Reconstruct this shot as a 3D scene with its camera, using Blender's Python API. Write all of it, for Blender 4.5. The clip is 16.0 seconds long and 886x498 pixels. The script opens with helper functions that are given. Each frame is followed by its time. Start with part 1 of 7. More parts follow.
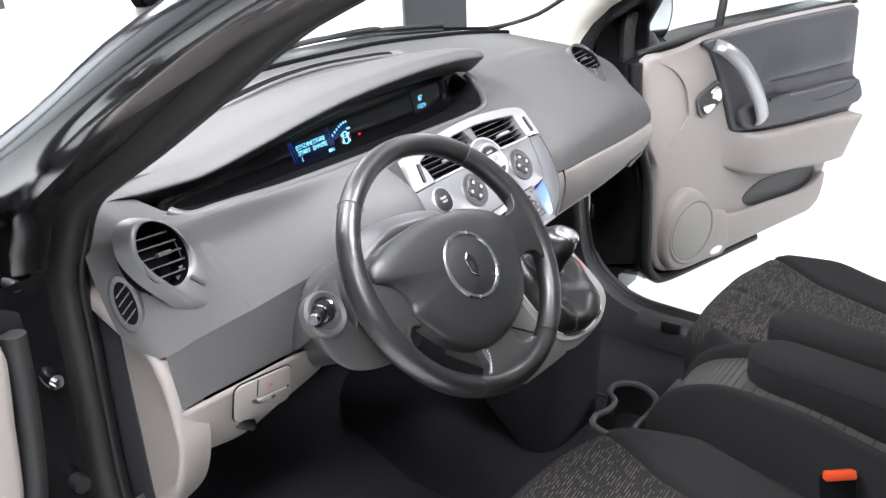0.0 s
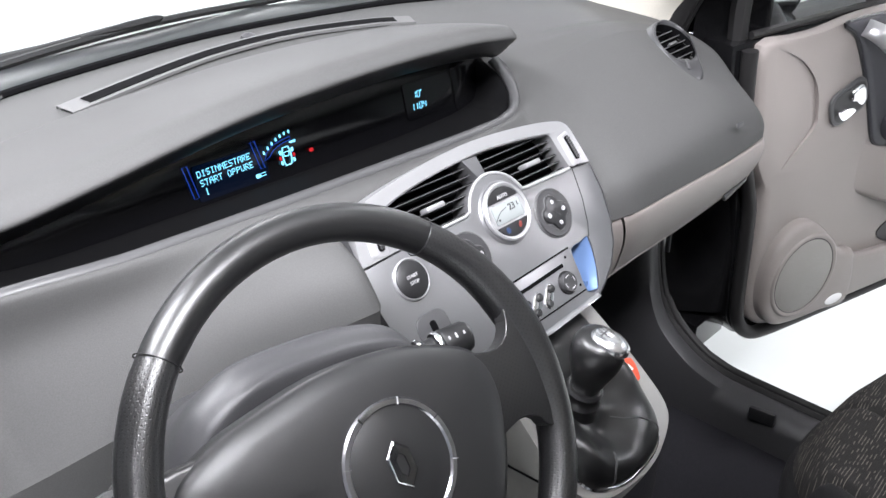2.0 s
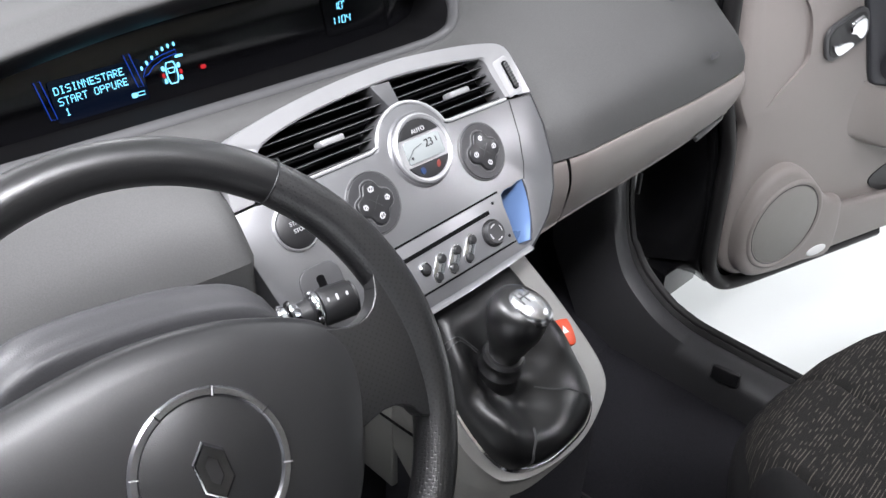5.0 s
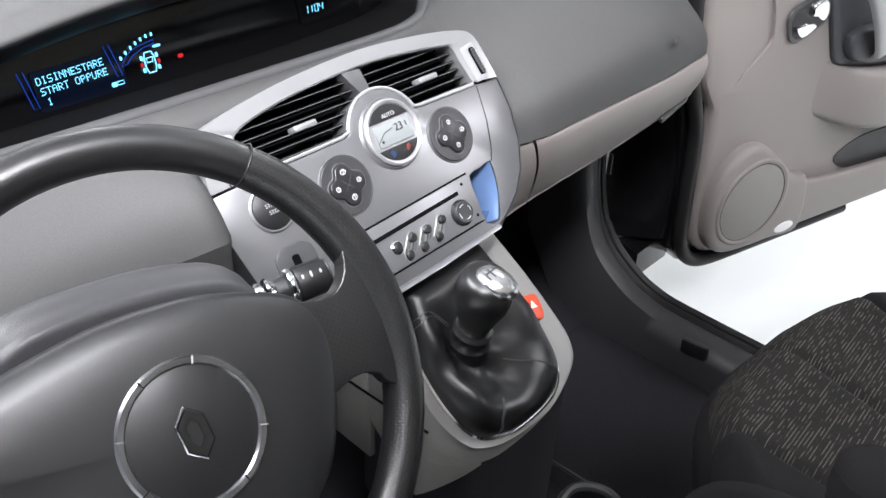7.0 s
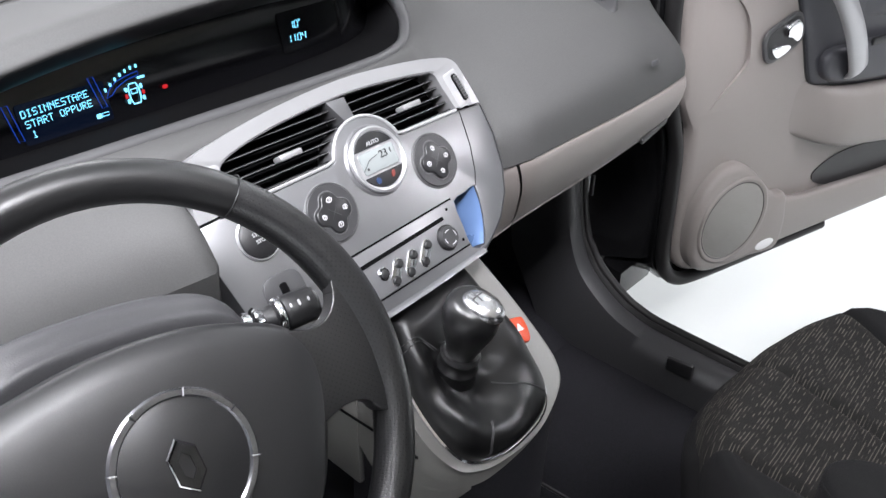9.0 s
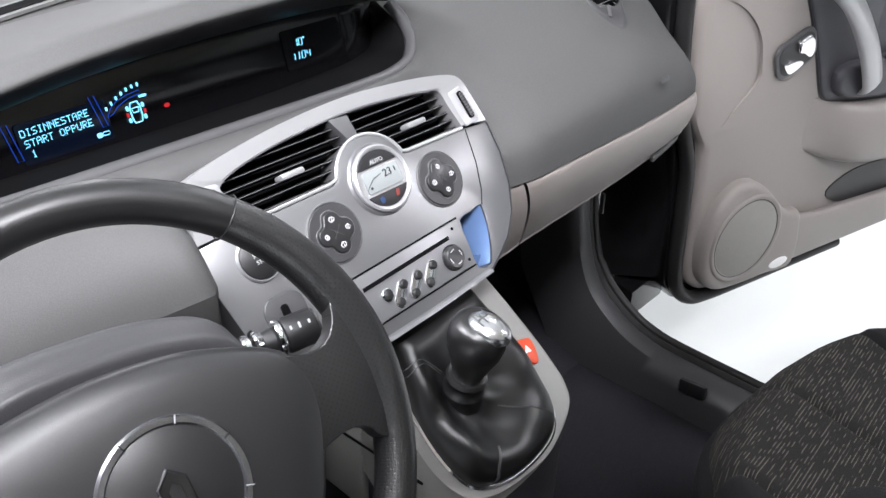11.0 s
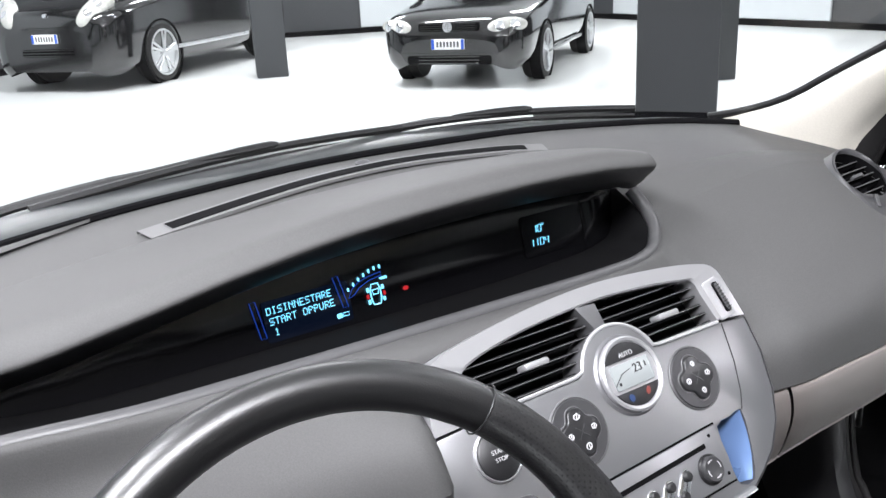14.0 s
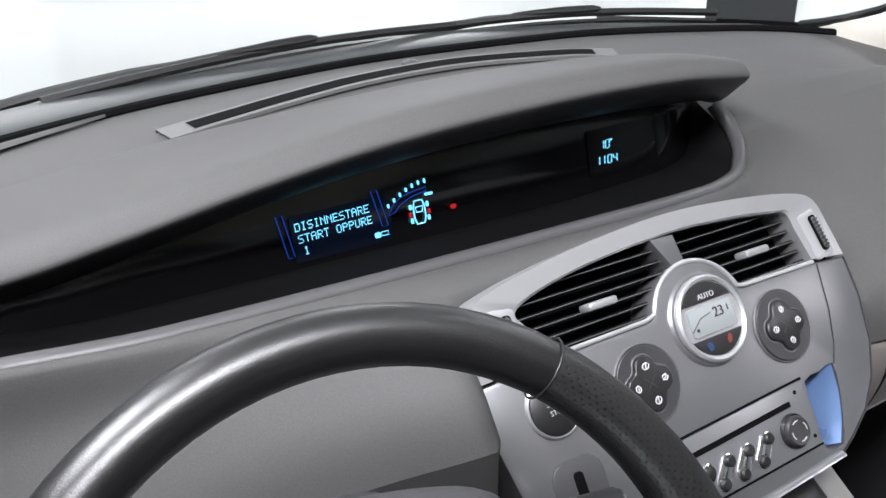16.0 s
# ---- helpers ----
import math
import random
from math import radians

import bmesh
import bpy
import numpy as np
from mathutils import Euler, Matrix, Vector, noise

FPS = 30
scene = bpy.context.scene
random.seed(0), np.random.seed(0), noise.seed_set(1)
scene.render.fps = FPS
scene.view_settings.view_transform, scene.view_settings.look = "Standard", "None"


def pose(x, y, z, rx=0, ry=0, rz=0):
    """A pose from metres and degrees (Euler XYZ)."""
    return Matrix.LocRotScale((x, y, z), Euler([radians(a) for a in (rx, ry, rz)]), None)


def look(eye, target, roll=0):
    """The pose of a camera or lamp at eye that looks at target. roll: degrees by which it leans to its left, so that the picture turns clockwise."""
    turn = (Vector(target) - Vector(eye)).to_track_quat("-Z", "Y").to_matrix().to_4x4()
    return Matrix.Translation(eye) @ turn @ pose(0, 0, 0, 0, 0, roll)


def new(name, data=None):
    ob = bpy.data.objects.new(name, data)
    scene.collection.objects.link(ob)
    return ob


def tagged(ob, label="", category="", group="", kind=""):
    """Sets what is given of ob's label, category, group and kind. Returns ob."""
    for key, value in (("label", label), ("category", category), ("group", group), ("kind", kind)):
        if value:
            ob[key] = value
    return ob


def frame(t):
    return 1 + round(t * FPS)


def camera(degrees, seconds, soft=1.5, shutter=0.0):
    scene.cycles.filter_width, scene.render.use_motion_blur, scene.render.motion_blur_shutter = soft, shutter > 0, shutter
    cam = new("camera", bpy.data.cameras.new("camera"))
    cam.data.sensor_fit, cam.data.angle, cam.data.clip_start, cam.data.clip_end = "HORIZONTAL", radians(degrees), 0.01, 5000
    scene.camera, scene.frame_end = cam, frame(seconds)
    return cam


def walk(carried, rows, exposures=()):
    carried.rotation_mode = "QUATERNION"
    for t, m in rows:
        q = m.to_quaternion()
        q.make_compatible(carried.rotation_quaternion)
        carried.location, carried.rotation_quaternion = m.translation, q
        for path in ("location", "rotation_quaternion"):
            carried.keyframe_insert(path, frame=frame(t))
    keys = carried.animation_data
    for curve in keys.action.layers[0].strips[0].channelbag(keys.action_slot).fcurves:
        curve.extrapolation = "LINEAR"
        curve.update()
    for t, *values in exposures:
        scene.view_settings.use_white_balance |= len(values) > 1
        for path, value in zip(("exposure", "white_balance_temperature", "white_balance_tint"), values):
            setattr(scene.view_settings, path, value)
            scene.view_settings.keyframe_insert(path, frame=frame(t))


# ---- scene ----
cam = camera(54.4, 16.0)
# seconds, eye, target, roll
PATH = [
    (0, (-1.2450, -0.8411, 1.5222), (0.1891, 0.2796, 0.6931), -2.16),
    (0.5, (-1.1349, -0.7925, 1.5132), (0.2832, 0.3204, 0.6469), -1.91),
    (1, (-0.9944, -0.7004, 1.4905), (0.4121, 0.4009, 0.5913), -0.98),
    (1.5, (-0.8559, -0.6270, 1.4778), (0.4955, 0.5127, 0.5425), -0.04),
    (2, (-0.7027, -0.5735, 1.4503), (0.5582, 0.6556, 0.5019), -0.51),
    (2.5, (-0.5998, -0.5317, 1.4274), (0.6130, 0.7544, 0.4920), -0.57),
    (3, (-0.5548, -0.5095, 1.4126), (0.6768, 0.7851, 0.5141), 0.85),
    (3.5, (-0.5417, -0.5157, 1.4084), (0.7180, 0.7654, 0.5297), 1.91),
    (4, (-0.5368, -0.5191, 1.4059), (0.7110, 0.7270, 0.4625), 2.56),
    (4.5, (-0.5348, -0.5341, 1.3992), (0.6529, 0.6650, 0.3262), 1.71),
    (7, (-0.5525, -0.5891, 1.4200), (0.6503, 0.5397, 0.2890), 1.43),
    (7.5, (-0.5511, -0.5876, 1.4214), (0.6633, 0.5390, 0.3006), 1.23),
    (8, (-0.5504, -0.5892, 1.4234), (0.6726, 0.5385, 0.3132), 1.03),
    (8.5, (-0.5494, -0.5933, 1.4259), (0.6784, 0.5387, 0.3253), 0.86),
    (9, (-0.5569, -0.5887, 1.4274), (0.6917, 0.5306, 0.3373), 1.15),
    (11.5, (-0.5338, -0.5778, 1.4151), (0.7101, 0.5861, 0.3673), 0.46),
    (12, (-0.5298, -0.5698, 1.4102), (0.7169, 0.6011, 0.3733), 0.44),
    (12.5, (-0.5260, -0.5606, 1.4053), (0.7350, 0.6299, 0.4089), 0.30),
    (13, (-0.5247, -0.5404, 1.3978), (0.7091, 0.7487, 0.4945), -0.79),
    (13.5, (-0.5222, -0.5354, 1.3867), (0.5824, 0.9546, 0.6386), -2.80),
    (14, (-0.5373, -0.5040, 1.3880), (0.5024, 1.0787, 0.7445), -3.00),
    (14.5, (-0.5215, -0.4787, 1.3812), (0.4435, 1.1606, 0.7637), -2.90),
    (15, (-0.5071, -0.4575, 1.3762), (0.4124, 1.1850, 0.7005), -2.70),
    (15.5, (-0.4899, -0.4282, 1.3673), (0.4038, 1.1839, 0.5912), -2.38),
    (16, (-0.4867, -0.4108, 1.3559), (0.4212, 1.1649, 0.5236), -1.76),
]
walk(cam, [(t, look(eye, target, roll)) for t, eye, target, roll in PATH],
     [(0.0, 0.6), (0.5, 0.68), (1.0, 0.58), (2.0, 0.2), (3.0, 0.12), (4.0, 0.11), (4.5, 0.04), (11.5, 0.05), (12.5, 0.06), (13.5, 0.14), (14.0, -0.08), (14.5, -0.52), (15.0, -0.74), (15.5, -0.7), (16.0, -0.42)])

# ---- light and air of the showroom ----
world = bpy.data.worlds.new("showroom_air")
scene.world = world
world.use_nodes = True
world.node_tree.nodes["Background"].inputs[0].default_value = (0.9, 0.95, 1.0, 1)
world.node_tree.nodes["Background"].inputs[1].default_value = 0.05


def unseen_lamp(x, y, z, sx, sy, power, colour=(0.975, 0.97, 1.03)):
    data = bpy.data.lights.new("unseen_lamp", "AREA")
    data.shape, data.size, data.size_y, data.energy, data.color = "RECTANGLE", sx, sy, power, colour
    ob = new("unseen_lamp", data)
    ob.matrix_world = pose(x, y, z)
    return ob


# two unseen lamps added to brighten the driver's dash, then rows under the ceiling
unseen_lamp(-1.0, -0.95, 2.6, 1.8, 0.6, 180)
unseen_lamp(-1.15, 0.7, 2.6, 0.5, 1.3, 85)
for lx, ly, power in ((-3.6, 1.6, 60), (0.6, 4.8, 60), (3.6, 0.4, 35), (3.6, -3.4, 240), (-0.4, -4.2, 160),
                      (4.0, 8.0, 260), (8.5, 5.0, 260), (5.5, 13.0, 260), (0.0, 10.0, 240), (9.5, 10.0, 260)):
    unseen_lamp(lx, ly, 3.9, 2.4, 0.3, power)


# ---- small tools ----
def V(*a):
    return Vector(a)


def frm(o, u, v):
    """Local frame: u and v span a face, n = u x v looks out of it."""
    u, v = Vector(u).normalized(), Vector(v).normalized()
    n = u.cross(v).normalized()
    v = n.cross(u)
    m = Matrix((u, v, n)).transposed().to_4x4()
    m.translation = Vector(o)
    return m


IDENT = Matrix.Identity(4)


def smoothed(points, n=6, closed=False):
    """Catmull-Rom through the points."""
    p = [Vector(q) for q in points]
    out, count = [], len(p)
    segs = count if closed else count - 1
    for i in range(segs):
        if closed:
            a, b, c, d = p[i - 1], p[i], p[(i + 1) % count], p[(i + 2) % count]
        else:
            a, b, c, d = p[max(i - 1, 0)], p[i], p[i + 1], p[min(i + 2, count - 1)]
        for k in range(n):
            t = k / n
            out.append(0.5 * ((2 * b) + (c - a) * t + (2 * a - 5 * b + 4 * c - d) * t * t + (3 * b - a - 3 * c + d) * t ** 3))
    if not closed:
        out.append(p[-1])
    return out


def table(x, keys):
    """Value at x from rows (x, a, b, ...), smooth between the rows and without overshoot."""
    keys = list(keys)
    if x <= keys[0][0]:
        return tuple(keys[0][1:])
    if x >= keys[-1][0]:
        return tuple(keys[-1][1:])
    i = max(k for k in range(len(keys) - 1) if keys[k][0] <= x)
    h = keys[i + 1][0] - keys[i][0]
    t = (x - keys[i][0]) / h

    def slope(k, c):
        if k == 0 or k == len(keys) - 1:
            j = min(k, len(keys) - 2)
            return (keys[j + 1][c] - keys[j][c]) / (keys[j + 1][0] - keys[j][0])
        p = (keys[k][c] - keys[k - 1][c]) / (keys[k][0] - keys[k - 1][0])
        q = (keys[k + 1][c] - keys[k][c]) / (keys[k + 1][0] - keys[k][0])
        return 0.0 if p * q <= 0 else 2 * p * q / (p + q)
    out = []
    for c in range(1, len(keys[i])):
        y0, y1 = keys[i][c], keys[i + 1][c]
        m0, m1 = slope(i, c) * h, slope(i + 1, c) * h
        out.append((2 * t ** 3 - 3 * t ** 2 + 1) * y0 + (t ** 3 - 2 * t ** 2 + t) * m0 + (3 * t ** 2 - 2 * t ** 3) * y1 + (t ** 3 - t ** 2) * m1)
    return tuple(out)


def surf(rows, closed_u=False, closed_v=False, caps=False):
    """Mesh over a grid of points: rows of equal length."""
    bm = bmesh.new()
    grid = [[bm.verts.new(p) for p in row] for row in rows]
    nr, nc = len(grid), len(grid[0])
    for i in range(nr if closed_u else nr - 1):
        for j in range(nc if closed_v else nc - 1):
            quad = (grid[i][j], grid[(i + 1) % nr][j], grid[(i + 1) % nr][(j + 1) % nc], grid[i][(j + 1) % nc])
            bm.faces.new(quad)
    if caps and closed_v:
        for row in (grid[0], grid[-1]):
            bm.faces.new(row)
    bmesh.ops.recalc_face_normals(bm, faces=bm.faces)
    return bm


def slab(poly, depth, m=IDENT, bev=0.0, segs=2, lift=0.0):
    """Polygon in u, v whose front lies at n = lift, going back by depth; front edges rounded by bev."""
    bm = bmesh.new()
    front = [bm.verts.new((p[0], p[1], lift)) for p in poly]
    back = [bm.verts.new((p[0], p[1], lift - depth)) for p in poly]
    top = bm.faces.new(front)
    bm.faces.new(list(reversed(back)))
    n = len(poly)
    for i in range(n):
        bm.faces.new((front[i], front[(i + 1) % n], back[(i + 1) % n], back[i]))
    bmesh.ops.recalc_face_normals(bm, faces=bm.faces)
    if bev:
        bmesh.ops.bevel(bm, geom=list(top.edges), offset=bev, segments=segs, profile=0.5, affect="EDGES", clamp_overlap=True)
    bmesh.ops.triangulate(bm, faces=[f for f in bm.faces if len(f.verts) > 4])
    bm.transform(m)
    return bm


def box(sx, sy, sz, m=IDENT, bev=0.0, segs=2):
    bm = bmesh.new()
    bmesh.ops.create_cube(bm, size=1)
    bmesh.ops.scale(bm, vec=(sx, sy, sz), verts=bm.verts)
    if bev:
        bmesh.ops.bevel(bm, geom=list(bm.edges), offset=bev, segments=segs, profile=0.5, affect="EDGES", clamp_overlap=True)
    bm.transform(m)
    return bm


def tube(path, r, n=10, closed=False, flat=1.0):
    """Round bar along a path; r is one radius or one for each point; flat squeezes the section."""
    path = [Vector(p) for p in path]
    rows, count, up = [], len(path), None
    for i, p in enumerate(path):
        if closed:
            d = path[(i + 1) % count] - path[i - 1]
        else:
            d = path[min(i + 1, count - 1)] - path[max(i - 1, 0)]
        d.normalize()
        if up is None:
            up = Vector((0, 0, 1)) if abs(d.z) < 0.9 else Vector((0, 1, 0))
        side = d.cross(up).normalized()
        up = side.cross(d).normalized()
        rad = r[i] if isinstance(r, (list, tuple)) else r
        rows.append([p + side * math.cos(2 * math.pi * k / n) * rad + up * math.sin(2 * math.pi * k / n) * rad * flat for k in range(n)])
    return surf(rows, closed_u=closed, closed_v=True, caps=not closed)


def lathe(profile, m=IDENT, n=28, sx=1.0, sy=1.0):
    """Profile rows (radius, height) turned round the n axis of m."""
    rows = [[(max(r, 1e-4) * math.cos(2 * math.pi * k / n) * sx, max(r, 1e-4) * math.sin(2 * math.pi * k / n) * sy, h) for k in range(n)] for r, h in profile]
    bm = surf(rows, closed_v=True, caps=True)
    bm.transform(m)
    return bm


def ell(cx, cy, rx, ry, n=32, a0=0.0, a1=360.0):
    full = abs(a1 - a0) >= 360
    return [(cx + rx * math.cos(radians(a0 + (a1 - a0) * k / (n if full else n - 1))), cy + ry * math.sin(radians(a0 + (a1 - a0) * k / (n if full else n - 1)))) for k in range(n)]


def rrect(cx, cy, w, h, r, n=5):
    out = []
    for sx, sy, a in ((1, 1, 0), (-1, 1, 90), (-1, -1, 180), (1, -1, 270)):
        out += ell(cx + sx * (w / 2 - r), cy + sy * (h / 2 - r), r, r, n, a, a + 90)
    return out


def smooth2(pts, n=4):
    return [(p.x, p.y) for p in smoothed([V(u, v, 0) for u, v in pts], n, True)]


def part(name, bm, material, parent=None, label="", sharp=40, thick=0.0, bevel=0.0):
    me = bpy.data.meshes.new(name)
    bm.normal_update()
    bm.to_mesh(me)
    bm.free()
    me.materials.append(material)
    me.shade_smooth()
    me.set_sharp_from_angle(angle=radians(sharp))
    ob = new(name, me)
    if parent:
        ob.parent = parent
        ob.matrix_parent_inverse = parent.matrix_world.inverted()
    if thick:
        mod = ob.modifiers.new("thickness", "SOLIDIFY")
        mod.thickness, mod.offset = thick, -1
    if bevel:
        mod = ob.modifiers.new("edge", "BEVEL")
        mod.width, mod.segments, mod.limit_method = bevel, 2, "ANGLE"
    if label:
        tagged(ob, label)
    return ob


def carved(bm, cutter):
    """Cuts the second closed mesh out of the first."""
    obs = []
    for b in (bm, cutter):
        me = bpy.data.meshes.new("tmp")
        b.to_mesh(me)
        b.free()
        ob = bpy.data.objects.new("tmp", me)
        scene.collection.objects.link(ob)
        obs.append(ob)
    mod = obs[0].modifiers.new("cut", "BOOLEAN")
    mod.object, mod.operation, mod.solver = obs[1], "DIFFERENCE", "EXACT"
    bpy.context.view_layer.update()
    me = bpy.data.meshes.new_from_object(obs[0].evaluated_get(bpy.context.evaluated_depsgraph_get()))
    out = bmesh.new()
    out.from_mesh(me)
    for ob in obs:
        old = ob.data
        bpy.data.objects.remove(ob)
        bpy.data.meshes.remove(old)
    bpy.data.meshes.remove(me)
    return out


def thing(name, label, category, at=(0, 0, 0), group="", kind=""):
    ob = new(name)
    ob.matrix_world = Matrix.Translation(at)
    bpy.context.view_layer.update()
    return tagged(ob, label, category, group, kind)


def letters(name, text, size, m, material, parent, depth=0.0004, align="LEFT", wide=1.0):
    cu = bpy.data.curves.new(name, "FONT")
    cu.body, cu.size, cu.extrude, cu.align_x = text, size, depth, align
    tmp = bpy.data.objects.new(name, cu)
    scene.collection.objects.link(tmp)
    bpy.context.view_layer.update()
    me = bpy.data.meshes.new_from_object(tmp.evaluated_get(bpy.context.evaluated_depsgraph_get()))
    bpy.data.objects.remove(tmp)
    bm = bmesh.new()
    bm.from_mesh(me)
    bpy.data.meshes.remove(me)
    bmesh.ops.scale(bm, vec=(wide, 1, 1), verts=bm.verts)
    bm.transform(m)
    return part(name, bm, material, parent)


# ---- materials ----
def mat(name, colour, rough=0.5, metal=0.0, grain=0.0, grain_scale=400, bump=0.0, bump_scale=600, patch=0.06, patch_scale=6, coat=0.0, spec=0.5, rough_var=0.08):
    m = bpy.data.materials.new(name)
    m.use_nodes = True
    nt = m.node_tree
    b = nt.nodes["Principled BSDF"]
    b.inputs["Metallic"].default_value = metal
    b.inputs["Roughness"].default_value = rough
    b.inputs["Specular IOR Level"].default_value = spec
    b.inputs["Coat Weight"].default_value = coat
    b.inputs["Coat Roughness"].default_value = 0.08
    tc = nt.nodes.new("ShaderNodeTexCoord")
    big = nt.nodes.new("ShaderNodeTexNoise")
    big.inputs["Scale"].default_value, big.inputs["Detail"].default_value = patch_scale, 4
    fine = nt.nodes.new("ShaderNodeTexNoise")
    fine.inputs["Scale"].default_value, fine.inputs["Detail"].default_value = grain_scale, 2
    nt.links.new(tc.outputs["Object"], big.inputs["Vector"])
    nt.links.new(tc.outputs["Object"], fine.inputs["Vector"])

    def shade(k):
        return tuple(min(1, c * k) for c in colour) + (1,)
    mixa = nt.nodes.new("ShaderNodeMix")
    mixa.data_type = "RGBA"
    mixa.inputs["A"].default_value, mixa.inputs["B"].default_value = shade(1 - patch), shade(1 + patch)
    nt.links.new(big.outputs["Fac"], mixa.inputs["Factor"])
    mixb = nt.nodes.new("ShaderNodeMix")
    mixb.data_type, mixb.blend_type = "RGBA", "MULTIPLY"
    mixb.inputs["Factor"].default_value = grain
    nt.links.new(mixa.outputs["Result"], mixb.inputs["A"])
    ramp = nt.nodes.new("ShaderNodeMapRange")
    ramp.inputs["From Min"].default_value, ramp.inputs["From Max"].default_value = 0.3, 0.7
    ramp.inputs["To Min"].default_value, ramp.inputs["To Max"].default_value = 0.4, 1.3
    nt.links.new(fine.outputs["Fac"], ramp.inputs["Value"])
    nt.links.new(ramp.outputs["Result"], mixb.inputs["B"])
    nt.links.new(mixb.outputs["Result"], b.inputs["Base Color"])
    rr = nt.nodes.new("ShaderNodeMapRange")
    rr.inputs["To Min"].default_value, rr.inputs["To Max"].default_value = max(0.02, rough - rough_var), min(1, rough + rough_var)
    nt.links.new(big.outputs["Fac"], rr.inputs["Value"])
    nt.links.new(rr.outputs["Result"], b.inputs["Roughness"])
    if bump:
        bn = nt.nodes.new("ShaderNodeTexNoise")
        bn.inputs["Scale"].default_value, bn.inputs["Detail"].default_value = bump_scale, 2
        nt.links.new(tc.outputs["Object"], bn.inputs["Vector"])
        bp = nt.nodes.new("ShaderNodeBump")
        bp.inputs["Strength"].default_value, bp.inputs["Distance"].default_value = bump, 0.0006
        nt.links.new(bn.outputs["Fac"], bp.inputs["Height"])
        nt.links.new(bp.outputs["Normal"], b.inputs["Normal"])
    return m


def glow(name, colour, strength):
    m = bpy.data.materials.new(name)
    m.use_nodes = True
    nt = m.node_tree
    b = nt.nodes["Principled BSDF"]
    b.inputs["Base Color"].default_value = (0.003, 0.003, 0.004, 1)
    b.inputs["Roughness"].default_value = 0.12
    b.inputs["Emission Color"].default_value = tuple(colour) + (1,)
    b.inputs["Emission Strength"].default_value = strength
    return m


def glass(name, tint=(1, 1, 1), rough=0.0):
    m = bpy.data.materials.new(name)
    m.use_nodes = True
    nt = m.node_tree
    nt.nodes.remove(nt.nodes["Principled BSDF"])
    out = nt.nodes["Material Output"]
    tr, gl, mx = (nt.nodes.new(k) for k in ("ShaderNodeBsdfTransparent", "ShaderNodeBsdfGlossy", "ShaderNodeMixShader"))
    tr.inputs["Color"].default_value = tuple(tint) + (1,)
    gl.inputs["Roughness"].default_value = rough
    mx.inputs[0].default_value = 0.04
    nt.links.new(tr.outputs[0], mx.inputs[1])
    nt.links.new(gl.outputs[0], mx.inputs[2])
    nt.links.new(mx.outputs[0], out.inputs["Surface"])
    return m


DASH = mat("dash_soft_grey", (0.069, 0.069, 0.0683), 0.58, spec=0.22, grain=0.16, grain_scale=700, bump=0.35, bump_scale=900, patch=0.05)
DASH_LOW = mat("dash_face_grey", (0.051, 0.051, 0.054), 0.42, grain=0.16, grain_scale=700, bump=0.35, bump_scale=900)
BEIGE = mat("beige_grey_plastic", (0.237, 0.212, 0.2), 0.5, grain=0.12, grain_scale=800, bump=0.3, bump_scale=900, patch=0.04)
PILLAR_TRIM = mat("cream_pillar_trim", (0.66, 0.63, 0.56), 0.6, grain=0.08, bump=0.2)
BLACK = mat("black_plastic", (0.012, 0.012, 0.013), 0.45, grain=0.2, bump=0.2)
BLACK_MATT = mat("matt_black", (0.003, 0.003, 0.0035), 0.85, spec=0.08)
JAMB = mat("gloss_black_jamb", (0.005, 0.005, 0.0055), 0.16, spec=0.4, bump=0.04, rough_var=0.05)
SCREEN = mat("display_cover", (0.004, 0.004, 0.005), 0.12, rough_var=0.02)
RUBBER = mat("rubber_seal", (0.012, 0.0115, 0.0118), 0.5, bump=0.2, spec=0.3)
PAINT = mat("black_car_paint", (0.006, 0.006, 0.007), 0.12, coat=1.0, rough_var=0.03)
SILVER = mat("silver_satin_paint", (0.27, 0.27, 0.28), 0.32, metal=0.75, grain=0.08, grain_scale=1500, patch=0.03, rough_var=0.04)
SILVER_LIGHT = mat("silver_trim_light", (0.4, 0.4, 0.41), 0.33, metal=0.55, patch=0.03)
KNOB_METAL = mat("brushed_knob_metal", (0.7, 0.7, 0.72), 0.26, metal=1.0, patch=0.04)
CHROME = mat("chrome", (0.82, 0.82, 0.84), 0.1, metal=1.0, patch=0.02, rough_var=0.03)
LEATHER = mat("black_leather", (0.007, 0.007, 0.0074), 0.33, grain=0.25, grain_scale=900, bump=0.22, bump_scale=1100, rough_var=0.06, spec=0.85)


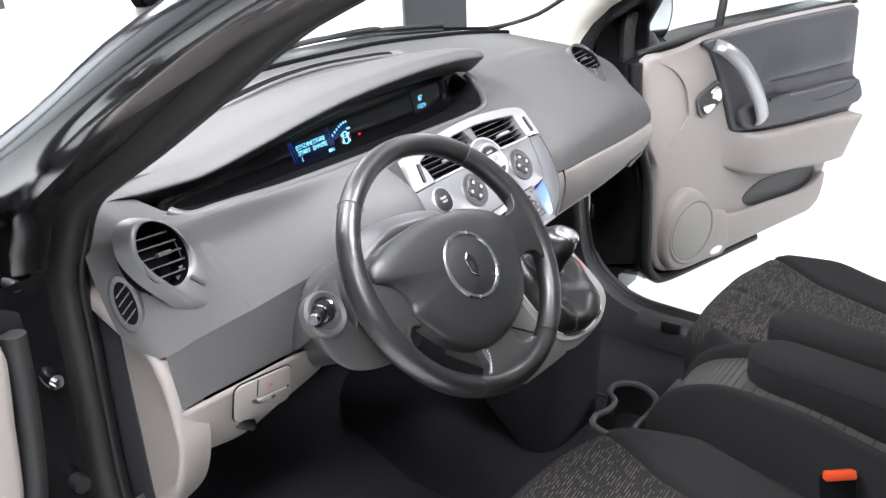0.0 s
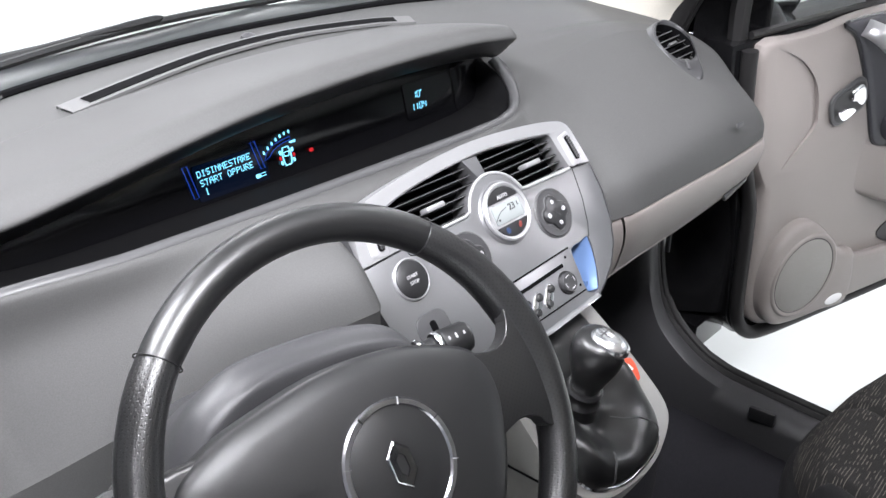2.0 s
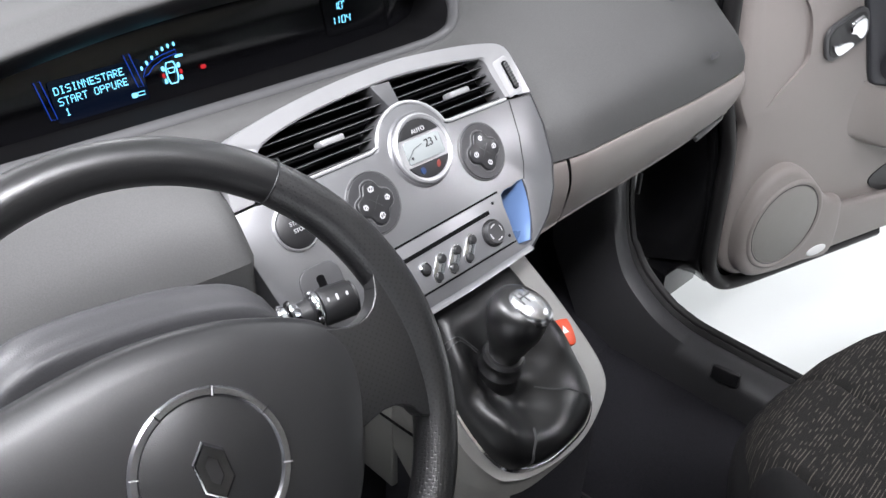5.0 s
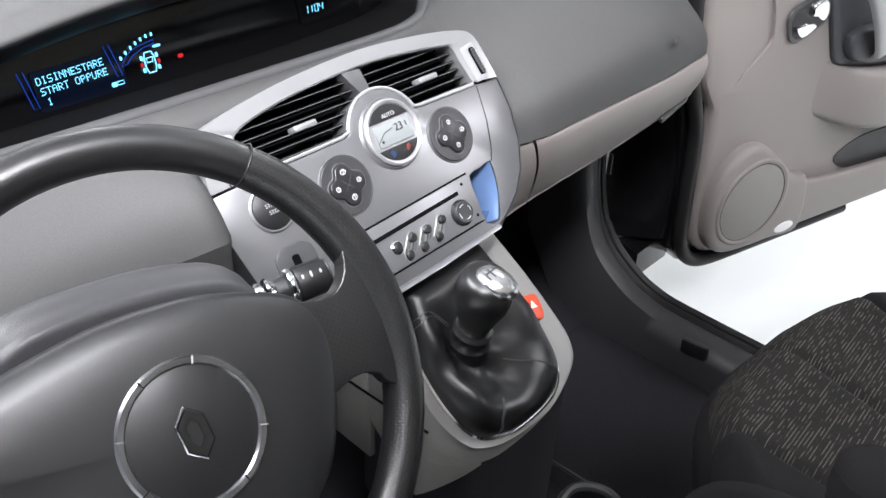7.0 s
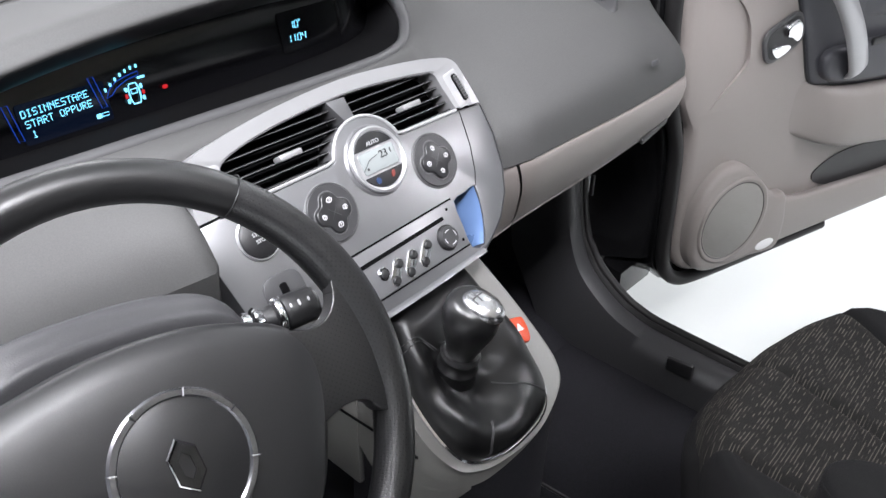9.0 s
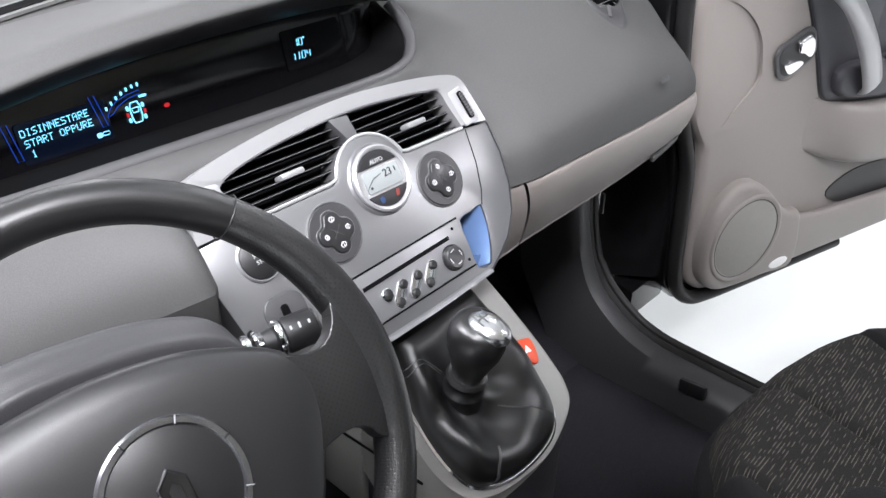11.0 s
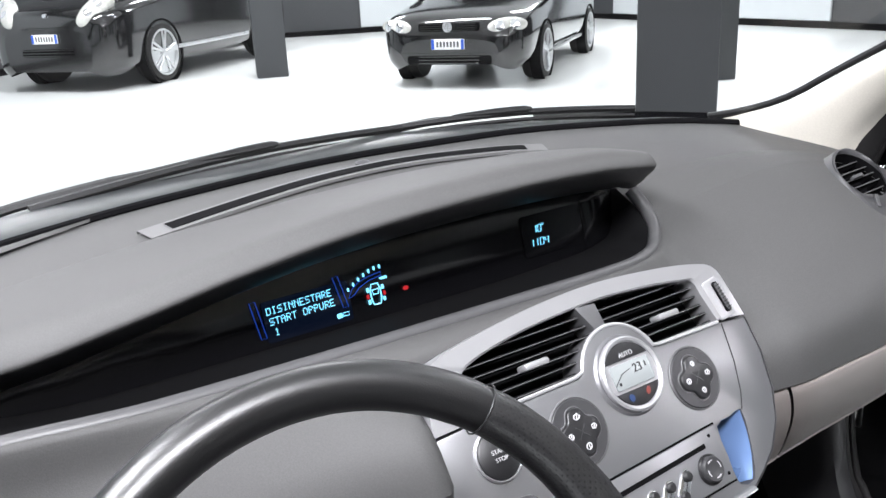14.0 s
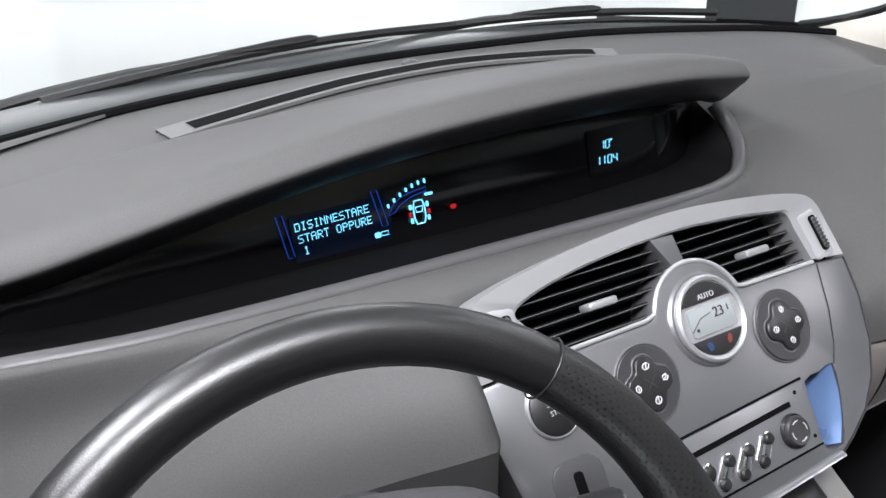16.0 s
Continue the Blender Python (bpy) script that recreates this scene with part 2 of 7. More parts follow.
def perforate(m, pitch):
    """Adds rows of small punched holes, laid out on the leather's own UV in metres."""
    nt = m.node_tree
    b = nt.nodes["Principled BSDF"]
    uv = nt.nodes.new("ShaderNodeUVMap")
    uv.uv_map = "leather"
    mp = nt.nodes.new("ShaderNodeMapping")
    mp.inputs["Rotation"].default_value = (0, 0, radians(45))
    mp.inputs["Scale"].default_value = (1 / pitch, 1 / pitch, 1)
    vo = nt.nodes.new("ShaderNodeTexVoronoi")
    vo.voronoi_dimensions = "2D"
    vo.inputs["Scale"].default_value, vo.inputs["Randomness"].default_value = 1.0, 0.0
    rp = nt.nodes.new("ShaderNodeMapRange")
    rp.inputs["From Min"].default_value, rp.inputs["From Max"].default_value = 0.13, 0.25
    nt.links.new(uv.outputs["UV"], mp.inputs["Vector"])
    nt.links.new(mp.outputs["Vector"], vo.inputs["Vector"])
    nt.links.new(vo.outputs["Distance"], rp.inputs["Value"])
    bp = nt.nodes.new("ShaderNodeBump")
    bp.inputs["Strength"].default_value, bp.inputs["Distance"].default_value = 0.3, 0.0004
    nt.links.new(rp.outputs["Result"], bp.inputs["Height"])
    old = b.inputs["Normal"].links[0].from_socket
    nt.links.new(old, bp.inputs["Normal"])
    nt.links.new(bp.outputs["Normal"], b.inputs["Normal"])
    mx = nt.nodes.new("ShaderNodeMix")
    mx.data_type = "RGBA"
    mx.inputs["A"].default_value = (0.002, 0.002, 0.002, 1)
    nt.links.new(rp.outputs["Result"], mx.inputs["Factor"])
    nt.links.new(b.inputs["Base Color"].links[0].from_socket, mx.inputs["B"])
    nt.links.new(mx.outputs["Result"], b.inputs["Base Color"])
    return m


PERFORATED = perforate(mat("perforated_leather", (0.015, 0.015, 0.0157), 0.3, grain=0.25, grain_scale=900, bump=0.2, bump_scale=1100, rough_var=0.06, spec=0.75), 0.0037)
GAITER = mat("soft_gaiter_leather", (0.006, 0.006, 0.0063), 0.36, grain=0.2, grain_scale=900, bump=0.25, bump_scale=900)
WHEEL_PAD = mat("wheel_pad_plastic", (0.018, 0.018, 0.019), 0.38, spec=0.7, grain=0.2, grain_scale=900, bump=0.18, bump_scale=1300)
FABRIC_DARK = mat("dark_seat_cloth", (0.0155, 0.0152, 0.016), 0.9, grain=0.5, grain_scale=1500, bump=0.8, bump_scale=1500, spec=0.2)
CARPET = mat("dark_carpet", (0.025, 0.0247, 0.029), 0.95, grain=0.6, grain_scale=900, bump=1.0, bump_scale=900, spec=0.1)
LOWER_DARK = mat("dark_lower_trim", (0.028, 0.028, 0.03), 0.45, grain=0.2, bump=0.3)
BUTTON = mat("dark_grey_button", (0.014, 0.014, 0.015), 0.42, grain=0.1)
RED = mat("red_plastic", (0.55, 0.06, 0.016), 0.35, patch=0.08)
PRINT = mat("grey_print", (0.42, 0.42, 0.43), 0.5)
WHITE = mat("white_print", (0.8, 0.8, 0.8), 0.5)
LCD = mat("pale_lcd", (0.24, 0.26, 0.26), 0.2)
BLUE_CUBBY = mat("blue_grey_plastic", (0.12, 0.2, 0.38), 0.28, metal=0.35, patch=0.08, patch_scale=30)
GLOW_BLUE = glow("display_cyan", (0.2, 0.68, 1.0), 2.2)
GLOW_DIM = glow("display_blue", (0.02, 0.12, 0.9), 0.55)
GLOW_RED = glow("display_red", (1.0, 0.03, 0.04), 0.6)
FLOOR_MAT = mat("white_resin_floor", (0.74, 0.76, 0.745), 0.24, patch=0.04, patch_scale=0.4, rough_var=0.08)
WALL_DARK = mat("dark_grey_wall", (0.036, 0.039, 0.042), 0.65, patch=0.08, patch_scale=1.5)
WALL_LIGHT = mat("pale_wall_panel", (0.5, 0.53, 0.54), 0.6, patch=0.03, patch_scale=1)
CEIL = mat("white_ceiling", (0.8, 0.8, 0.8), 0.8)
GLASS = glass("clear_glass", (0.97, 0.99, 0.98))
GLASS_DARK = mat("dark_car_glass", (0.01, 0.012, 0.013), 0.06, rough_var=0.02)

# ---- showroom ----
tagged(part("floor", box(70, 70, 0.2, pose(5, 5, -0.1)), FLOOR_MAT), "glossy white resin showroom floor with soft sheen", "floor", kind="structure")
tagged(part("ceiling", box(60, 60, 0.2, pose(5, 5, 4.35)), CEIL), "plain white showroom ceiling", "ceiling", kind="structure")


def wall(name, a, b, panels=(), h=4.3):
    a, b = Vector((*a, 0)), Vector((*b, 0))
    d = b - a
    m = frm(a, d, (0, 0, 1))
    ob = part(name, slab([(0, 0), (d.length, 0), (d.length, h), (0, h)], 0.25, m), WALL_DARK)
    tagged(ob, "dark grey painted showroom wall", "wall", kind="structure")
    for u0, u1 in panels:
        part("panel", slab([(u0, 0.115), (u1, 0.115), (u1, 3.6), (u0, 3.6)], 0.05, m, 0.01, 1, lift=0.04), WALL_LIGHT, ob, "pale grey wall panel")
    part("skirting", slab([(0, 0), (d.length, 0), (d.length, 0.1), (0, 0.1)], 0.03, m, lift=0.02), BLACK_MATT, ob)
    return ob


# the pale panel here is unseen, added for the windscreen pillar to reflect
wall("wall_west", (-6.0, 1.5), (-5.97, 8.21), ((0.6, 6.0),))
wall("wall_north_west", (-5.97, 8.21), (4.55, 16.84), ((0.5, 4.1), (4.7, 9.1)))
wall("wall_north", (4.55, 16.84), (12.45, 13.09), ((3.9, 7.4),))
wall("wall_east", (12.45, 13.09), (12.25, 4.6), ((0.6, 3.1), (3.68, 5.45)))
wall("wall_south_east", (12.25, 4.6), (9.0, -12.0), ((2.0, 8.0), (10.0, 16.0)))
wall("wall_south", (9.0, -12.0), (-8.0, -12.0), ((1.0, 7.0), (9.0, 15.0)))
wall("wall_south_west", (-8.0, -12.0), (-6.0, 1.5), ((1.0, 6.0), (8.0, 12.5)))


def column(x, y, w, d, turn, label):
    ob = part("pillar", box(w, d, 4.25, pose(x, y, 2.125, 0, 0, turn), 0.01), WALL_DARK)
    return tagged(ob, label, "pillar", kind="structure")


column(1.85, 1.58, 0.27, 0.27, -48, "square pillar painted dark grey beside the car")
column(4.02, 10.3, 0.4, 0.4, -20, "slim square post painted grey")
column(7.08, 5.6, 0.3, 0.3, -25, "narrow dark grey post behind the wide pillar")

# ---- dashboard ----
dash = thing("dashboard", "grey soft-touch car dashboard with deep hooded display recess", "dashboard", (0, 0.2, 0.9))

# windscreen edge of the dash: x, y, z
WS = [(-0.72, 0.33, 1.085), (-0.66, 0.40, 1.098), (-0.5, 0.475, 1.112), (-0.25, 0.545, 1.117), (0.0, 0.575, 1.119), (0.25, 0.55, 1.119), (0.5, 0.475, 1.112), (0.66, 0.40, 1.098), (0.72, 0.33, 1.085)]
# section of the dash behind the hood and below it; each row: x, then y, z of the keys
BACK = [(-0.72, 0.30, 1.095, 0.265, 1.09), (-0.62, 0.31, 1.098, 0.272, 1.088), (-0.5, 0.36, 1.105, 0.30, 1.09), (0.16, 0.38, 1.112, 0.30, 1.09),
        (0.235, 0.36, 1.112, 0.28, 1.105), (0.45, 0.33, 1.112, 0.25, 1.108), (0.62, 0.28, 1.095, 0.2, 1.09), (0.70, 0.25, 1.075, 0.2, 1.06), (0.72, 0.25, 1.06, 0.21, 1.04)]
RECESS = [(-0.72, 0.245, 1.082, 0.22, 1.07), (-0.63, 0.25, 1.085, 0.205, 1.072), (-0.585, 0.262, 1.082, 0.185, 1.068), (-0.55, 0.285, 1.04, 0.15, 1.062), (-0.4, 0.288, 1.02, 0.14, 1.052), (0.0, 0.288, 1.02, 0.14, 1.04),
          (0.15, 0.285, 1.025, 0.15, 1.042), (0.205, 0.28, 1.035, 0.175, 1.05), (0.235, 0.235, 1.082, 0.20, 1.07), (0.28, 0.235, 1.096, 0.19, 1.085), (0.45, 0.2, 1.115, 0.16, 1.11), (0.62, 0.16, 1.085, 0.12, 1.074), (0.70, 0.17, 1.05, 0.15, 1.03), (0.72, 0.19, 1.03, 0.17, 1.0)]
LIP = [(-0.72, 0.208, 1.05, 0.203, 1.01), (-0.63, 0.172, 1.06, 0.142, 1.018), (-0.585, 0.15, 1.066, 0.128, 1.022), (-0.5, 0.125, 1.07, 0.114, 1.03), (-0.4, 0.115, 1.066, 0.102, 1.035), (-0.22, 0.118, 1.06, 0.085, 1.05), (0.0, 0.12, 1.056, 0.1, 1.046),
       (0.15, 0.13, 1.052, 0.11, 1.03), (0.205, 0.15, 1.056, 0.11, 1.035), (0.235, 0.16, 1.064, 0.11, 1.045), (0.28, 0.15, 1.074, 0.1, 1.055), (0.45, 0.125, 1.099, 0.075, 1.076), (0.62, 0.085, 1.058, 0.045, 1.022), (0.70, 0.12, 1.0, 0.1, 0.97), (0.72, 0.15, 0.97, 0.14, 0.95)]
FACE = [(-0.72, 0.21, 0.96, 0.2, 0.935), (-0.703, 0.165, 0.953, 0.14, 0.924), (-0.69, 0.132, 0.956, 0.09, 0.914), (-0.64, 0.106, 0.97, 0.066, 0.929), (-0.6, 0.095, 0.978, 0.053, 0.938), (-0.55, 0.085, 0.985, 0.044, 0.944), (-0.4, 0.07, 1.0, 0.034, 0.957), (-0.3, 0.05, 1.012, 0.013, 0.97), (-0.215, 0.022, 1.024, -0.014, 0.984),
        (-0.19, 0.09, 1.0, 0.09, 0.97), (0.0, 0.1, 0.98, 0.1, 0.95), (0.18, 0.06, 1.015, 0.01, 0.975), (0.25, 0.035, 1.02, -0.016, 0.985), (0.45, 0.02, 1.043, -0.022, 0.99), (0.62, 0.0, 0.985, -0.018, 0.955), (0.68, 0.05, 0.95, 0.03, 0.94), (0.72, 0.13, 0.94, 0.12, 0.935)]
CREASE = [(-0.72, 0.17, 0.862), (-0.703, 0.1, 0.843), (-0.69, 0.074, 0.834), (-0.64, 0.055, 0.8435), (-0.55, 0.036, 0.8515), (-0.4, 0.03, 0.842), (-0.22, -0.012, 0.85), (-0.19, 0.06, 0.85), (0.0, 0.1, 0.9), (0.18, -0.005, 0.93), (0.25, -0.027, 0.937), (0.45, -0.026, 0.933), (0.64, -0.012, 0.928), (0.68, 0.02, 0.926), (0.72, 0.11, 0.926)]


def dash_keys(x):
    y0, z0 = table(x, WS)
    a, b, c, d, e, g = table(x, BACK), table(x, RECESS), table(x, LIP), table(x, FACE), table(x, CREASE), None
    keys = [(y0, z0), a[:2], a[2:], b[:2], b[2:], c[:2], c[2:], d[:2], d[2:], e]
    return [Vector((x, y, z)) for y, z in keys]


XS = sorted(set([-0.72 + 0.01 * k for k in range(145)] + [-0.71, -0.703, -0.696, -0.69, -0.682, -0.60, -0.585, -0.57, -0.56, 0.19, 0.205, 0.215, 0.225, 0.235, 0.245]))
COLS = []
for x in XS:
    k = dash_keys(x)
    col = []
    for lo, hi, n in ((0, 2, 5), (2, 3, 5), (3, 4, 5), (4, 8, 5), (8, 9, 4), (4, 9, 6)):
        col.append(smoothed(k[lo:hi + 1], n))
    COLS.append(col)


VLM = frm((-0.6104, 0.1075, 1.009), (1, 0.2, 0), (0, 0.45, 0.89))
VRM = frm((0.4898, 0.0735, 1.0755), (1, -0.1, 0.1), (-0.1, 0.86, 0.5)) @ Matrix.Diagonal((0.8, 0.84, 0.8, 1))


def pierced(bm):
    """Opens the dash skin behind the two egg-shaped vents."""
    gone = []
    for m, s in ((VLM, 1), (VRM, -1)):
        inv = m.inverted()
        for f in bm.faces:
            p = inv @ f.calc_center_median()
            if ((p.x + s * 0.022) / 0.041) ** 2 + ((p.y - 0.038) / 0.0475) ** 2 < 0.95 and abs(p.z) < 0.05:
                gone.append(f)
    bmesh.ops.delete(bm, geom=gone, context="FACES")
    return bm


def strip(cols, which, lo=-9, hi=9):
    rows = []
    for x, col in zip(XS, cols):
        if lo <= x <= hi:
            row = []
            for w in which:
                row += col[w] if not row else col[w][1:]
            rows.append(row)
    return pierced(surf(rows))


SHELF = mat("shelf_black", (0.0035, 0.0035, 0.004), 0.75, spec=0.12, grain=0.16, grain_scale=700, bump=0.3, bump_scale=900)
part("dash_skin", strip(COLS, (0,)), DASH, dash, "grey soft-touch dashboard top", 60)
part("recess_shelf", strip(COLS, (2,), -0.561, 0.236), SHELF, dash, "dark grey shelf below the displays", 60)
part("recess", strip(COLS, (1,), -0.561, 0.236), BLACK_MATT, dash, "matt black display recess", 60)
part("dash_skin", strip(COLS, (1, 2), 0.235, 9), DASH, dash, "", 60)
part("dash_skin", strip(COLS, (1, 2), -9, -0.559), DASH, dash, "", 60)
part("dash_face", strip(COLS, (5,), 0.1, 9), DASH, dash, "smooth grey dashboard face over the glovebox", 60)
part("dash_face", strip(COLS, (3,), -0.704, 0.101), DASH, dash, "grey grained dashboard face", 60)
part("dash_apron", strip(COLS, (4,), -0.683, 0.101), DASH, dash, "grey lower dashboard apron", 60)

# hood over the displays: x, edge y, edge z
EDGE = [(-0.635, 0.262, 1.084), (-0.6, 0.245, 1.092), (-0.55, 0.222, 1.098), (-0.5, 0.205, 1.102), (-0.4, 0.185, 1.123), (-0.3, 0.17, 1.146), (-0.2, 0.158, 1.163), (-0.1, 0.152, 1.171), (0.0, 0.152, 1.173), (0.1, 0.156, 1.169), (0.17, 0.16, 1.161), (0.195, 0.163, 1.157), (0.208, 0.168, 1.153), (0.215, 0.18, 1.147)]
rows = []
for k in range(61):
    x = -0.635 + k * (0.85 / 60)
    ey, ez = table(x, EDGE)
    wy, wz = table(x, WS)
    by = wy - 0.13
    end = min(1.0, (x + 0.635) / 0.06)
    tipness = max(0.0, (x - 0.15) / 0.057)
    keys = [V(x, by, wz + 0.001), V(x, by * 0.7 + ey * 0.3, wz * 0.62 + ez * 0.38 + 0.006 * end - 0.006 * tipness), V(x, by * 0.3 + ey * 0.7, wz * 0.22 + ez * 0.78 + 0.011 * end - 0.007 * tipness), V(x, ey + 0.024, ez + 0.009 * end - 0.004 * tipness),
            V(x, ey + 0.008, ez + 0.002 * end), V(x, ey, ez - 0.007 * end), V(x, ey + 0.006, ez - 0.014 * end)]
    rows.append(smoothed(keys, 4))
hood = part("hood", surf(rows), DASH, dash, "grey hood arching over the displays", 60)
rows2 = []
for k in range(61):
    x = -0.635 + k * (0.85 / 60)
    ey, ez = table(x, EDGE)
    end = min(1.0, (x + 0.635) / 0.06)
    r = table(x, BACK)
    rows2.append(smoothed([V(x, ey + 0.006, ez - 0.014 * end), V(x, ey + 0.04, ez - 0.04 * end), V(x, r[2] - 0.01, min(ez - 0.04 * end, r[3] + 0.006)), V(x, r[2] + 0.02, r[3])], 4))
part("hood_underside", surf(rows2), BLACK, dash, "dark underside of the display hood", 60)
# closing face at the hood's free end
cheek = bmesh.new()
loop = list(rows[-1]) + list(rows2[-1][1:])
cheek.faces.new([cheek.verts.new(p) for p in loop])
bmesh.ops.triangulate(cheek, faces=list(cheek.faces))
part("hood_cheek", cheek, DASH, dash, "", 60)

# bead along the lower lip of the recess and round its free end
bead = [V(-0.575, 0.178, 1.07)]
for k in range(21):
    x = -0.56 + k * 0.037
    lip = table(x, LIP)
    bead.append(V(x, lip[0] + 0.012, lip[1] - 0.004))
bead += [V(0.205, 0.168, 1.052), V(0.228, 0.19, 1.062), V(0.238, 0.215, 1.08), V(0.232, 0.235, 1.1)]
part("recess_lip", tube(smoothed(bead, 3), 0.0085, 10), mat("lip_grey", (0.062, 0.062, 0.064), 0.4, bump=0.1), dash, "smooth grey rim round the display recess")

# demister slot, a dark curved groove with a pale rim
slot = [V(-0.285, 0.436, 1.108), V(-0.18, 0.463, 1.1125), V(-0.08, 0.486, 1.115), V(0.02, 0.494, 1.116), V(0.1, 0.487, 1.1155), V(0.2, 0.46, 1.114), V(0.238, 0.446, 1.112)]


def slot_strip(width, lift, over):
    rows = []
    pts = smoothed(slot, 5)
    for i, p in enumerate(pts):
        d = (pts[min(i + 1, len(pts) - 1)] - pts[max(i - 1, 0)]).normalized()
        side = V(-d.y, d.x, 0.12)
        if i == 0:
            p = p - d * over
        if i == len(pts) - 1:
            p = p + d * over
        rows.append([p + side * width + V(0, 0, lift - 0.004), p + side * width + V(0, 0, lift), p - side * width + V(0, 0, lift), p - side * width + V(0, 0, lift - 0.004)])
    return surf(rows)


part("demister_rim", slot_strip(0.0145, 0.0092, 0.03), mat("demister_rim_grey", (0.1, 0.1, 0.1), 0.5, bump=0.2), dash, "grey moulded rim of the demister slot")
part("demister_slot", slot_strip(0.0085, 0.0101, 0.0), BLACK_MATT, dash, "long black demister slot")
# raised centre rib and small light sensor behind the slot
part("sensor", lathe([(0.012, 0.0), (0.011, 0.004), (0.006, 0.007), (0.0, 0.008)], Matrix.Translation((0.02, 0.535, 1.118)), 16), DASH_LOW, dash)

# display glass with its lit read-outs
SM = frm((0, 0.252, 1.05), (1, 0, 0), (0, 0.25, 0.97))
display = thing("display_panel", "wide black digital display panel with lit blue read-outs", "display", (0, 0.25, 1.05))
part("cover", slab(smooth2([(-0.55, -0.025), (-0.55, 0.0), (-0.5, 0.026), (-0.42, 0.045), (-0.31, 0.06), (-0.1, 0.066), (0.1, 0.066), (0.215, 0.06), (0.225, 0.014), (0.215, -0.034), (0.1, -0.037), (-0.1, -0.037), (-0.5, -0.036)], 4), 0.006, SM, 0.001), SCREEN, display, "glossy black display cover")
part("cover", slab(rrect(0.195, 0.014, 0.05, 0.07, 0.01), 0.006, SM, 0.001, lift=0.001), SCREEN, display, "black end panel")
part("clock_window", slab(rrect(0.12, 0.016, 0.09, 0.05, 0.004), 0.002, SM, lift=0.0015), SCREEN, display)


def at(u, v, n=0.0022, turn=0.0):
    return SM @ pose(u, v, n, 0, 0, turn)


DOTS = {"D": "11110 10001 10001 10001 10001 10001 11110", "I": "01110 00100 00100 00100 00100 00100 01110", "S": "01111 10000 10000 01110 00001 00001 11110",
        "N": "10001 11001 10101 10011 10001 10001 10001", "E": "11111 10000 10000 11110 10000 10000 11111", "T": "11111 00100 00100 00100 00100 00100 00100",
        "A": "01110 10001 10001 11111 10001 10001 10001", "R": "11110 10001 10001 11110 10100 10010 10001", "O": "01110 10001 10001 10001 10001 10001 01110",
        "P": "11110 10001 10001 11110 10000 10000 10000", "U": "10001 10001 10001 10001 10001 10001 01110", "1": "00100 01100 00100 00100 00100 00100 01110"}


def dot_text(text, u0, v0, pitch_u, pitch_v, lean):
    """One line of five by seven dot characters."""
    bm = bmesh.new()
    for i, ch in enumerate(text):
        for r, line in enumerate(DOTS.get(ch, "").split()):
            for c, on in enumerate(line):
                if on == "1":
                    u, v = u0 + (6 * i + c) * pitch_u, v0 - r * pitch_v + lean * (6 * i + c) * pitch_u
                    h, w = pitch_v * 0.44, pitch_u * 0.46
                    bm.faces.new([bm.verts.new(SM @ V(u + p * w, v + q * h, 0.0026)) for p, q in ((-1, -1), (1, -1), (1, 1), (-1, 1))])
    part("message_line", bm, GLOW_BLUE, display)


dot_text("DISINNESTARE", -0.2525, 0.0165, 0.00102, 0.00108, 0.03)
dot_text("START OPPURE", -0.2510, 0.0058, 0.00102, 0.00108, 0.03)
dot_text("1", -0.2475, -0.005, 0.00102, 0.00108, 0.03)
part("backlight", slab(rrect(-0.2085, 0.0025, 0.096, 0.042, 0.003), 0.0006, SM, lift=0.0018), glow("backlight_blue", (0.0, 0.05, 0.22), 0.05), display, "faint blue lit message field")
SEG = {"0": "abcdef", "1": "bc", "4": "bcfg"}


def seven(text, u0, v0, w, h, step):
    ends = {"a": (0, 1, 1, 1), "b": (1, 1, 1, .5), "c": (1, .5, 1, 0), "d": (0, 0, 1, 0), "e": (0, 0, 0, .5), "f": (0, .5, 0, 1), "g": (0, .5, 1, .5)}
    for i, ch in enumerate(text):
        for s in SEG.get(ch, ""):
            x0, y0, x1, y1 = ends[s]
            p, q = [V(u0 + i * step + x * w + y * h * 0.12, v0 + y * h, 0.0026) for x, y in ((x0, y0), (x1, y1))]
            d = (q - p) * 0.1
            part("digit_segment", tube([SM @ (p + d), SM @ (q - d)], 0.0007, 4, flat=0.3), GLOW_BLUE, display)


seven("10", 0.0905, 0.0195, 0.005, 0.0085, 0.0076)
seven("11", 0.083, 0.0035, 0.005, 0.0085, 0.0068)
seven("04", 0.099, 0.0035, 0.005, 0.0085, 0.0076)
part("degree_mark", tube([SM @ V(0.1068 + 0.001 * math.cos(a), 0.0275 + 0.001 * math.sin(a), 0.0026) for a in (0, 1.2, 2.4, 3.6, 4.8)], 0.0005, 4, True), GLOW_BLUE, display)


def frame_line(name, pts, w, material, closed=True):
    part(name, tube([SM @ V(u, v, 0.0022) for u, v in pts], w, 4, closed), material, display)


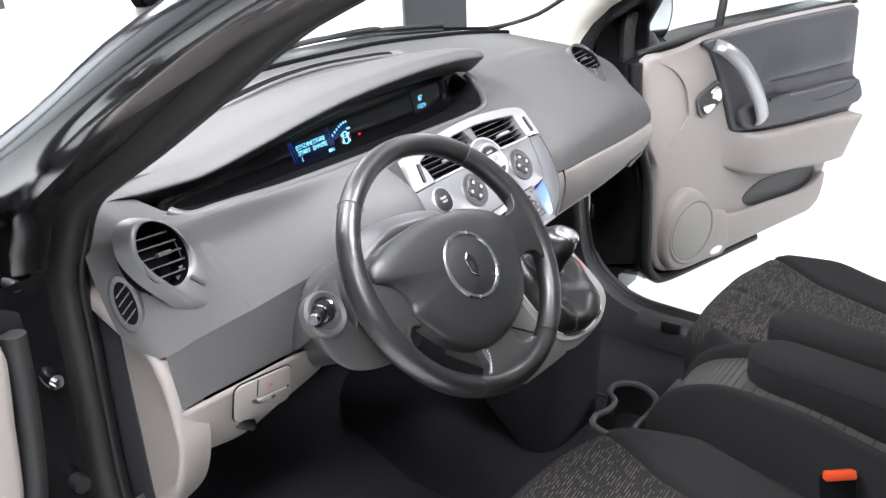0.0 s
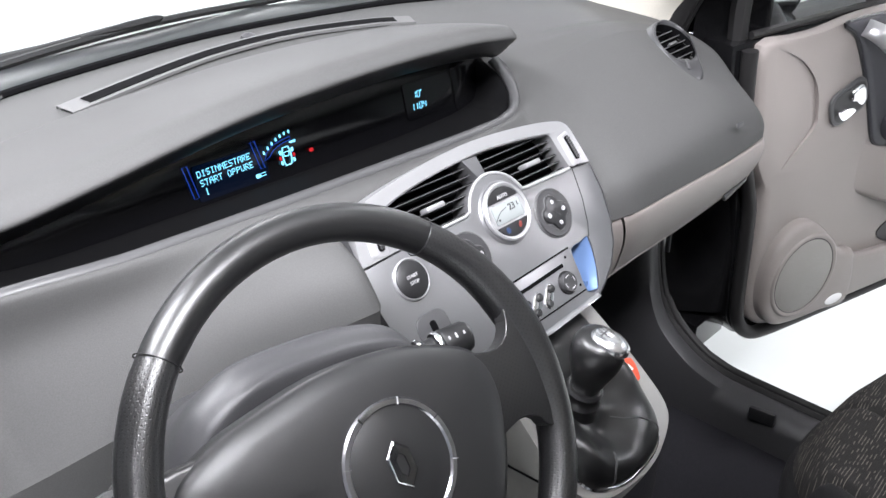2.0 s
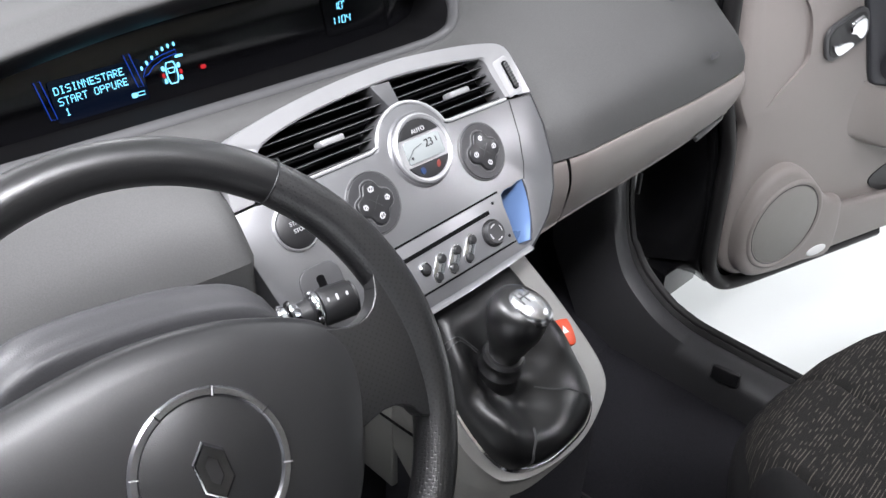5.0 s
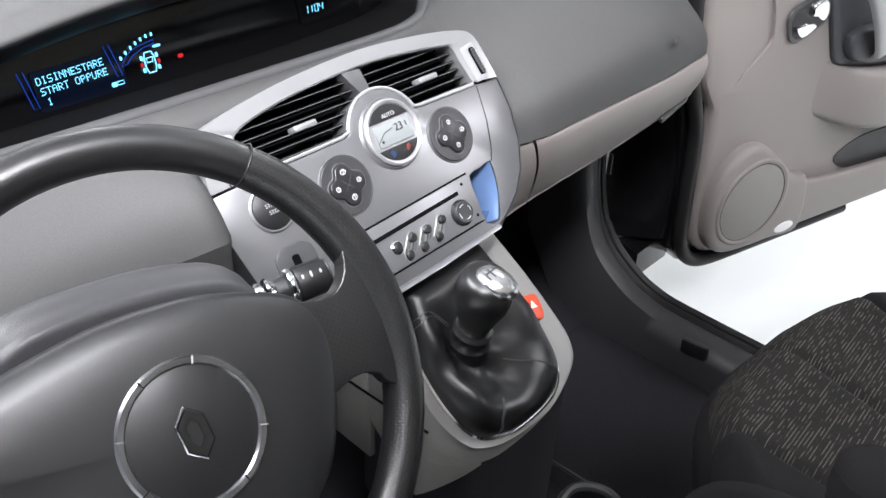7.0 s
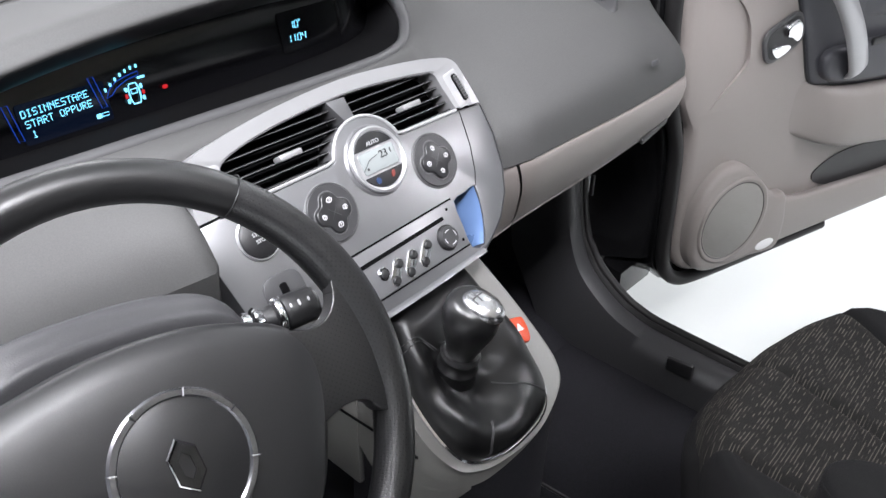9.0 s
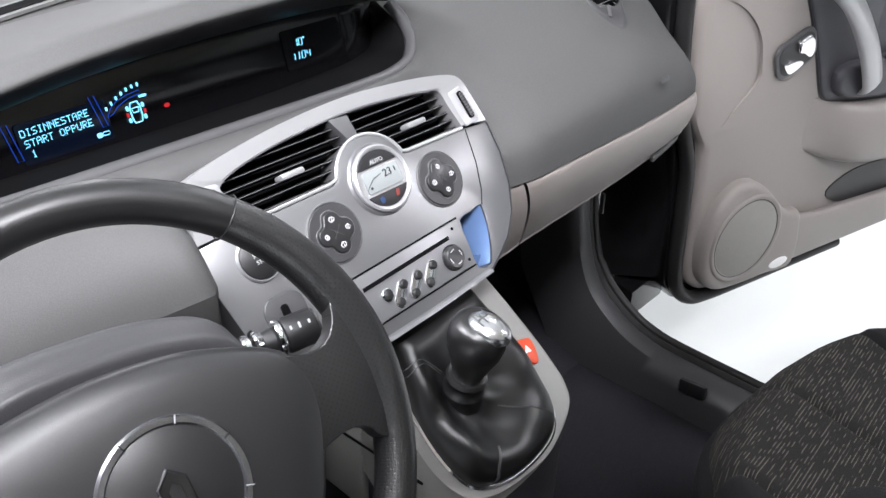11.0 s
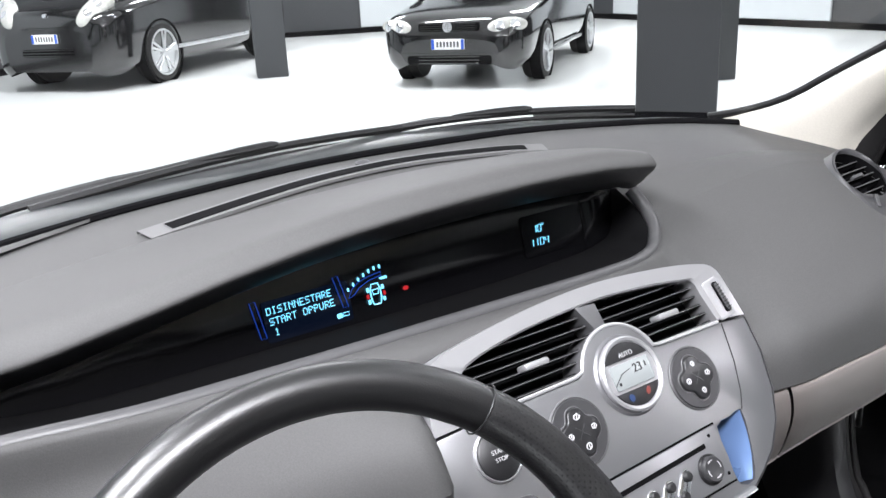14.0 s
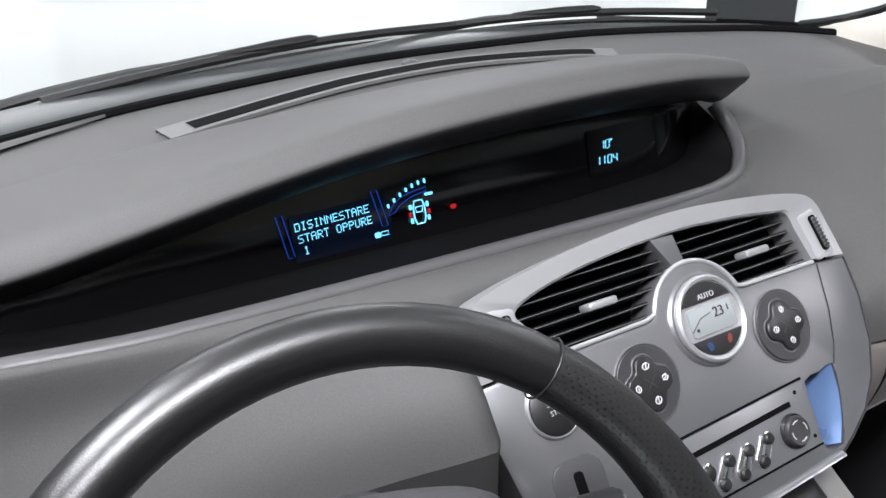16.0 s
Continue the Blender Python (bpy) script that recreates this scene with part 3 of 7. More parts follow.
frame_line("gauge_outline", [(-0.268, 0.026), (-0.262, 0.026), (-0.257, -0.012), (-0.263, -0.012)], 0.0004, GLOW_DIM)
frame_line("gauge_outline", [(-0.176, 0.03), (-0.17, 0.03), (-0.164, -0.004), (-0.17, -0.004)], 0.0004, GLOW_DIM)
frame_line("rev_arc", [(-0.162, 0.004), (-0.157, 0.012), (-0.148, 0.018), (-0.136, 0.021), (-0.12, 0.023), (-0.12, 0.019), (-0.135, 0.017), (-0.148, 0.012), (-0.155, 0.006)], 0.0004, GLOW_DIM)
for k in range(7):
    u = -0.161 + 0.0068 * k
    v = 0.013 + 0.0158 * math.sin(k / 6 * math.pi / 2)
    part("rev_mark", slab(rrect(u, v, 0.0022, 0.0042, 0.0008, 2), 0.0006, SM, lift=0.0028), GLOW_BLUE, display)
part("rev_unit", slab(rrect(-0.118, 0.016, 0.009, 0.0026, 0.0008, 2), 0.0006, SM, lift=0.0028), GLOW_BLUE, display)
# little car outline in the middle of the read-out
frame_line("car_outline", [(-0.134, 0.012), (-0.126, 0.012), (-0.124, 0.006), (-0.124, -0.004), (-0.126, -0.010), (-0.134, -0.010), (-0.136, -0.004), (-0.136, 0.006)], 0.0008, GLOW_BLUE)
frame_line("car_outline", [(-0.134, 0.006), (-0.126, 0.006), (-0.127, 0.001), (-0.133, 0.001)], 0.0006, GLOW_BLUE)
for u, v, m in ((-0.139, 0.007, GLOW_BLUE), (-0.121, 0.007, GLOW_BLUE), (-0.139, -0.006, GLOW_BLUE), (-0.121, -0.006, GLOW_BLUE), (-0.14, 0.0, GLOW_RED), (-0.12, 0.0, GLOW_RED)):
    part("tyre_mark", slab(rrect(u, v, 0.003, 0.005, 0.0008, 2), 0.0006, SM, lift=0.0028), m, display)
part("fuel_mark", slab(rrect(-0.176, -0.011, 0.006, 0.005, 0.001, 2), 0.0006, SM, lift=0.0028), GLOW_BLUE, display)
frame_line("fuel_mark", [(-0.172, -0.009), (-0.165, -0.009), (-0.165, -0.0125), (-0.172, -0.0125)], 0.0005, GLOW_BLUE)
part("warning_lamp", slab(rrect(-0.0935, -0.0015, 0.0066, 0.0046, 0.002, 3), 0.0006, SM, lift=0.0028), GLOW_RED, display, "lit red warning symbol")


# ---- air vents of the dash ----
def round_vent(m, flip, slat_turn, bezel, label):
    """Egg-shaped outlet with a long tail that holds the thumb slider."""
    s = -1 if flip else 1
    vent = thing("air_vent", label, "air vent", m.translation, group="dashboard outlets")
    outer = [V(s * u, v, 0) for u, v in ((-0.066, 0.058), (-0.05, 0.087), (-0.018, 0.088), (0.012, 0.064), (0.026, 0.02), (0.03, -0.03), (0.012, -0.054), (-0.016, -0.044), (-0.042, -0.006), (-0.06, 0.026))]
    ring = smoothed(outer, 5, closed=True)
    c = V(s * -0.022, 0.038, 0)
    hole = [c + V(0.041 * math.cos(a), 0.0475 * math.sin(a), 0) for a in [math.atan2((p - c).y, (p - c).x) for p in ring]]
    shape = [[p * 1.2 - c * 0.2 + V(0, 0, -0.022) for p in ring], [p * 1.06 - c * 0.06 + V(0, 0, -0.003) for p in ring], [p + V(0, 0, 0.003) for p in ring]]
    shape.append([p * 0.93 + c * 0.07 + V(0, 0, 0.0055) for p in ring])
    shape.append([p * 0.25 + q * 0.75 + V(0, 0, 0.005) for p, q in zip(ring, hole)])
    shape.append([q + V(0, 0, -0.001) for q in hole])
    shape.append([q * 0.97 + c * 0.03 + V(0, 0, -0.045) for q in hole])
    throat = surf([[Vector(p) for p in row] for row in shape[-2:]], closed_v=True)
    throat.transform(m)
    part("throat", throat, BLACK_MATT, vent, "", 60)
    bm = surf([[Vector(p) for p in row] for row in shape[:-1]], closed_v=True)
    bm.transform(m)
    part("bezel", bm, bezel, vent, "satin grey vent bezel", 60)
    part("duct", slab([(p.x, p.y) for p in hole], 0.002, m, lift=-0.04), BLACK_MATT, vent)
    for k in range(5):
        v = 0.008 + k * 0.0145
        half = 0.0398 * math.sqrt(max(0.05, 1 - ((v - 0.038) / 0.047) ** 2))
        part("slat", box(2 * half, 0.0016, 0.01, m @ pose(c.x, v, -0.014, -14, 0, slat_turn)), BLACK_MATT, vent)
        # paler front strip paints the light that the black slat's edge catches
        part("lit_slat_edge", box(2 * half, 0.0018, 0.0012, m @ pose(c.x, v, -0.0085, -14, 0, slat_turn)), SLAT_LIGHT, vent)
    part("tab", box(0.024, 0.006, 0.008, m @ pose(c.x + s * 0.004, 0.037, -0.003, 0, 0, slat_turn), 0.0015), SLAT_LIGHT, vent, "grey vent tab")
    part("slider", box(0.006, 0.026, 0.004, m @ pose(s * 0.004, -0.018, 0.006, 0, 0, s * 38), 0.001), SLAT_LIGHT, vent)
    return vent


VENT_GREY = mat("vent_bezel_grey", (0.13, 0.13, 0.133), 0.36, metal=0.15, bump=0.1)
VENT_DARK = mat("vent_bezel_dark", (0.04, 0.04, 0.042), 0.4, bump=0.1)

# grey of tabs and plates, also of the lit edges painted on slats
SLAT_LIGHT = mat("tab_and_lit_edge_grey", (0.1, 0.1, 0.102), 0.3, metal=0.3)
round_vent(VLM, False, -8, VENT_GREY, "silver-grey egg-shaped air vent with dark slats")
round_vent(VRM, True, 0, VENT_DARK, "dark grey egg-shaped air vent with black slats")
# small side-window outlet at the driver's end of the dash
SV = frm((-0.6867, 0.1477, 0.9807), (0.75, -0.5, 0.2), (-0.2, 0.63, 0.74))
side = thing("air_vent", "small oval side-window air outlet with four slats", "air vent", (-0.697, 0.16, 0.995), group="dashboard outlets")
part("bezel", slab(ell(0, 0, 0.021, 0.043, 28), 0.012, SV, 0.005, 3, lift=0.004), DASH_LOW, side, "grey oval bezel")
part("duct", slab(ell(0, 0, 0.0125, 0.031, 28), 0.002, SV, lift=0.0054), BLACK_MATT, side)
for k in range(4):
    part("slat", box(0.023, 0.0014, 0.003, SV @ pose(0, -0.018 + 0.012 * k, 0.0062, 0, 0, 35)), SLAT_LIGHT, side)

# ---- centre console ----
CM = frm((0, 0, 0.98), (1, 0, 0), (0, 0.559, 0.829))
console = thing("centre_console", "silver centre console with vents, climate dial and radio", "car console", (0, 0, 0.9))
arch_out = [V(u, v, 0) for u, v in ((-0.212, 0.04), (-0.205, 0.075), (-0.193, 0.098), (-0.11, 0.114), (-0.005, 0.1215), (0.08, 0.117), (0.1445, 0.108), (0.171, 0.097), (0.179, 0.072), (0.185, 0.04))]
arch_in = [V(u, v, 0) for u, v in ((-0.152, 0.042), (-0.157, 0.066), (-0.161, 0.084), (-0.1, 0.098), (-0.005, 0.1045), (0.065, 0.1015), (0.115, 0.0955), (0.134, 0.091), (0.139, 0.072), (0.146, 0.045))]
ao, ai = smoothed(arch_out, 6), smoothed(arch_in, 6)
arch = surf([[CM @ (p + V(0, 0, -0.05)) for p in ao], [CM @ (p + V(0, 0, -0.004)) for p in ao], [CM @ (p * 0.97 + q * 0.03 + V(0, 0, 0.001)) for p, q in zip(ao, ai)], [CM @ (p * 0.1 + q * 0.9 + V(0, 0, 0.001)) for p, q in zip(ao, ai)], [CM @ (q + V(0, 0, -0.001)) for q in ai], [CM @ (q + V(0, 0, -0.03)) for q in ai]])
part("vent_frame", arch, SILVER_LIGHT, console, "pale silver arch framing the vents", 35)
dome = ell(0.004, 0.029, 0.05, 0.05, 21, 162, 18)
low = [(-0.212, 0.038), (-0.152, 0.041), (-0.05, 0.042)] + dome + [(0.056, 0.043), (0.146, 0.042), (0.185, 0.038), (0.187, 0.0), (0.18, -0.04), (0.166, -0.07), (0.144, -0.094), (0.118, -0.11), (0.095, -0.121), (-0.08, -0.127), (-0.17, -0.115), (-0.2, -0.075), (-0.212, -0.01)]
cub = smoothed([V(u, v, 0) for u, v in ((0.0855, -0.05), (0.105, -0.047), (0.1245, -0.045), (0.122, -0.068), (0.115, -0.09), (0.104, -0.111), (0.0835, -0.1075), (0.0835, -0.08))], 2, True)
cub = [(p.x, p.y) for p in cub]
part("fascia", carved(slab(low, 0.05, CM, 0.004, 2), slab(cub, 0.066, CM, lift=0.02)), SILVER, console, "satin silver fascia panel", 35)
SILVER_BRIGHT = mat("bright_silver_paint", (0.55, 0.55, 0.56), 0.3, metal=0.6, patch=0.03)
BADGE_GREY = mat("wheel_grey", (0.09, 0.09, 0.092), 0.4)
# grey for the light painted along the console slats' front edges
LIT_SLAT_EDGE = mat("vent_lit_slat_edge", (0.13, 0.13, 0.135), 0.3, metal=0.4)
part("vent_cavity", slab([(-0.17, 0.03), (0.15, 0.03), (0.15, 0.105), (-0.17, 0.105)], 0.004, CM, lift=-0.032), BLACK_MATT, console, "dark vent cavity")
for cx, x0, x1 in ((-0.085, -0.168, -0.004), (0.07, -0.003, 0.149)):
    for k in range(6):
        v = 0.046 + 0.0098 * k
        part("slat", box(x1 - x0, 0.0016, 0.016, CM @ pose((x0 + x1) / 2, v, -0.0175, -6, 0, 0), 0.0006, 1), BLACK_MATT, console)
        # thin pale strip in place of light on the slat's front
        part("lit_slat_edge", box(x1 - x0, 0.0008, 0.0012, CM @ pose((x0 + x1) / 2, v, -0.0092, -6, 0, 0)), LIT_SLAT_EDGE, console)
    part("tab", box(0.028, 0.0065, 0.016, CM @ pose(cx + (0.012 if cx > 0 else -0.004), 0.068, -0.003), 0.0022), SILVER_LIGHT, console, "grey vent tab")
part("divider", slab([(-0.022, 0.104), (0.003, 0.103), (0.006, 0.078), (-0.008, 0.078)], 0.03, CM, 0.001, lift=-0.001), SILVER, console)
for u, t in ((0.1585, 10), (-0.18, -8)):
    tm = CM @ pose(u, 0.0655, 0.0018, 0, 0, t)
    part("wheel_plate", slab(rrect(0, 0, 0.024, 0.044, 0.004), 0.003, tm, 0.0012), SILVER_BRIGHT, console, "bright silver plate")
    part("wheel_slot", slab(rrect(0.003, 0.0, 0.0075, 0.034, 0.003), 0.002, tm, lift=0.0022), BLACK_MATT, console)
    w = part("thumb_wheel", slab(rrect(0.003, 0, 0.0048, 0.031, 0.0028), 0.004, tm, 0.0012, lift=0.0034), BADGE_GREY, console, "ribbed thumb wheel")
    for k in range(8):
        part("rib", box(0.0056, 0.0012, 0.0012, tm @ pose(0.003, -0.0125 + 0.0036 * k, 0.0038)), BUTTON, w)
# thin seam down the fascia beside the vents
part("fascia_seam", tube([CM @ V(u, v, 0.0004) for u, v in ((0.148, 0.04), (0.143, 0.0), (0.134, -0.03), (0.1255, -0.046))], 0.0006, 5), BUTTON, console)


def ring(cu, cv, r, w, h, n=36):
    return lathe([(r + w, 0), (r + w, h * 0.6), (r + w * 0.7, h), (r + w * 0.25, h), (r, h * 0.6), (r, 0)], CM @ pose(cu, cv, 0), n)


# climate dial, set a little into the fascia
CMD = CM @ pose(0, 0, -0.0048)
dial = part("climate_dial", lathe([(0.0395, 0.002), (0.0395, 0.0052), (0.0375, 0.0072), (0.0, 0.0072)], CMD @ pose(0.0065, 0.0285, 0), 40), SILVER, console, "round silver climate dial with screen")
part("dial_ring", lathe([(0.036, 0.008), (0.036, 0.012), (0.034, 0.0135), (0.0315, 0.012), (0.0315, 0.008)], CMD @ pose(0.0065, 0.0285, 0), 40), SILVER_LIGHT, dial, "pale dial ring")
edge_line = [(-0.151, 0.0425), (-0.1, 0.043), (-0.052, 0.0435)] + ell(0.004, 0.029, 0.0497, 0.0497, 19, 160, 20) + [(0.058, 0.0445), (0.1, 0.0438), (0.145, 0.043)]
part("fascia_edge", tube([CM @ V(u, v, -0.0008) for u, v in edge_line], 0.0019, 8), SILVER_BRIGHT, console, "thin bright edge below the vents and over the dial")
part("dial_plate", slab(ell(0, 0, 0.0315, 0.0315, 36), 0.002, CMD @ pose(0.0065, 0.0285, 0.0105)), SILVER_LIGHT, dial)
part("dial_button", slab([p for p in ell(0, 0, 0.0305, 0.0305, 24, 28, 152)], 0.003, CMD @ pose(0.0065, 0.0285, 0.012), 0.0008), BUTTON, dial, "dark upper button")
part("dial_button", slab([p for p in ell(0, 0, 0.0305, 0.0305, 24, 208, 332)], 0.003, CMD @ pose(0.0065, 0.0285, 0.012), 0.0008), BUTTON, dial, "dark lower button")
part("dial_screen", slab(rrect(0, 0, 0.049, 0.0235, 0.003), 0.003, CMD @ pose(0.0065, 0.0285, 0.0125), 0.0006), LCD, dial, "grey liquid crystal screen")
letters("dial_text", "AUTO", 0.0064, CMD @ pose(0.0065, 0.0455, 0.0127), PRINT, dial, align="CENTER")
letters("dial_figures", "23", 0.0118, CMD @ pose(0.008, 0.0285, 0.0128), BUTTON, dial)
part("dial_mark", slab(ell(0, 0, 0.0016, 0.0016, 8), 0.0004, CMD @ pose(-0.0125, 0.0225, 0.0128)), BUTTON, dial)
part("dial_mark", box(0.0012, 0.005, 0.0004, CMD @ pose(0.0245, 0.033, 0.0127)), BUTTON, dial)
part("dial_line", tube([CMD @ V(-0.019, 0.022, 0.0128), CMD @ V(-0.007, 0.031, 0.0128), CMD @ V(0.005, 0.0335, 0.0128)], 0.0004, 4), BUTTON, dial)
part("cool_mark", slab(ell(0, 0, 0.0032, 0.0036, 14), 0.001, CMD @ pose(-0.006, 0.0075, 0.0132)), mat("blue_mark", (0.015, 0.035, 0.1), 0.4), dial)
part("heat_mark", slab(ell(0, 0, 0.0022, 0.004, 14), 0.001, CMD @ pose(0.016, 0.0085, 0.0132, 0, 0, -30)), mat("red_mark", (0.16, 0.03, 0.025), 0.4), dial)


SYMBOL_GREY = mat("grey_symbol_print", (0.5, 0.5, 0.51), 0.45)
BUTTON_GREY = mat("grey_button", (0.035, 0.035, 0.037), 0.4, grain=0.1)
ROCKER = mat("rocker_black", (0.016, 0.016, 0.017), 0.32, rough_var=0.05)


def clover(cu, cv, symbols):
    """Round four-way button with a lobed rocker."""
    b = part("rocker_button", lathe([(0.0305, -0.002), (0.0305, 0.0018), (0.0295, 0.003), (0.0, 0.0024)], CM @ pose(cu, cv, 0), 40), BUTTON_GREY, console, "round dark grey four-way button")
    part("rocker_rim", lathe([(0.0322, 0.0), (0.0322, 0.0014), (0.0313, 0.0022), (0.0305, 0.0012)], CM @ pose(cu, cv, 0), 40), BADGE_GREY, b)
    ang = [2 * math.pi * k / 64 for k in range(64)]
    lob = [((0.0196 + 0.0029 * math.cos(4 * a) - 0.0006 * math.cos(8 * a)) * math.cos(a), (0.0196 + 0.0029 * math.cos(4 * a) - 0.0006 * math.cos(8 * a)) * math.sin(a)) for a in ang]
    rm = CM @ pose(cu, cv, 0, 0, 0, 3)
    part("rocker", slab(lob, 0.004, rm @ pose(0, 0, 0.0062), 0.0016, 3), ROCKER, b, "satin black lobed rocker")
    part("rocker_gap", tube([rm @ V(1.06 * x, 1.06 * y, 0.0029) for x, y in lob], 0.0007, 5, True), BADGE_GREY, b)
    for k, r in enumerate(symbols):
        a = radians(90 * k + 3)
        im = CM @ pose(cu + 0.0138 * math.cos(a), cv + 0.0138 * math.sin(a), 0.0066, 0, 0, 12 * k)
        shape = ell(0, 0, 0.0029 * r, 0.0026, 5 + k)
        part("symbol", tube([im @ V(u, v, 0) for u, v in shape], 0.00055, 4, True), SYMBOL_GREY, b)
        part("symbol", tube([im @ V(-0.0008, -0.0014, 0), im @ V(0.0002, 0.0, 0), im @ V(0.0012 * r, 0.0016, 0)], 0.0005, 4), SYMBOL_GREY, b)
    for t in (0, 90):
        part("rocker_seam", box(0.016, 0.0005, 0.0006, rm @ pose(0, 0, 0.0062, 0, 0, t + 45)), BUTTON_GREY, b)


clover(-0.072, -0.002, (1, 1.2, 0.8, 1.1))
clover(0.0825, 0.001, (1.1, 0.8, 1, 0.8))

# radio
radio = part("radio", slab([(-0.0785, -0.0525), (0.0795, -0.0465), (0.0795, -0.1015), (-0.068, -0.1055)], 0.03, CM, 0.0016, lift=0.0022), mat("radio_grey", (0.24, 0.24, 0.25), 0.34, metal=0.6), console, "grey car radio with disc slot")
part("radio_seam", slab([(-0.081, -0.0505), (0.0815, -0.0445), (0.0815, -0.047), (-0.081, -0.053)], 0.002, CM, lift=0.0008), BLACK_MATT, radio)
part("radio_seam", slab([(-0.0705, -0.106), (0.0815, -0.1018), (0.0815, -0.1034), (-0.0705, -0.1076)], 0.002, CM, lift=0.0008), BLACK_MATT, radio)
part("disc_slot", slab([(-0.071, -0.0645), (0.058, -0.0588), (0.058, -0.0632), (-0.071, -0.0689)], 0.002, CM, lift=0.0032), BLACK_MATT, radio, "black disc slot")
knob_m = CM @ pose(0.0528, -0.0825, 0.002)
part("radio_knob", lathe([(0.0128, 0.0), (0.0128, 0.005), (0.0115, 0.0068), (0.0075, 0.0062), (0.0, 0.0062)], knob_m, 30), BUTTON_GREY, radio, "round dark volume control")
part("radio_knob_rim", lathe([(0.0148, 0.0), (0.0148, 0.002), (0.0138, 0.0032), (0.013, 0.002)], knob_m, 30), BUTTON, radio)
for a in (15, 105, 195, 285):
    part("symbol", tube([knob_m @ V(0.0085 * math.cos(radians(a + q)), 0.0085 * math.sin(radians(a + q)), 0.0067) for q in (-22, 0, 22)], 0.0006, 4), SYMBOL_GREY, radio)
part("button_surround", lathe([(0.0072, 0), (0.0072, 0.0018), (0.0062, 0.0026), (0.0055, 0.001)], CM @ pose(-0.0463, -0.0827, 0.0022), 20), CHROME, radio)
part("radio_button", lathe([(0.0055, 0), (0.0055, 0.003), (0.004, 0.0042), (0, 0.0044)], CM @ pose(-0.0463, -0.0827, 0.0022), 18), BLACK, radio)
for k, (u, v) in enumerate(((-0.0296, -0.0881), (-0.0076, -0.0875), (0.0158, -0.0856))):
    m = CM @ pose(u, v, 0.0022, 0, 0, -38)
    part("button_surround", slab(rrect(0, 0, 0.0125, 0.0315, 0.006), 0.002, m, 0.001, lift=0.0018), CHROME, radio)
    for q in (0.0095, -0.0095):
        part("radio_button", lathe([(0.0049, 0), (0.0049, 0.0032), (0.0036, 0.0046), (0, 0.0048)], m @ pose(0, q, 0.001), 16), BLACK, radio)
for u, v in ((0.068, -0.054), (0.0735, -0.0935)):
    part("pin_hole", slab(ell(u, v, 0.0018, 0.0018, 10), 0.001, CM, lift=0.0027), BLACK_MATT, radio)
# open cubby beside the radio
part("cubby", surf([[CM @ V(u, v, -0.0005) for u, v in cub], [CM @ V(u * 0.97 + 0.003, v * 0.97 - 0.002, -0.012) for u, v in cub], [CM @ V(u * 0.9 + 0.01, v * 0.92 - 0.006, -0.038) for u, v in cub], [CM @ V(u * 0.7 + 0.03, v * 0.75 - 0.02, -0.044) for u, v in cub], [CM @ V(u * 0.01 + 0.099, v * 0.01 - 0.0792, -0.0445) for u, v in cub]], closed_v=True), mat("cubby_grey", (0.1, 0.105, 0.12), 0.4, metal=0.3), console, "deep grey storage cubby", 50)
film_edge = smoothed([V(u, v, 0) for u, v in ((0.1245, -0.045), (0.122, -0.068), (0.1145, -0.091), (0.1035, -0.1105))], 4)
part("cubby_film", surf([[CM @ (p + V(-0.001 - 0.022 * f, 0.001, -0.001 - 0.036 * f)) for p in film_edge] for f in (0, 0.25, 0.5, 0.75, 1.0)]), BLUE_CUBBY, console, "blue film on the cubby's side wall", 60)
part("lower_lip", tube([CM @ V(u, v, 0.0) for u, v in ((-0.09, -0.1235), (0.0, -0.1215), (0.098, -0.1165))], 0.0055, 8, flat=0.45), SILVER, console, "bright lower trim strip")
# start button and card slot on the driver's side
start = part("start_button", lathe([(0.021, -0.002), (0.021, 0.003), (0.019, 0.0045), (0.0, 0.0045)], CM @ pose(-0.159, 0.008, 0), 30), BLACK, console, "round black start button")
part("start_rim", lathe([(0.0235, 0), (0.0235, 0.002), (0.0222, 0.0035), (0.021, 0.002)], CM @ pose(-0.159, 0.008, 0), 30), SILVER_LIGHT, start)
letters("start_text", "START", 0.0054, CM @ pose(-0.159, 0.0095, 0.005), PRINT, start, align="CENTER")
letters("start_text", "STOP", 0.0054, CM @ pose(-0.159, 0.0025, 0.005), PRINT, start, align="CENTER")
part("card_reader", slab(rrect(-0.157, -0.052, 0.046, 0.042, 0.014), 0.004, CM, 0.002, lift=0.0016), mat("card_reader_grey", (0.06, 0.06, 0.063), 0.4), console, "recessed grey card reader")
part("card_slot", slab(rrect(-0.158, -0.054, 0.008, 0.026, 0.003), 0.002, CM, lift=0.003), BLACK_MATT, console)
# sides that close the console down to the tunnel
part("console_side", surf([[CM @ V(u, v, 0.0) for u, v in ((0.185, 0.038), (0.187, 0.0), (0.18, -0.04), (0.166, -0.07), (0.144, -0.094), (0.118, -0.11), (0.095, -0.121))],
                           [CM @ V(u, v, -0.09) for u, v in ((0.195, 0.038), (0.2, 0.0), (0.195, -0.04), (0.182, -0.075), (0.16, -0.102), (0.135, -0.125), (0.11, -0.142))]]), SILVER, console, "", 60)
part("console_side", surf([[CM @ V(u, v, 0.0) for u, v in ((-0.212, 0.1), (-0.212, -0.01), (-0.2, -0.075), (-0.17, -0.115), (-0.08, -0.127))],
                           [CM @ V(u, v, -0.09) for u, v in ((-0.218, 0.1), (-0.22, -0.01), (-0.208, -0.075), (-0.18, -0.13), (-0.1, -0.15))]]), DASH_LOW, console, "", 60)

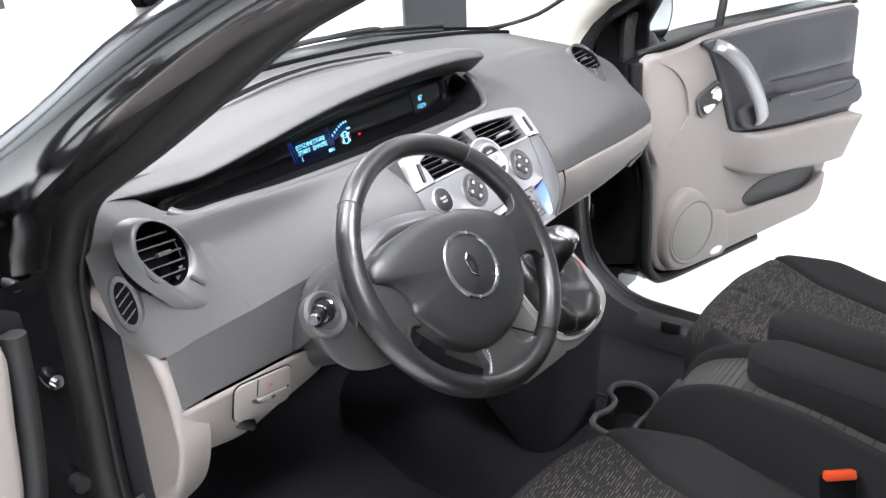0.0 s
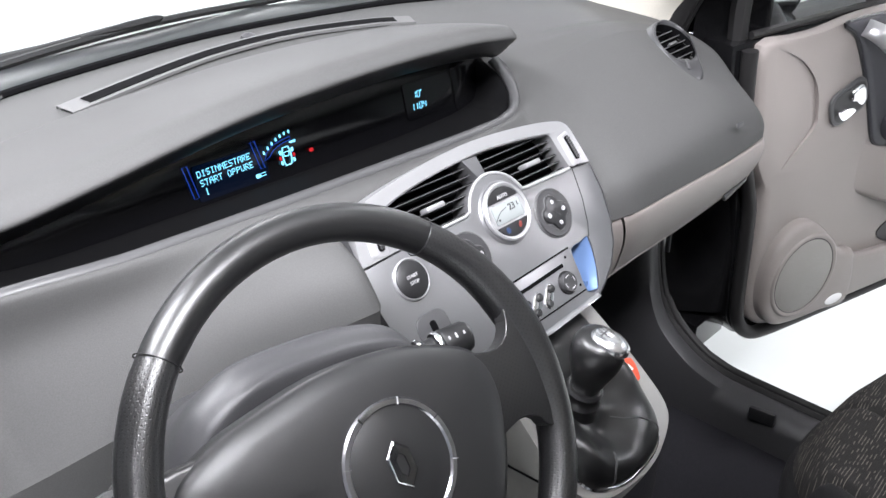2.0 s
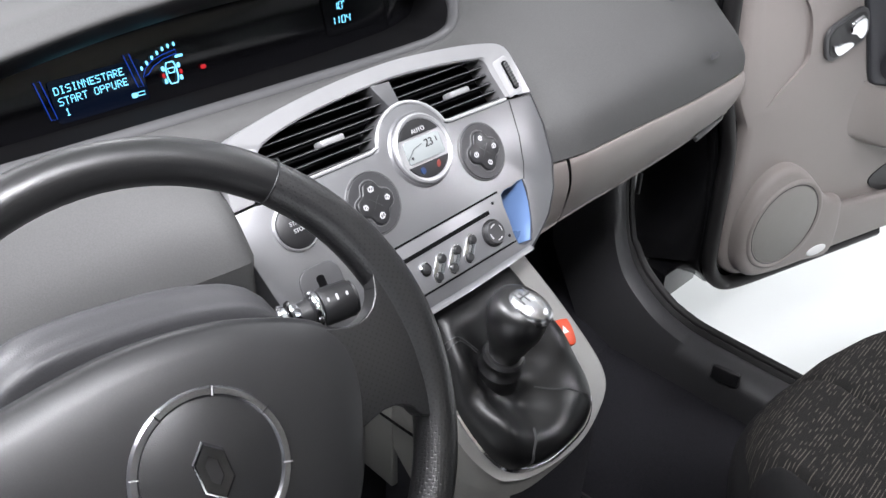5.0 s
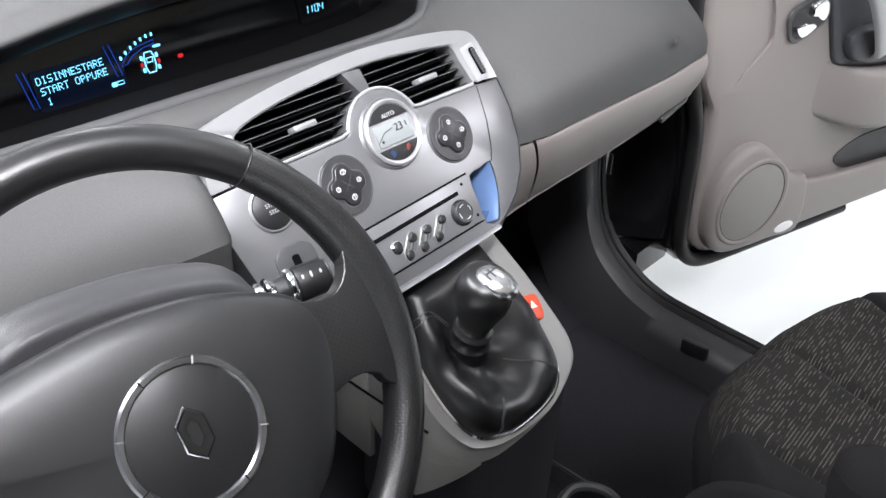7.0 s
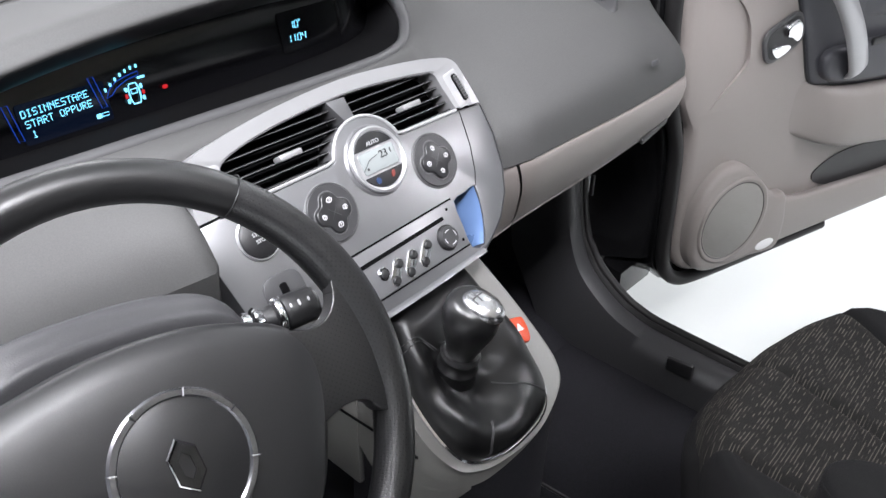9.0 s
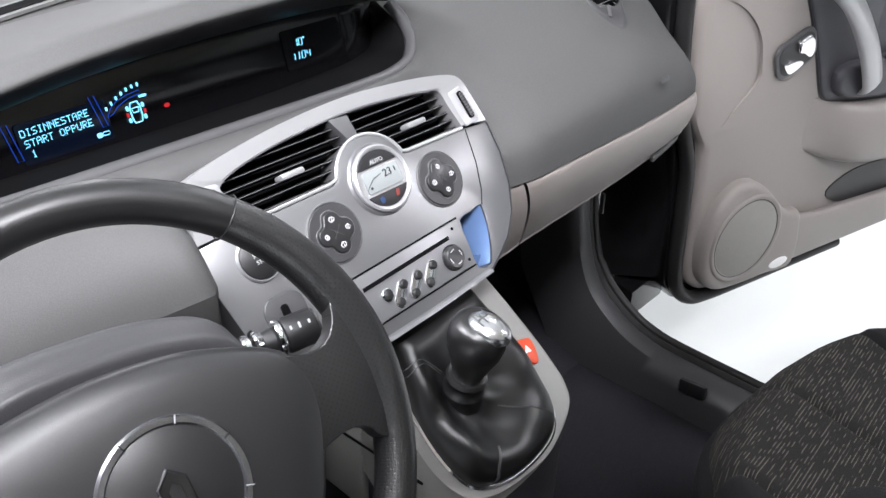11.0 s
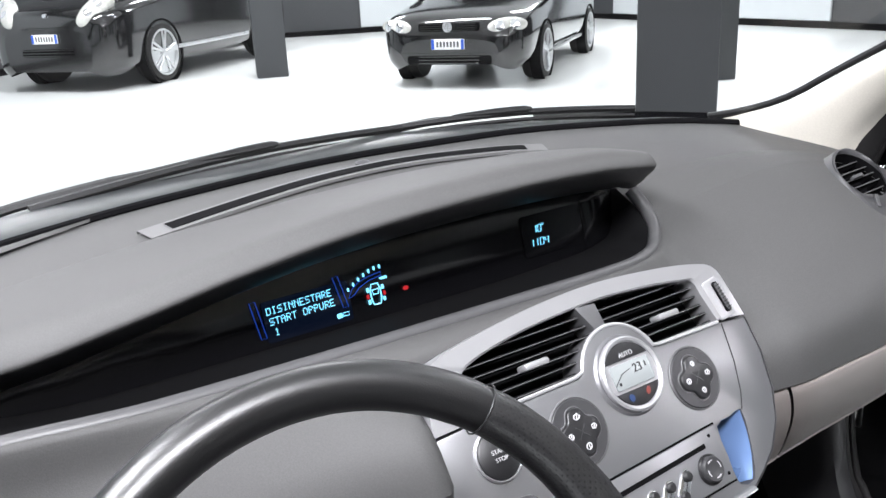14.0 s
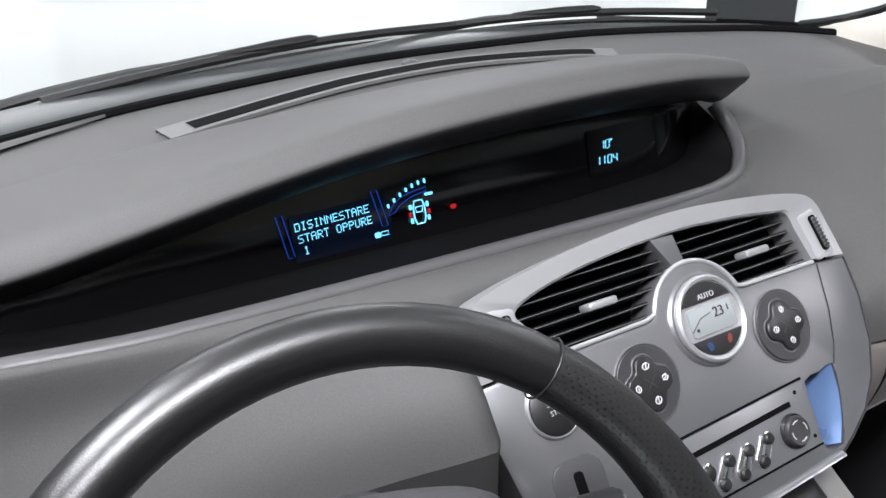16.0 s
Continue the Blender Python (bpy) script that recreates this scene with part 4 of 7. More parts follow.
# ---- lower console with gear lever ----
GM = frm((0.02, -0.13, 0.76), (1, 0, 0), (0, 0.751, 0.66))
tunnel = thing("lower_console", "warm grey lower console round the gear lever", "car console", (0.02, -0.1, 0.6))
outline = [V(u, v, 0) for u, v in ((0.106, 0.135), (0.116, 0.068), (0.121, 0.01), (0.12, -0.028), (0.106, -0.053), (0.064, -0.074), (0.023, -0.082), (-0.033, -0.079), (-0.063, -0.07), (-0.084, -0.055), (-0.099, -0.016), (-0.1, 0.04), (-0.098, 0.135))]
ol = smoothed(outline, 5)
inner = [V(u, v, 0) for u, v in ((0.07, 0.135), (0.075, 0.09), (0.079, 0.05), (0.083, 0.0), (0.082, -0.035), (0.068, -0.059), (0.04, -0.071), (-0.012, -0.074), (-0.05, -0.065), (-0.073, -0.046), (-0.083, -0.005), (-0.082, 0.05), (-0.07, 0.135))]
il = smoothed(inner, 5)
rowsg = [[GM @ p for p in il], [GM @ (p * 0.94 + q * 0.06 + V(0, 0, 0.002)) for p, q in zip(ol, il)], [GM @ (p + V(0, 0, -0.004)) for p in ol]]
for drop, grow in ((0.15, 1.01), (0.5, 1.03), (1.0, 1.06)):
    rowsg.append([GM @ V(p.x * grow, p.y * 1.0, -0.004) + V(0, 0, -drop * (0.004 + 0.075 * max(0, min(1, (0.03 - p.x) / 0.1)) * max(0.2, min(1.0, (p.y + 0.085) / 0.1)))) for p in ol])
WARM_GREY = mat("warm_grey_plastic", (0.175, 0.172, 0.163), 0.42, grain=0.1, grain_scale=800, bump=0.2, bump_scale=900, patch=0.04)
part("surround", surf(rowsg), WARM_GREY, tunnel, "warm grey gear lever surround", 45)
dk = [[GM @ V(p.x * g, p.y, -0.004) + V(0, 0.03 * d, -d) for p in ol] for d, g in ((0.006, 0.985), (0.06, 0.99), (0.3, 1.0))]
part("base", surf(dk), CARPET, tunnel, "dark lower console base", 60)
left = [p for p in ol if p.x < -0.06]
part("side_panel", surf([[GM @ V(p.x * 1.055, p.y, -0.004) + V(0, 0, -d * max(0.12, min(1.0, (p.y + 0.085) / 0.1))) for p in left] for d in (0.045, 0.08, 0.12, 0.15)]), WARM_GREY, tunnel, "warm grey side panel of the console", 60)
part("side_panel", box(0.012, 0.11, 0.2, pose(-0.0805, 0.015, 0.72), 0.003), WARM_GREY, tunnel)
part("panel_seam", tube(smoothed([V(-0.0885, y, z) for y, z in ((0.05, 0.722), (0.0, 0.7265), (-0.07, 0.732), (-0.138, 0.738))], 3), 0.0016, 5), BLACK_MATT, tunnel)
part("top_plate", slab([(0.072, 0.06), (0.104, 0.1), (0.104, 0.15), (-0.088, 0.15), (-0.072, 0.06)], 0.01, GM, lift=-0.002), WARM_GREY, tunnel)
ch = [p for p in il]
part("chrome_frame", tube([GM @ (p + V(0, 0, 0.002)) for p in ch[8:]], 0.0035, 8), CHROME, tunnel, "bright chrome gaiter frame")
hz = smooth2([(0.0795, 0.042), (0.084, 0.0445), (0.094, 0.0442), (0.107, 0.0405), (0.1098, 0.037), (0.1092, 0.026), (0.1045, 0.0135), (0.1, 0.0098), (0.0935, 0.0115), (0.0865, 0.02), (0.081, 0.031)], 3)
hazard = part("hazard_button", slab(hz, 0.008, GM, 0.0018, 2, lift=0.005), RED, tunnel, "red hazard warning button")
part("triangle", slab([(-0.005, -0.003), (0.005, -0.003), (0, 0.006)], 0.001, GM @ pose(0.0965, 0.029, 0.0056, 0, 0, -12)), WHITE, hazard)

lever = thing("gear_lever", "black leather gear lever with folded gaiter", "gear lever", (0.0, -0.12, 0.76))
base = [p for p in il]
base_l = [V(p.x, p.y, 0) for p in base] + [V(-0.035, 0.135, 0), V(0.0, 0.137, 0), V(0.04, 0.137, 0)]
foot = GM.inverted() @ V(-0.003, -0.122, 0.797)
rowsk = []
for j, t in enumerate([0, 0.05, 0.12, 0.21, 0.32, 0.44, 0.56, 0.68, 0.8, 0.9, 1.0]):
    row = []
    for i, p in enumerate(base_l):
        a = math.atan2(p.y - foot.y, p.x - foot.x)
        q = V(foot.x + 0.0165 * math.cos(a), foot.y + 0.0165 * math.sin(a), foot.z)
        fade = math.sin(math.pi * min(1, t * 1.02))
        fold = (0.005 * math.sin(3 * a + 3.0 * t + 0.6) + 0.0026 * math.sin(5 * a - 4 * t + 2.0) + 0.001 * math.sin(9 * a + 8 * t)) * fade
        r = p.lerp(q, t)
        h = table(t, [(0, 0.0), (0.06, 0.014), (0.18, 0.029), (0.34, 0.035), (0.52, 0.03), (0.7, 0.0235), (0.86, 0.021), (1.0, foot.z + 0.004)])[0]
        d = V(math.cos(a), math.sin(a), 0)
        row.append(GM @ (V(r.x, r.y, 0) + d * (fold * 0.5 + 0.004 * math.sin(math.pi * min(1, t * 4))) + V(0, 0, h + fold)))
    rowsk.append(row)
bmg = surf(rowsk, closed_v=True)
gaiter = part("gaiter", bmg, GAITER, lever, "creased black leather gaiter", 80)
gm2 = gaiter.modifiers.new("round", "SUBSURF")
gm2.levels = gm2.render_levels = 1
THREAD = mat("dull_grey_thread", (0.07, 0.07, 0.072), 0.6)
for seam_line in (((5, 38), (4, 39), (3, 40), (2, 40), (1, 40)), ((8, 27), (7, 26), (6, 25), (5, 24), (3, 24), (1, 24)), ((8, 60), (6, 59), (4, 58), (2, 57), (1, 57))):
    for off in (-1, 1):
        part("stitching", tube(smoothed([rowsk[j][k].lerp(rowsk[j][k + off], 0.2) + V(0, -0.0004, 0.0008) for j, k in seam_line], 3), 0.0005, 5), THREAD, gaiter)
axis = frm((-0.007, -0.118, 0.797), (1, 0, 0.05), (0.0, 0.965, 0.24))
part("collar", lathe([(0.024, -0.012), (0.0225, 0.0), (0.022, 0.01), (0.0235, 0.014), (0.021, 0.018), (0.02, 0.028), (0.0225, 0.032), (0.02, 0.036), (0.0, 0.036)], axis, 28, 0.98, 1.02), LEATHER, lever)
part("knob", lathe([(0.018, 0.03), (0.0215, 0.045), (0.027, 0.062), (0.0335, 0.08), (0.0355, 0.092), (0.0345, 0.103), (0.0305, 0.112), (0.023, 0.1175), (0.0, 0.119)], axis, 32, 0.8, 0.88), LEATHER, lever, "rounded black leather gear knob")
cap = part("knob_cap", lathe([(0.0275, 0.111), (0.0265, 0.1165), (0.022, 0.1205), (0.012, 0.1235), (0.0, 0.1245)], axis @ pose(0.001, -0.001, 0, 4, 0, 14), 28, 0.66, 0.88), KNOB_METAL, lever, "polished metal knob cap")
for a, b in (((-0.007, 0.008), (-0.007, -0.008)), ((0, 0.008), (0, -0.008)), ((0.007, 0.008), (0.007, 0.0)), ((-0.007, 0), (0.007, 0))):
    part("gate_line", tube([axis @ V(a[0], a[1], 0.1242), axis @ V(b[0], b[1], 0.1242)], 0.0006, 5), BADGE_GREY, cap)

# ---- steering wheel ----
WM = frm((-0.378, -0.188, 1.009), (0.9995, -0.0326, 0), (0, 0.588, 0.809))
wheel = thing("steering_wheel", "black leather steering wheel with broad airbag pad", "steering wheel", (-0.38, -0.16, 1.0))
R = 0.178


def rim_section(a0, a1, material, label):
    bm = bmesh.new()
    uv = bm.loops.layers.uv.new("leather")
    n = max(6, int((a1 - a0) / 4))
    grid = []
    for k in range(n + 1):
        a = radians(a0 + (a1 - a0) * k / n)
        thick = 0.0162 + 0.0016 * max(0, math.cos(2 * (a - radians(10)))) ** 4
        thick *= 1 - 0.03 * (k in (0, n))
        row = []
        for j in range(16):
            b = 2 * math.pi * j / 16
            rr = R + thick * 0.95 * math.cos(b)
            row.append((bm.verts.new(WM @ V(rr * math.cos(a), rr * math.sin(a), thick * 1.1 * math.sin(b))), a * R, thick))
        grid.append(row)
    for k in range(n):
        for j in range(16):
            q = (j + 1) % 16
            face = bm.faces.new((grid[k][j][0], grid[k + 1][j][0], grid[k + 1][q][0], grid[k][q][0]))
            for loop, (kk, jj) in zip(face.loops, ((k, j), (k + 1, j), (k + 1, j + 1), (k, j + 1))):
                loop[uv].uv = (grid[kk][0][1], 2 * math.pi * jj / 16 * 0.0165)
    bmesh.ops.recalc_face_normals(bm, faces=bm.faces)
    part("rim_section", bm, material, wheel, label, 80)


rim_section(49, 134, LEATHER, "smooth black leather rim section")
rim_section(134, 243, PERFORATED, "perforated black leather rim section")
rim_section(243, 299, LEATHER, "")
rim_section(299, 409, PERFORATED, "")
for a in (134, 49, -61, -117):
    a = radians(a)
    seam = [WM @ V((R + 0.0168 * math.cos(b)) * math.cos(a), (R + 0.0168 * math.cos(b)) * math.sin(a), 0.0182 * math.sin(b)) for b in [2 * math.pi * j / 16 for j in range(16)]]
    part("seam", tube(seam, 0.0006, 5, True), BUTTON, wheel)


def rim_arc(a0, a1, r=0.1765, n=9):
    return ell(0, 0, r, r, n, a0, a1)


SPOKE_GREY = mat("spoke_satin_grey", (0.03, 0.03, 0.031), 0.3, spec=0.7, bump=0.15, bump_scale=1000)


def spoke(outline, lift, material, label, bulge=0.0):
    """Flat arm with a softly rounded front, cut to its outline."""
    bm = slab(smooth2(outline, 2), 0.015, IDENT, 0.0045, 3, lift=lift)
    for v in bm.verts:
        r = math.hypot(v.co.x, v.co.y)
        v.co.z += bulge * max(0.0, (r - 0.12) / 0.05) - 0.14 * max(0.0, r - 0.152)
    bm.transform(WM)
    uv = bm.loops.layers.uv.new("leather")
    back_m = WM.inverted()
    for face in bm.faces:
        for loop in face.loops:
            loop[uv].uv = (back_m @ loop.vert.co).to_2d()
    return part("spoke", bm, material, wheel, label, 70)


spoke([(-0.06, 0.05), (-0.115, 0.058)] + rim_arc(160, 205) + [(-0.1455, -0.064), (-0.143, -0.055), (-0.136, -0.048), (-0.128, -0.047), (-0.1, -0.056), (-0.05, -0.05)], 0.006, SPOKE_GREY, "satin grey spoke", 0.002)
spoke([(0.05, 0.045), (0.1, 0.032), (0.124, 0.0235), (0.14, 0.0245), (0.1515, 0.034), (0.157, 0.048), (0.1605, 0.06)] + list(reversed(rim_arc(-21, 22))) + [(0.1495, -0.056), (0.1455, -0.048), (0.138, -0.042), (0.124, -0.039), (0.1, -0.043), (0.05, -0.05)], 0.012, PERFORATED, "perforated leather spoke", 0.002)
spoke([(0.03, -0.09), (-0.03, -0.1), (-0.046, -0.126), (-0.046, -0.138), (-0.052, -0.148), (-0.062, -0.155)] + rim_arc(248, 293) + [(0.056, -0.147), (0.043, -0.148), (0.033, -0.144), (0.026, -0.137), (0.028, -0.12)], 0.003, SPOKE_GREY, "satin grey lower spoke", 0.008)
for k in range(7):
    t = k / 6
    part("stitch", box(0.005, 0.0022, 0.0016, WM @ pose(-0.041 - 0.012 * t * t, -0.126 - 0.026 * t, 0.0085, 0, 0, 25 + 20 * t), 0.0006, 1), PRINT, wheel)
# airbag pad: domed, broad at the top, tapering downward, with a notch over the spoke
pad_line = [V(u, v, 0) for u, v in ((-0.157, 0.03), (-0.15, 0.049), (-0.12, 0.062), (-0.0886, 0.068), (-0.024, 0.073), (0.032, 0.067), (0.07, 0.055), (0.104, 0.038), (0.1185, 0.02), (0.1215, -0.002), (0.115, -0.028), (0.096, -0.067), (0.076, -0.092), (0.041, -0.112), (-0.006, -0.1235), (-0.05, -0.1185), (-0.0907, -0.0885), (-0.1131, -0.057), (-0.1245, -0.036), (-0.122, -0.019), (-0.1277, 0.004), (-0.143, 0.019))]
pl = smoothed(pad_line, 4, True)
rows = []
for f, z in ((1.0, -0.015), (1.0, 0.004), (0.985, 0.0095), (0.94, 0.0135), (0.8, 0.0172), (0.62, 0.0198), (0.42, 0.0212), (0.2, 0.0216), (0.02, 0.0217)):
    rows.append([WM @ V(p.x * f, -0.015 * (1 - f) + p.y * f, z) for p in pl])
part("airbag_pad", surf(rows, closed_v=True, caps=True), WHEEL_PAD, wheel, "domed dark grey airbag pad", 70)
back = [WM @ V(p.x * 0.97, p.y * 0.97 - 0.004, -0.012) for p in pl], [WM @ V(p.x * 0.6, p.y * 0.7, -0.075) for p in pl]
part("hub", surf([list(b) for b in back], closed_v=True, caps=True), BLACK, wheel)
part("airbag_mark", tube([WM @ V(u, v, 0.0165) for u, v in ((0.075, 0.0125), (0.083, 0.0105), (0.0865, 0.0065), (0.083, 0.0045))], 0.0005, 5), BUTTON, wheel)
BR = WM @ pose(0.0, -0.014, 0.0217)
BADGE_METAL = mat("satin_badge_metal", (0.36, 0.36, 0.385), 0.28, metal=1.0, patch=0.03)
badge = part("badge_ring", lathe([(0.0497, -0.004), (0.0497, 0.0005), (0.0482, 0.0022), (0.0446, 0.0022), (0.043, 0.0)], BR, 48), BADGE_METAL, wheel, "thin satin metal badge ring")
part("badge_dish", lathe([(0.0452, -0.001), (0.043, 0.0003), (0.0, 0.0006)], BR, 40), WHEEL_PAD, wheel)
for k in range(8):
    a = radians(22.5 + 45 * k)
    part("badge_tick", box(0.0058, 0.0008, 0.0008, BR @ pose(0.0465 * math.cos(a), 0.0465 * math.sin(a), 0.0024, 0, 0, math.degrees(a))), PRINT if k % 2 else BUTTON, badge)
# plain emblem: a raised hollow lozenge
EMBLEM_METAL = mat("dark_emblem_metal", (0.12, 0.12, 0.13), 0.22, metal=1.0)
lo = [(0, 0.0175), (0.0095, 0.0085), (0.0095, -0.0085), (0, -0.0175), (-0.0095, -0.0085), (-0.0095, 0.0085)]
li = [(0.0, 0.0095), (0.0042, 0.005), (0.0042, -0.005), (0.0, -0.0095), (-0.0042, -0.005), (-0.0042, 0.005)]
part("emblem", surf([[BR @ V(u * 1.1, v * 1.1, 0.0006) for u, v in lo], [BR @ V(u * 0.95, v * 0.95, 0.0028) for u, v in lo], [BR @ V(u, v, 0.0022) for u, v in li], [BR @ V(u, v, 0.0008) for u, v in li]], closed_v=True), EMBLEM_METAL, wheel, "plain raised dark metal lozenge", 20)
part("emblem_edge", tube([BR @ V(u * 1.04, v * 1.04, 0.0028) for u, v in lo[3:] + lo[:1]], 0.0006, 5), CHROME, wheel)

# column shroud with stalks
column_box = thing("steering_column", "grey moulded steering column shroud with stalks", "steering column", (-0.38, 0.0, 0.93))
rows = []
for t, w, h, y, z in ((0, 0.08, 0.06, -0.118, 0.97), (0.08, 0.094, 0.07, -0.112, 0.958), (0.2, 0.1, 0.076, -0.1, 0.95), (0.5, 0.106, 0.08, -0.04, 0.915), (1.0, 0.11, 0.075, 0.06, 0.86)):
    m = frm((-0.375, y, z), (1, 0, 0), (0, 0.3, 0.95))
    rows.append([m @ V(p[0], p[1], 0) for p in rrect(0, 0, 2 * w, 2 * h, 0.058, 8)])
part("shroud", surf(rows, closed_v=True, caps=True), DASH_LOW, column_box, "dark grey column shroud", 50)
lobe = smooth2([(-0.184, 0.047), (-0.16, 0.068), (-0.132, 0.067), (-0.09, 0.058), (-0.03, 0.05), (-0.02, -0.07), (-0.06, -0.09), (-0.11, -0.088), (-0.162, -0.072), (-0.188, -0.048), (-0.2, -0.012), (-0.194, 0.022)], 4)
lobe = [(-0.05 + (u + 0.05) * 0.92, v * 0.92) for u, v in lobe]
part("shroud_lobe", surf([[WM @ V(-0.06 + (u + 0.06) * f, v * f, n) for u, v in lobe] for f, n in ((0.6, -0.2), (0.86, -0.145), (0.97, -0.122), (1.0, -0.114), (0.985, -0.1105), (0.95, -0.11), (0.5, -0.11), (0.02, -0.11))], closed_v=True, caps=True), DASH, column_box, "grey shield-shaped end of the shroud", 60)
part("stalk_collar", lathe([(0.034, -0.012), (0.034, 0.002), (0.03, 0.006), (0.024, 0.004), (0.02, -0.004)], WM @ pose(-0.161, 0.023, -0.11), 32), BADGE_GREY, column_box, "grey collar round the stalk")
# cowl that rises behind the wheel towards the dash
rows = []
for k in range(29):
    x = -0.505 + 0.01 * k
    pk = table(x, [(-0.505, 0.95), (-0.49, 1.0), (-0.47, 1.035), (-0.42, 1.056), (-0.35, 1.048), (-0.29, 1.03), (-0.262, 1.012), (-0.245, 0.985), (-0.235, 0.955), (-0.225, 0.92)])[0]
    rows.append(smoothed([V(x, -0.1, 0.9), V(x, -0.106, pk - 0.022), V(x, -0.096, pk - 0.005), V(x, -0.08, pk), V(x, -0.062, pk - 0.01), V(x, -0.03, pk - 0.042), V(x, 0.02, pk - 0.09), V(x, 0.08, min(0.9, pk - 0.13))], 5))
part("cowl", surf(rows), DASH_LOW, column_box, "curved cowl behind the wheel", 70, thick=0.004)


def stalk(a, c, rings):
    a, c = Vector(a), Vector(c)
    d = (c - a).normalized()
    for h0, h1, r0, r1, m in rings:
        part("stalk_ring", tube([a + d * h0, a + d * (h0 + 0.002), a + d * (h1 - 0.002), a + d * h1], [r0 * 0.92, r0, r1, r1 * 0.9], 18), m, column_box, "chrome stalk ring" if m is CHROME else "black control stalk")


stalk((-0.45, -0.035, 0.946), (-0.568, -0.09, 0.972), ((0.02, 0.075, 0.011, 0.011, BLACK), (0.068, 0.074, 0.021, 0.02, BLACK), (0.078, 0.086, 0.014, 0.016, CHROME), (0.088, 0.1, 0.0165, 0.0165, BLACK), (0.101, 0.108, 0.012, 0.014, CHROME), (0.109, 0.12, 0.0115, 0.0105, BLACK), (0.12, 0.132, 0.0085, 0.008, CHROME)))
stalk((-0.3, -0.05, 0.952), (-0.165, -0.084, 0.96), ((0.0, 0.075, 0.012, 0.011, BLACK), (0.07, 0.078, 0.0145, 0.0135, CHROME), (0.08, 0.088, 0.016, 0.0125, CHROME), (0.088, 0.1, 0.011, 0.0125, BLACK), (0.1, 0.106, 0.017, 0.017, CHROME), (0.107, 0.136, 0.0165, 0.0165, BLACK), (0.136, 0.139, 0.0145, 0.014, BLACK)))
# pale symbols on the end of the wiper stalk
sa, sb = V(-0.3, -0.05, 0.952), V(-0.165, -0.084, 0.96)
sd = (sb - sa).normalized()
up = (V(-0.1, -0.55, 0.8) - sd * sd.dot(V(-0.1, -0.55, 0.8))).normalized()
for k, (h, ln) in enumerate(((0.112, 0.004), (0.12, 0.006), (0.129, 0.004))):
    sm4 = frm(sa + sd * h + up * 0.0166, up.cross(sd), sd)
    part("stalk_mark", slab(rrect(0, 0, ln, 0.002, 0.0008, 2), 0.0008, sm4, lift=0.0004), PRINT, column_box)

# ---- lower dash panels ----
low = thing("lower_dash_panel", "beige lower dash panel with fuse cover and lever", "dashboard panel", (-0.56, 0.05, 0.8))
LOWTOP = [(-0.685, 0.072, 0.829), (-0.64, 0.053, 0.8395), (-0.55, 0.034, 0.8475), (-0.44, 0.03, 0.84), (-0.4, 0.04, 0.83)]
LOWBOT = [(-0.67, 0.108, 0.73), (-0.6, 0.092, 0.725), (-0.52, 0.072, 0.752), (-0.44, 0.06, 0.778), (-0.4, 0.065, 0.79)]
rows = []
for k in range(15):
    x = -0.684 + k * 0.02
    a, b = table(x, LOWTOP), table(x, LOWBOT)
    p, q = V(x, *a), V(x + 0.012, *b)
    rows.append(smoothed([p, p.lerp(q, 0.5) + V(0, -0.006, 0), q, q + V(0, 0.03, -0.012), q + V(0, 0.12, -0.01)], 4))
part("panel", surf(rows), BEIGE, low, "beige-grey lower panel", 60, thick=0.004)
FM = frm((-0.572, 0.031, 0.815), (1, -0.12, -0.06), (0.02, -0.2, 1))
cover = part("cover", slab(rrect(0, 0, 0.098, 0.066, 0.012), 0.006, FM, 0.002, lift=0.004), BEIGE, low, "small hinged beige cover")
part("gap", slab(rrect(0, 0, 0.101, 0.069, 0.0135), 0.002, FM, lift=0.0005), BLACK_MATT, low)
# flat dark half-oval paints the shade around the pull; no hollow is cut
part("pull_shade", slab(ell(0.012, -0.0015, 0.033, 0.0145, 24, 180, 360), 0.002, FM, lift=0.0046), LOWER_DARK, cover, "dark patch for the shade in the finger hollow")
part("pull", slab(ell(0.013, -0.002, 0.026, 0.0105, 20, 180, 360), 0.005, FM, 0.002, lift=0.0085), BEIGE, cover, "curved beige finger pull")
part("keyhole", slab(ell(0.014, -0.0065, 0.004, 0.003, 12), 0.001, FM, lift=0.0092), LOWER_DARK, cover)
part("seam", box(0.0012, 0.03, 0.001, FM @ pose(-0.012, 0.018, 0.0045)), BLACK_MATT, cover)
part("mark", slab(ell(0.012, 0.014, 0.003, 0.003, 10), 0.0006, FM, lift=0.0046), RED, cover)
part("lever", tube([V(-0.6, 0.09, 0.762), V(-0.585, 0.07, 0.752), V(-0.57, 0.068, 0.742)], 0.009, 10), BLACK, low, "black bonnet release lever")
# end cap that faces the open door
cap_line = smoothed([V(0, y, z) for y, z in ((0.26, 0.985), (0.2, 0.962), (0.15, 0.944), (0.112, 0.93), (0.09, 0.905), (0.076, 0.868), (0.068, 0.81), (0.07, 0.757), (0.1, 0.68), (0.17, 0.6), (0.22, 0.555), (0.32, 0.555), (0.34, 0.78), (0.32, 0.985))], 4, True)
mid = V(0, 0.2, 0.77)
rows = []
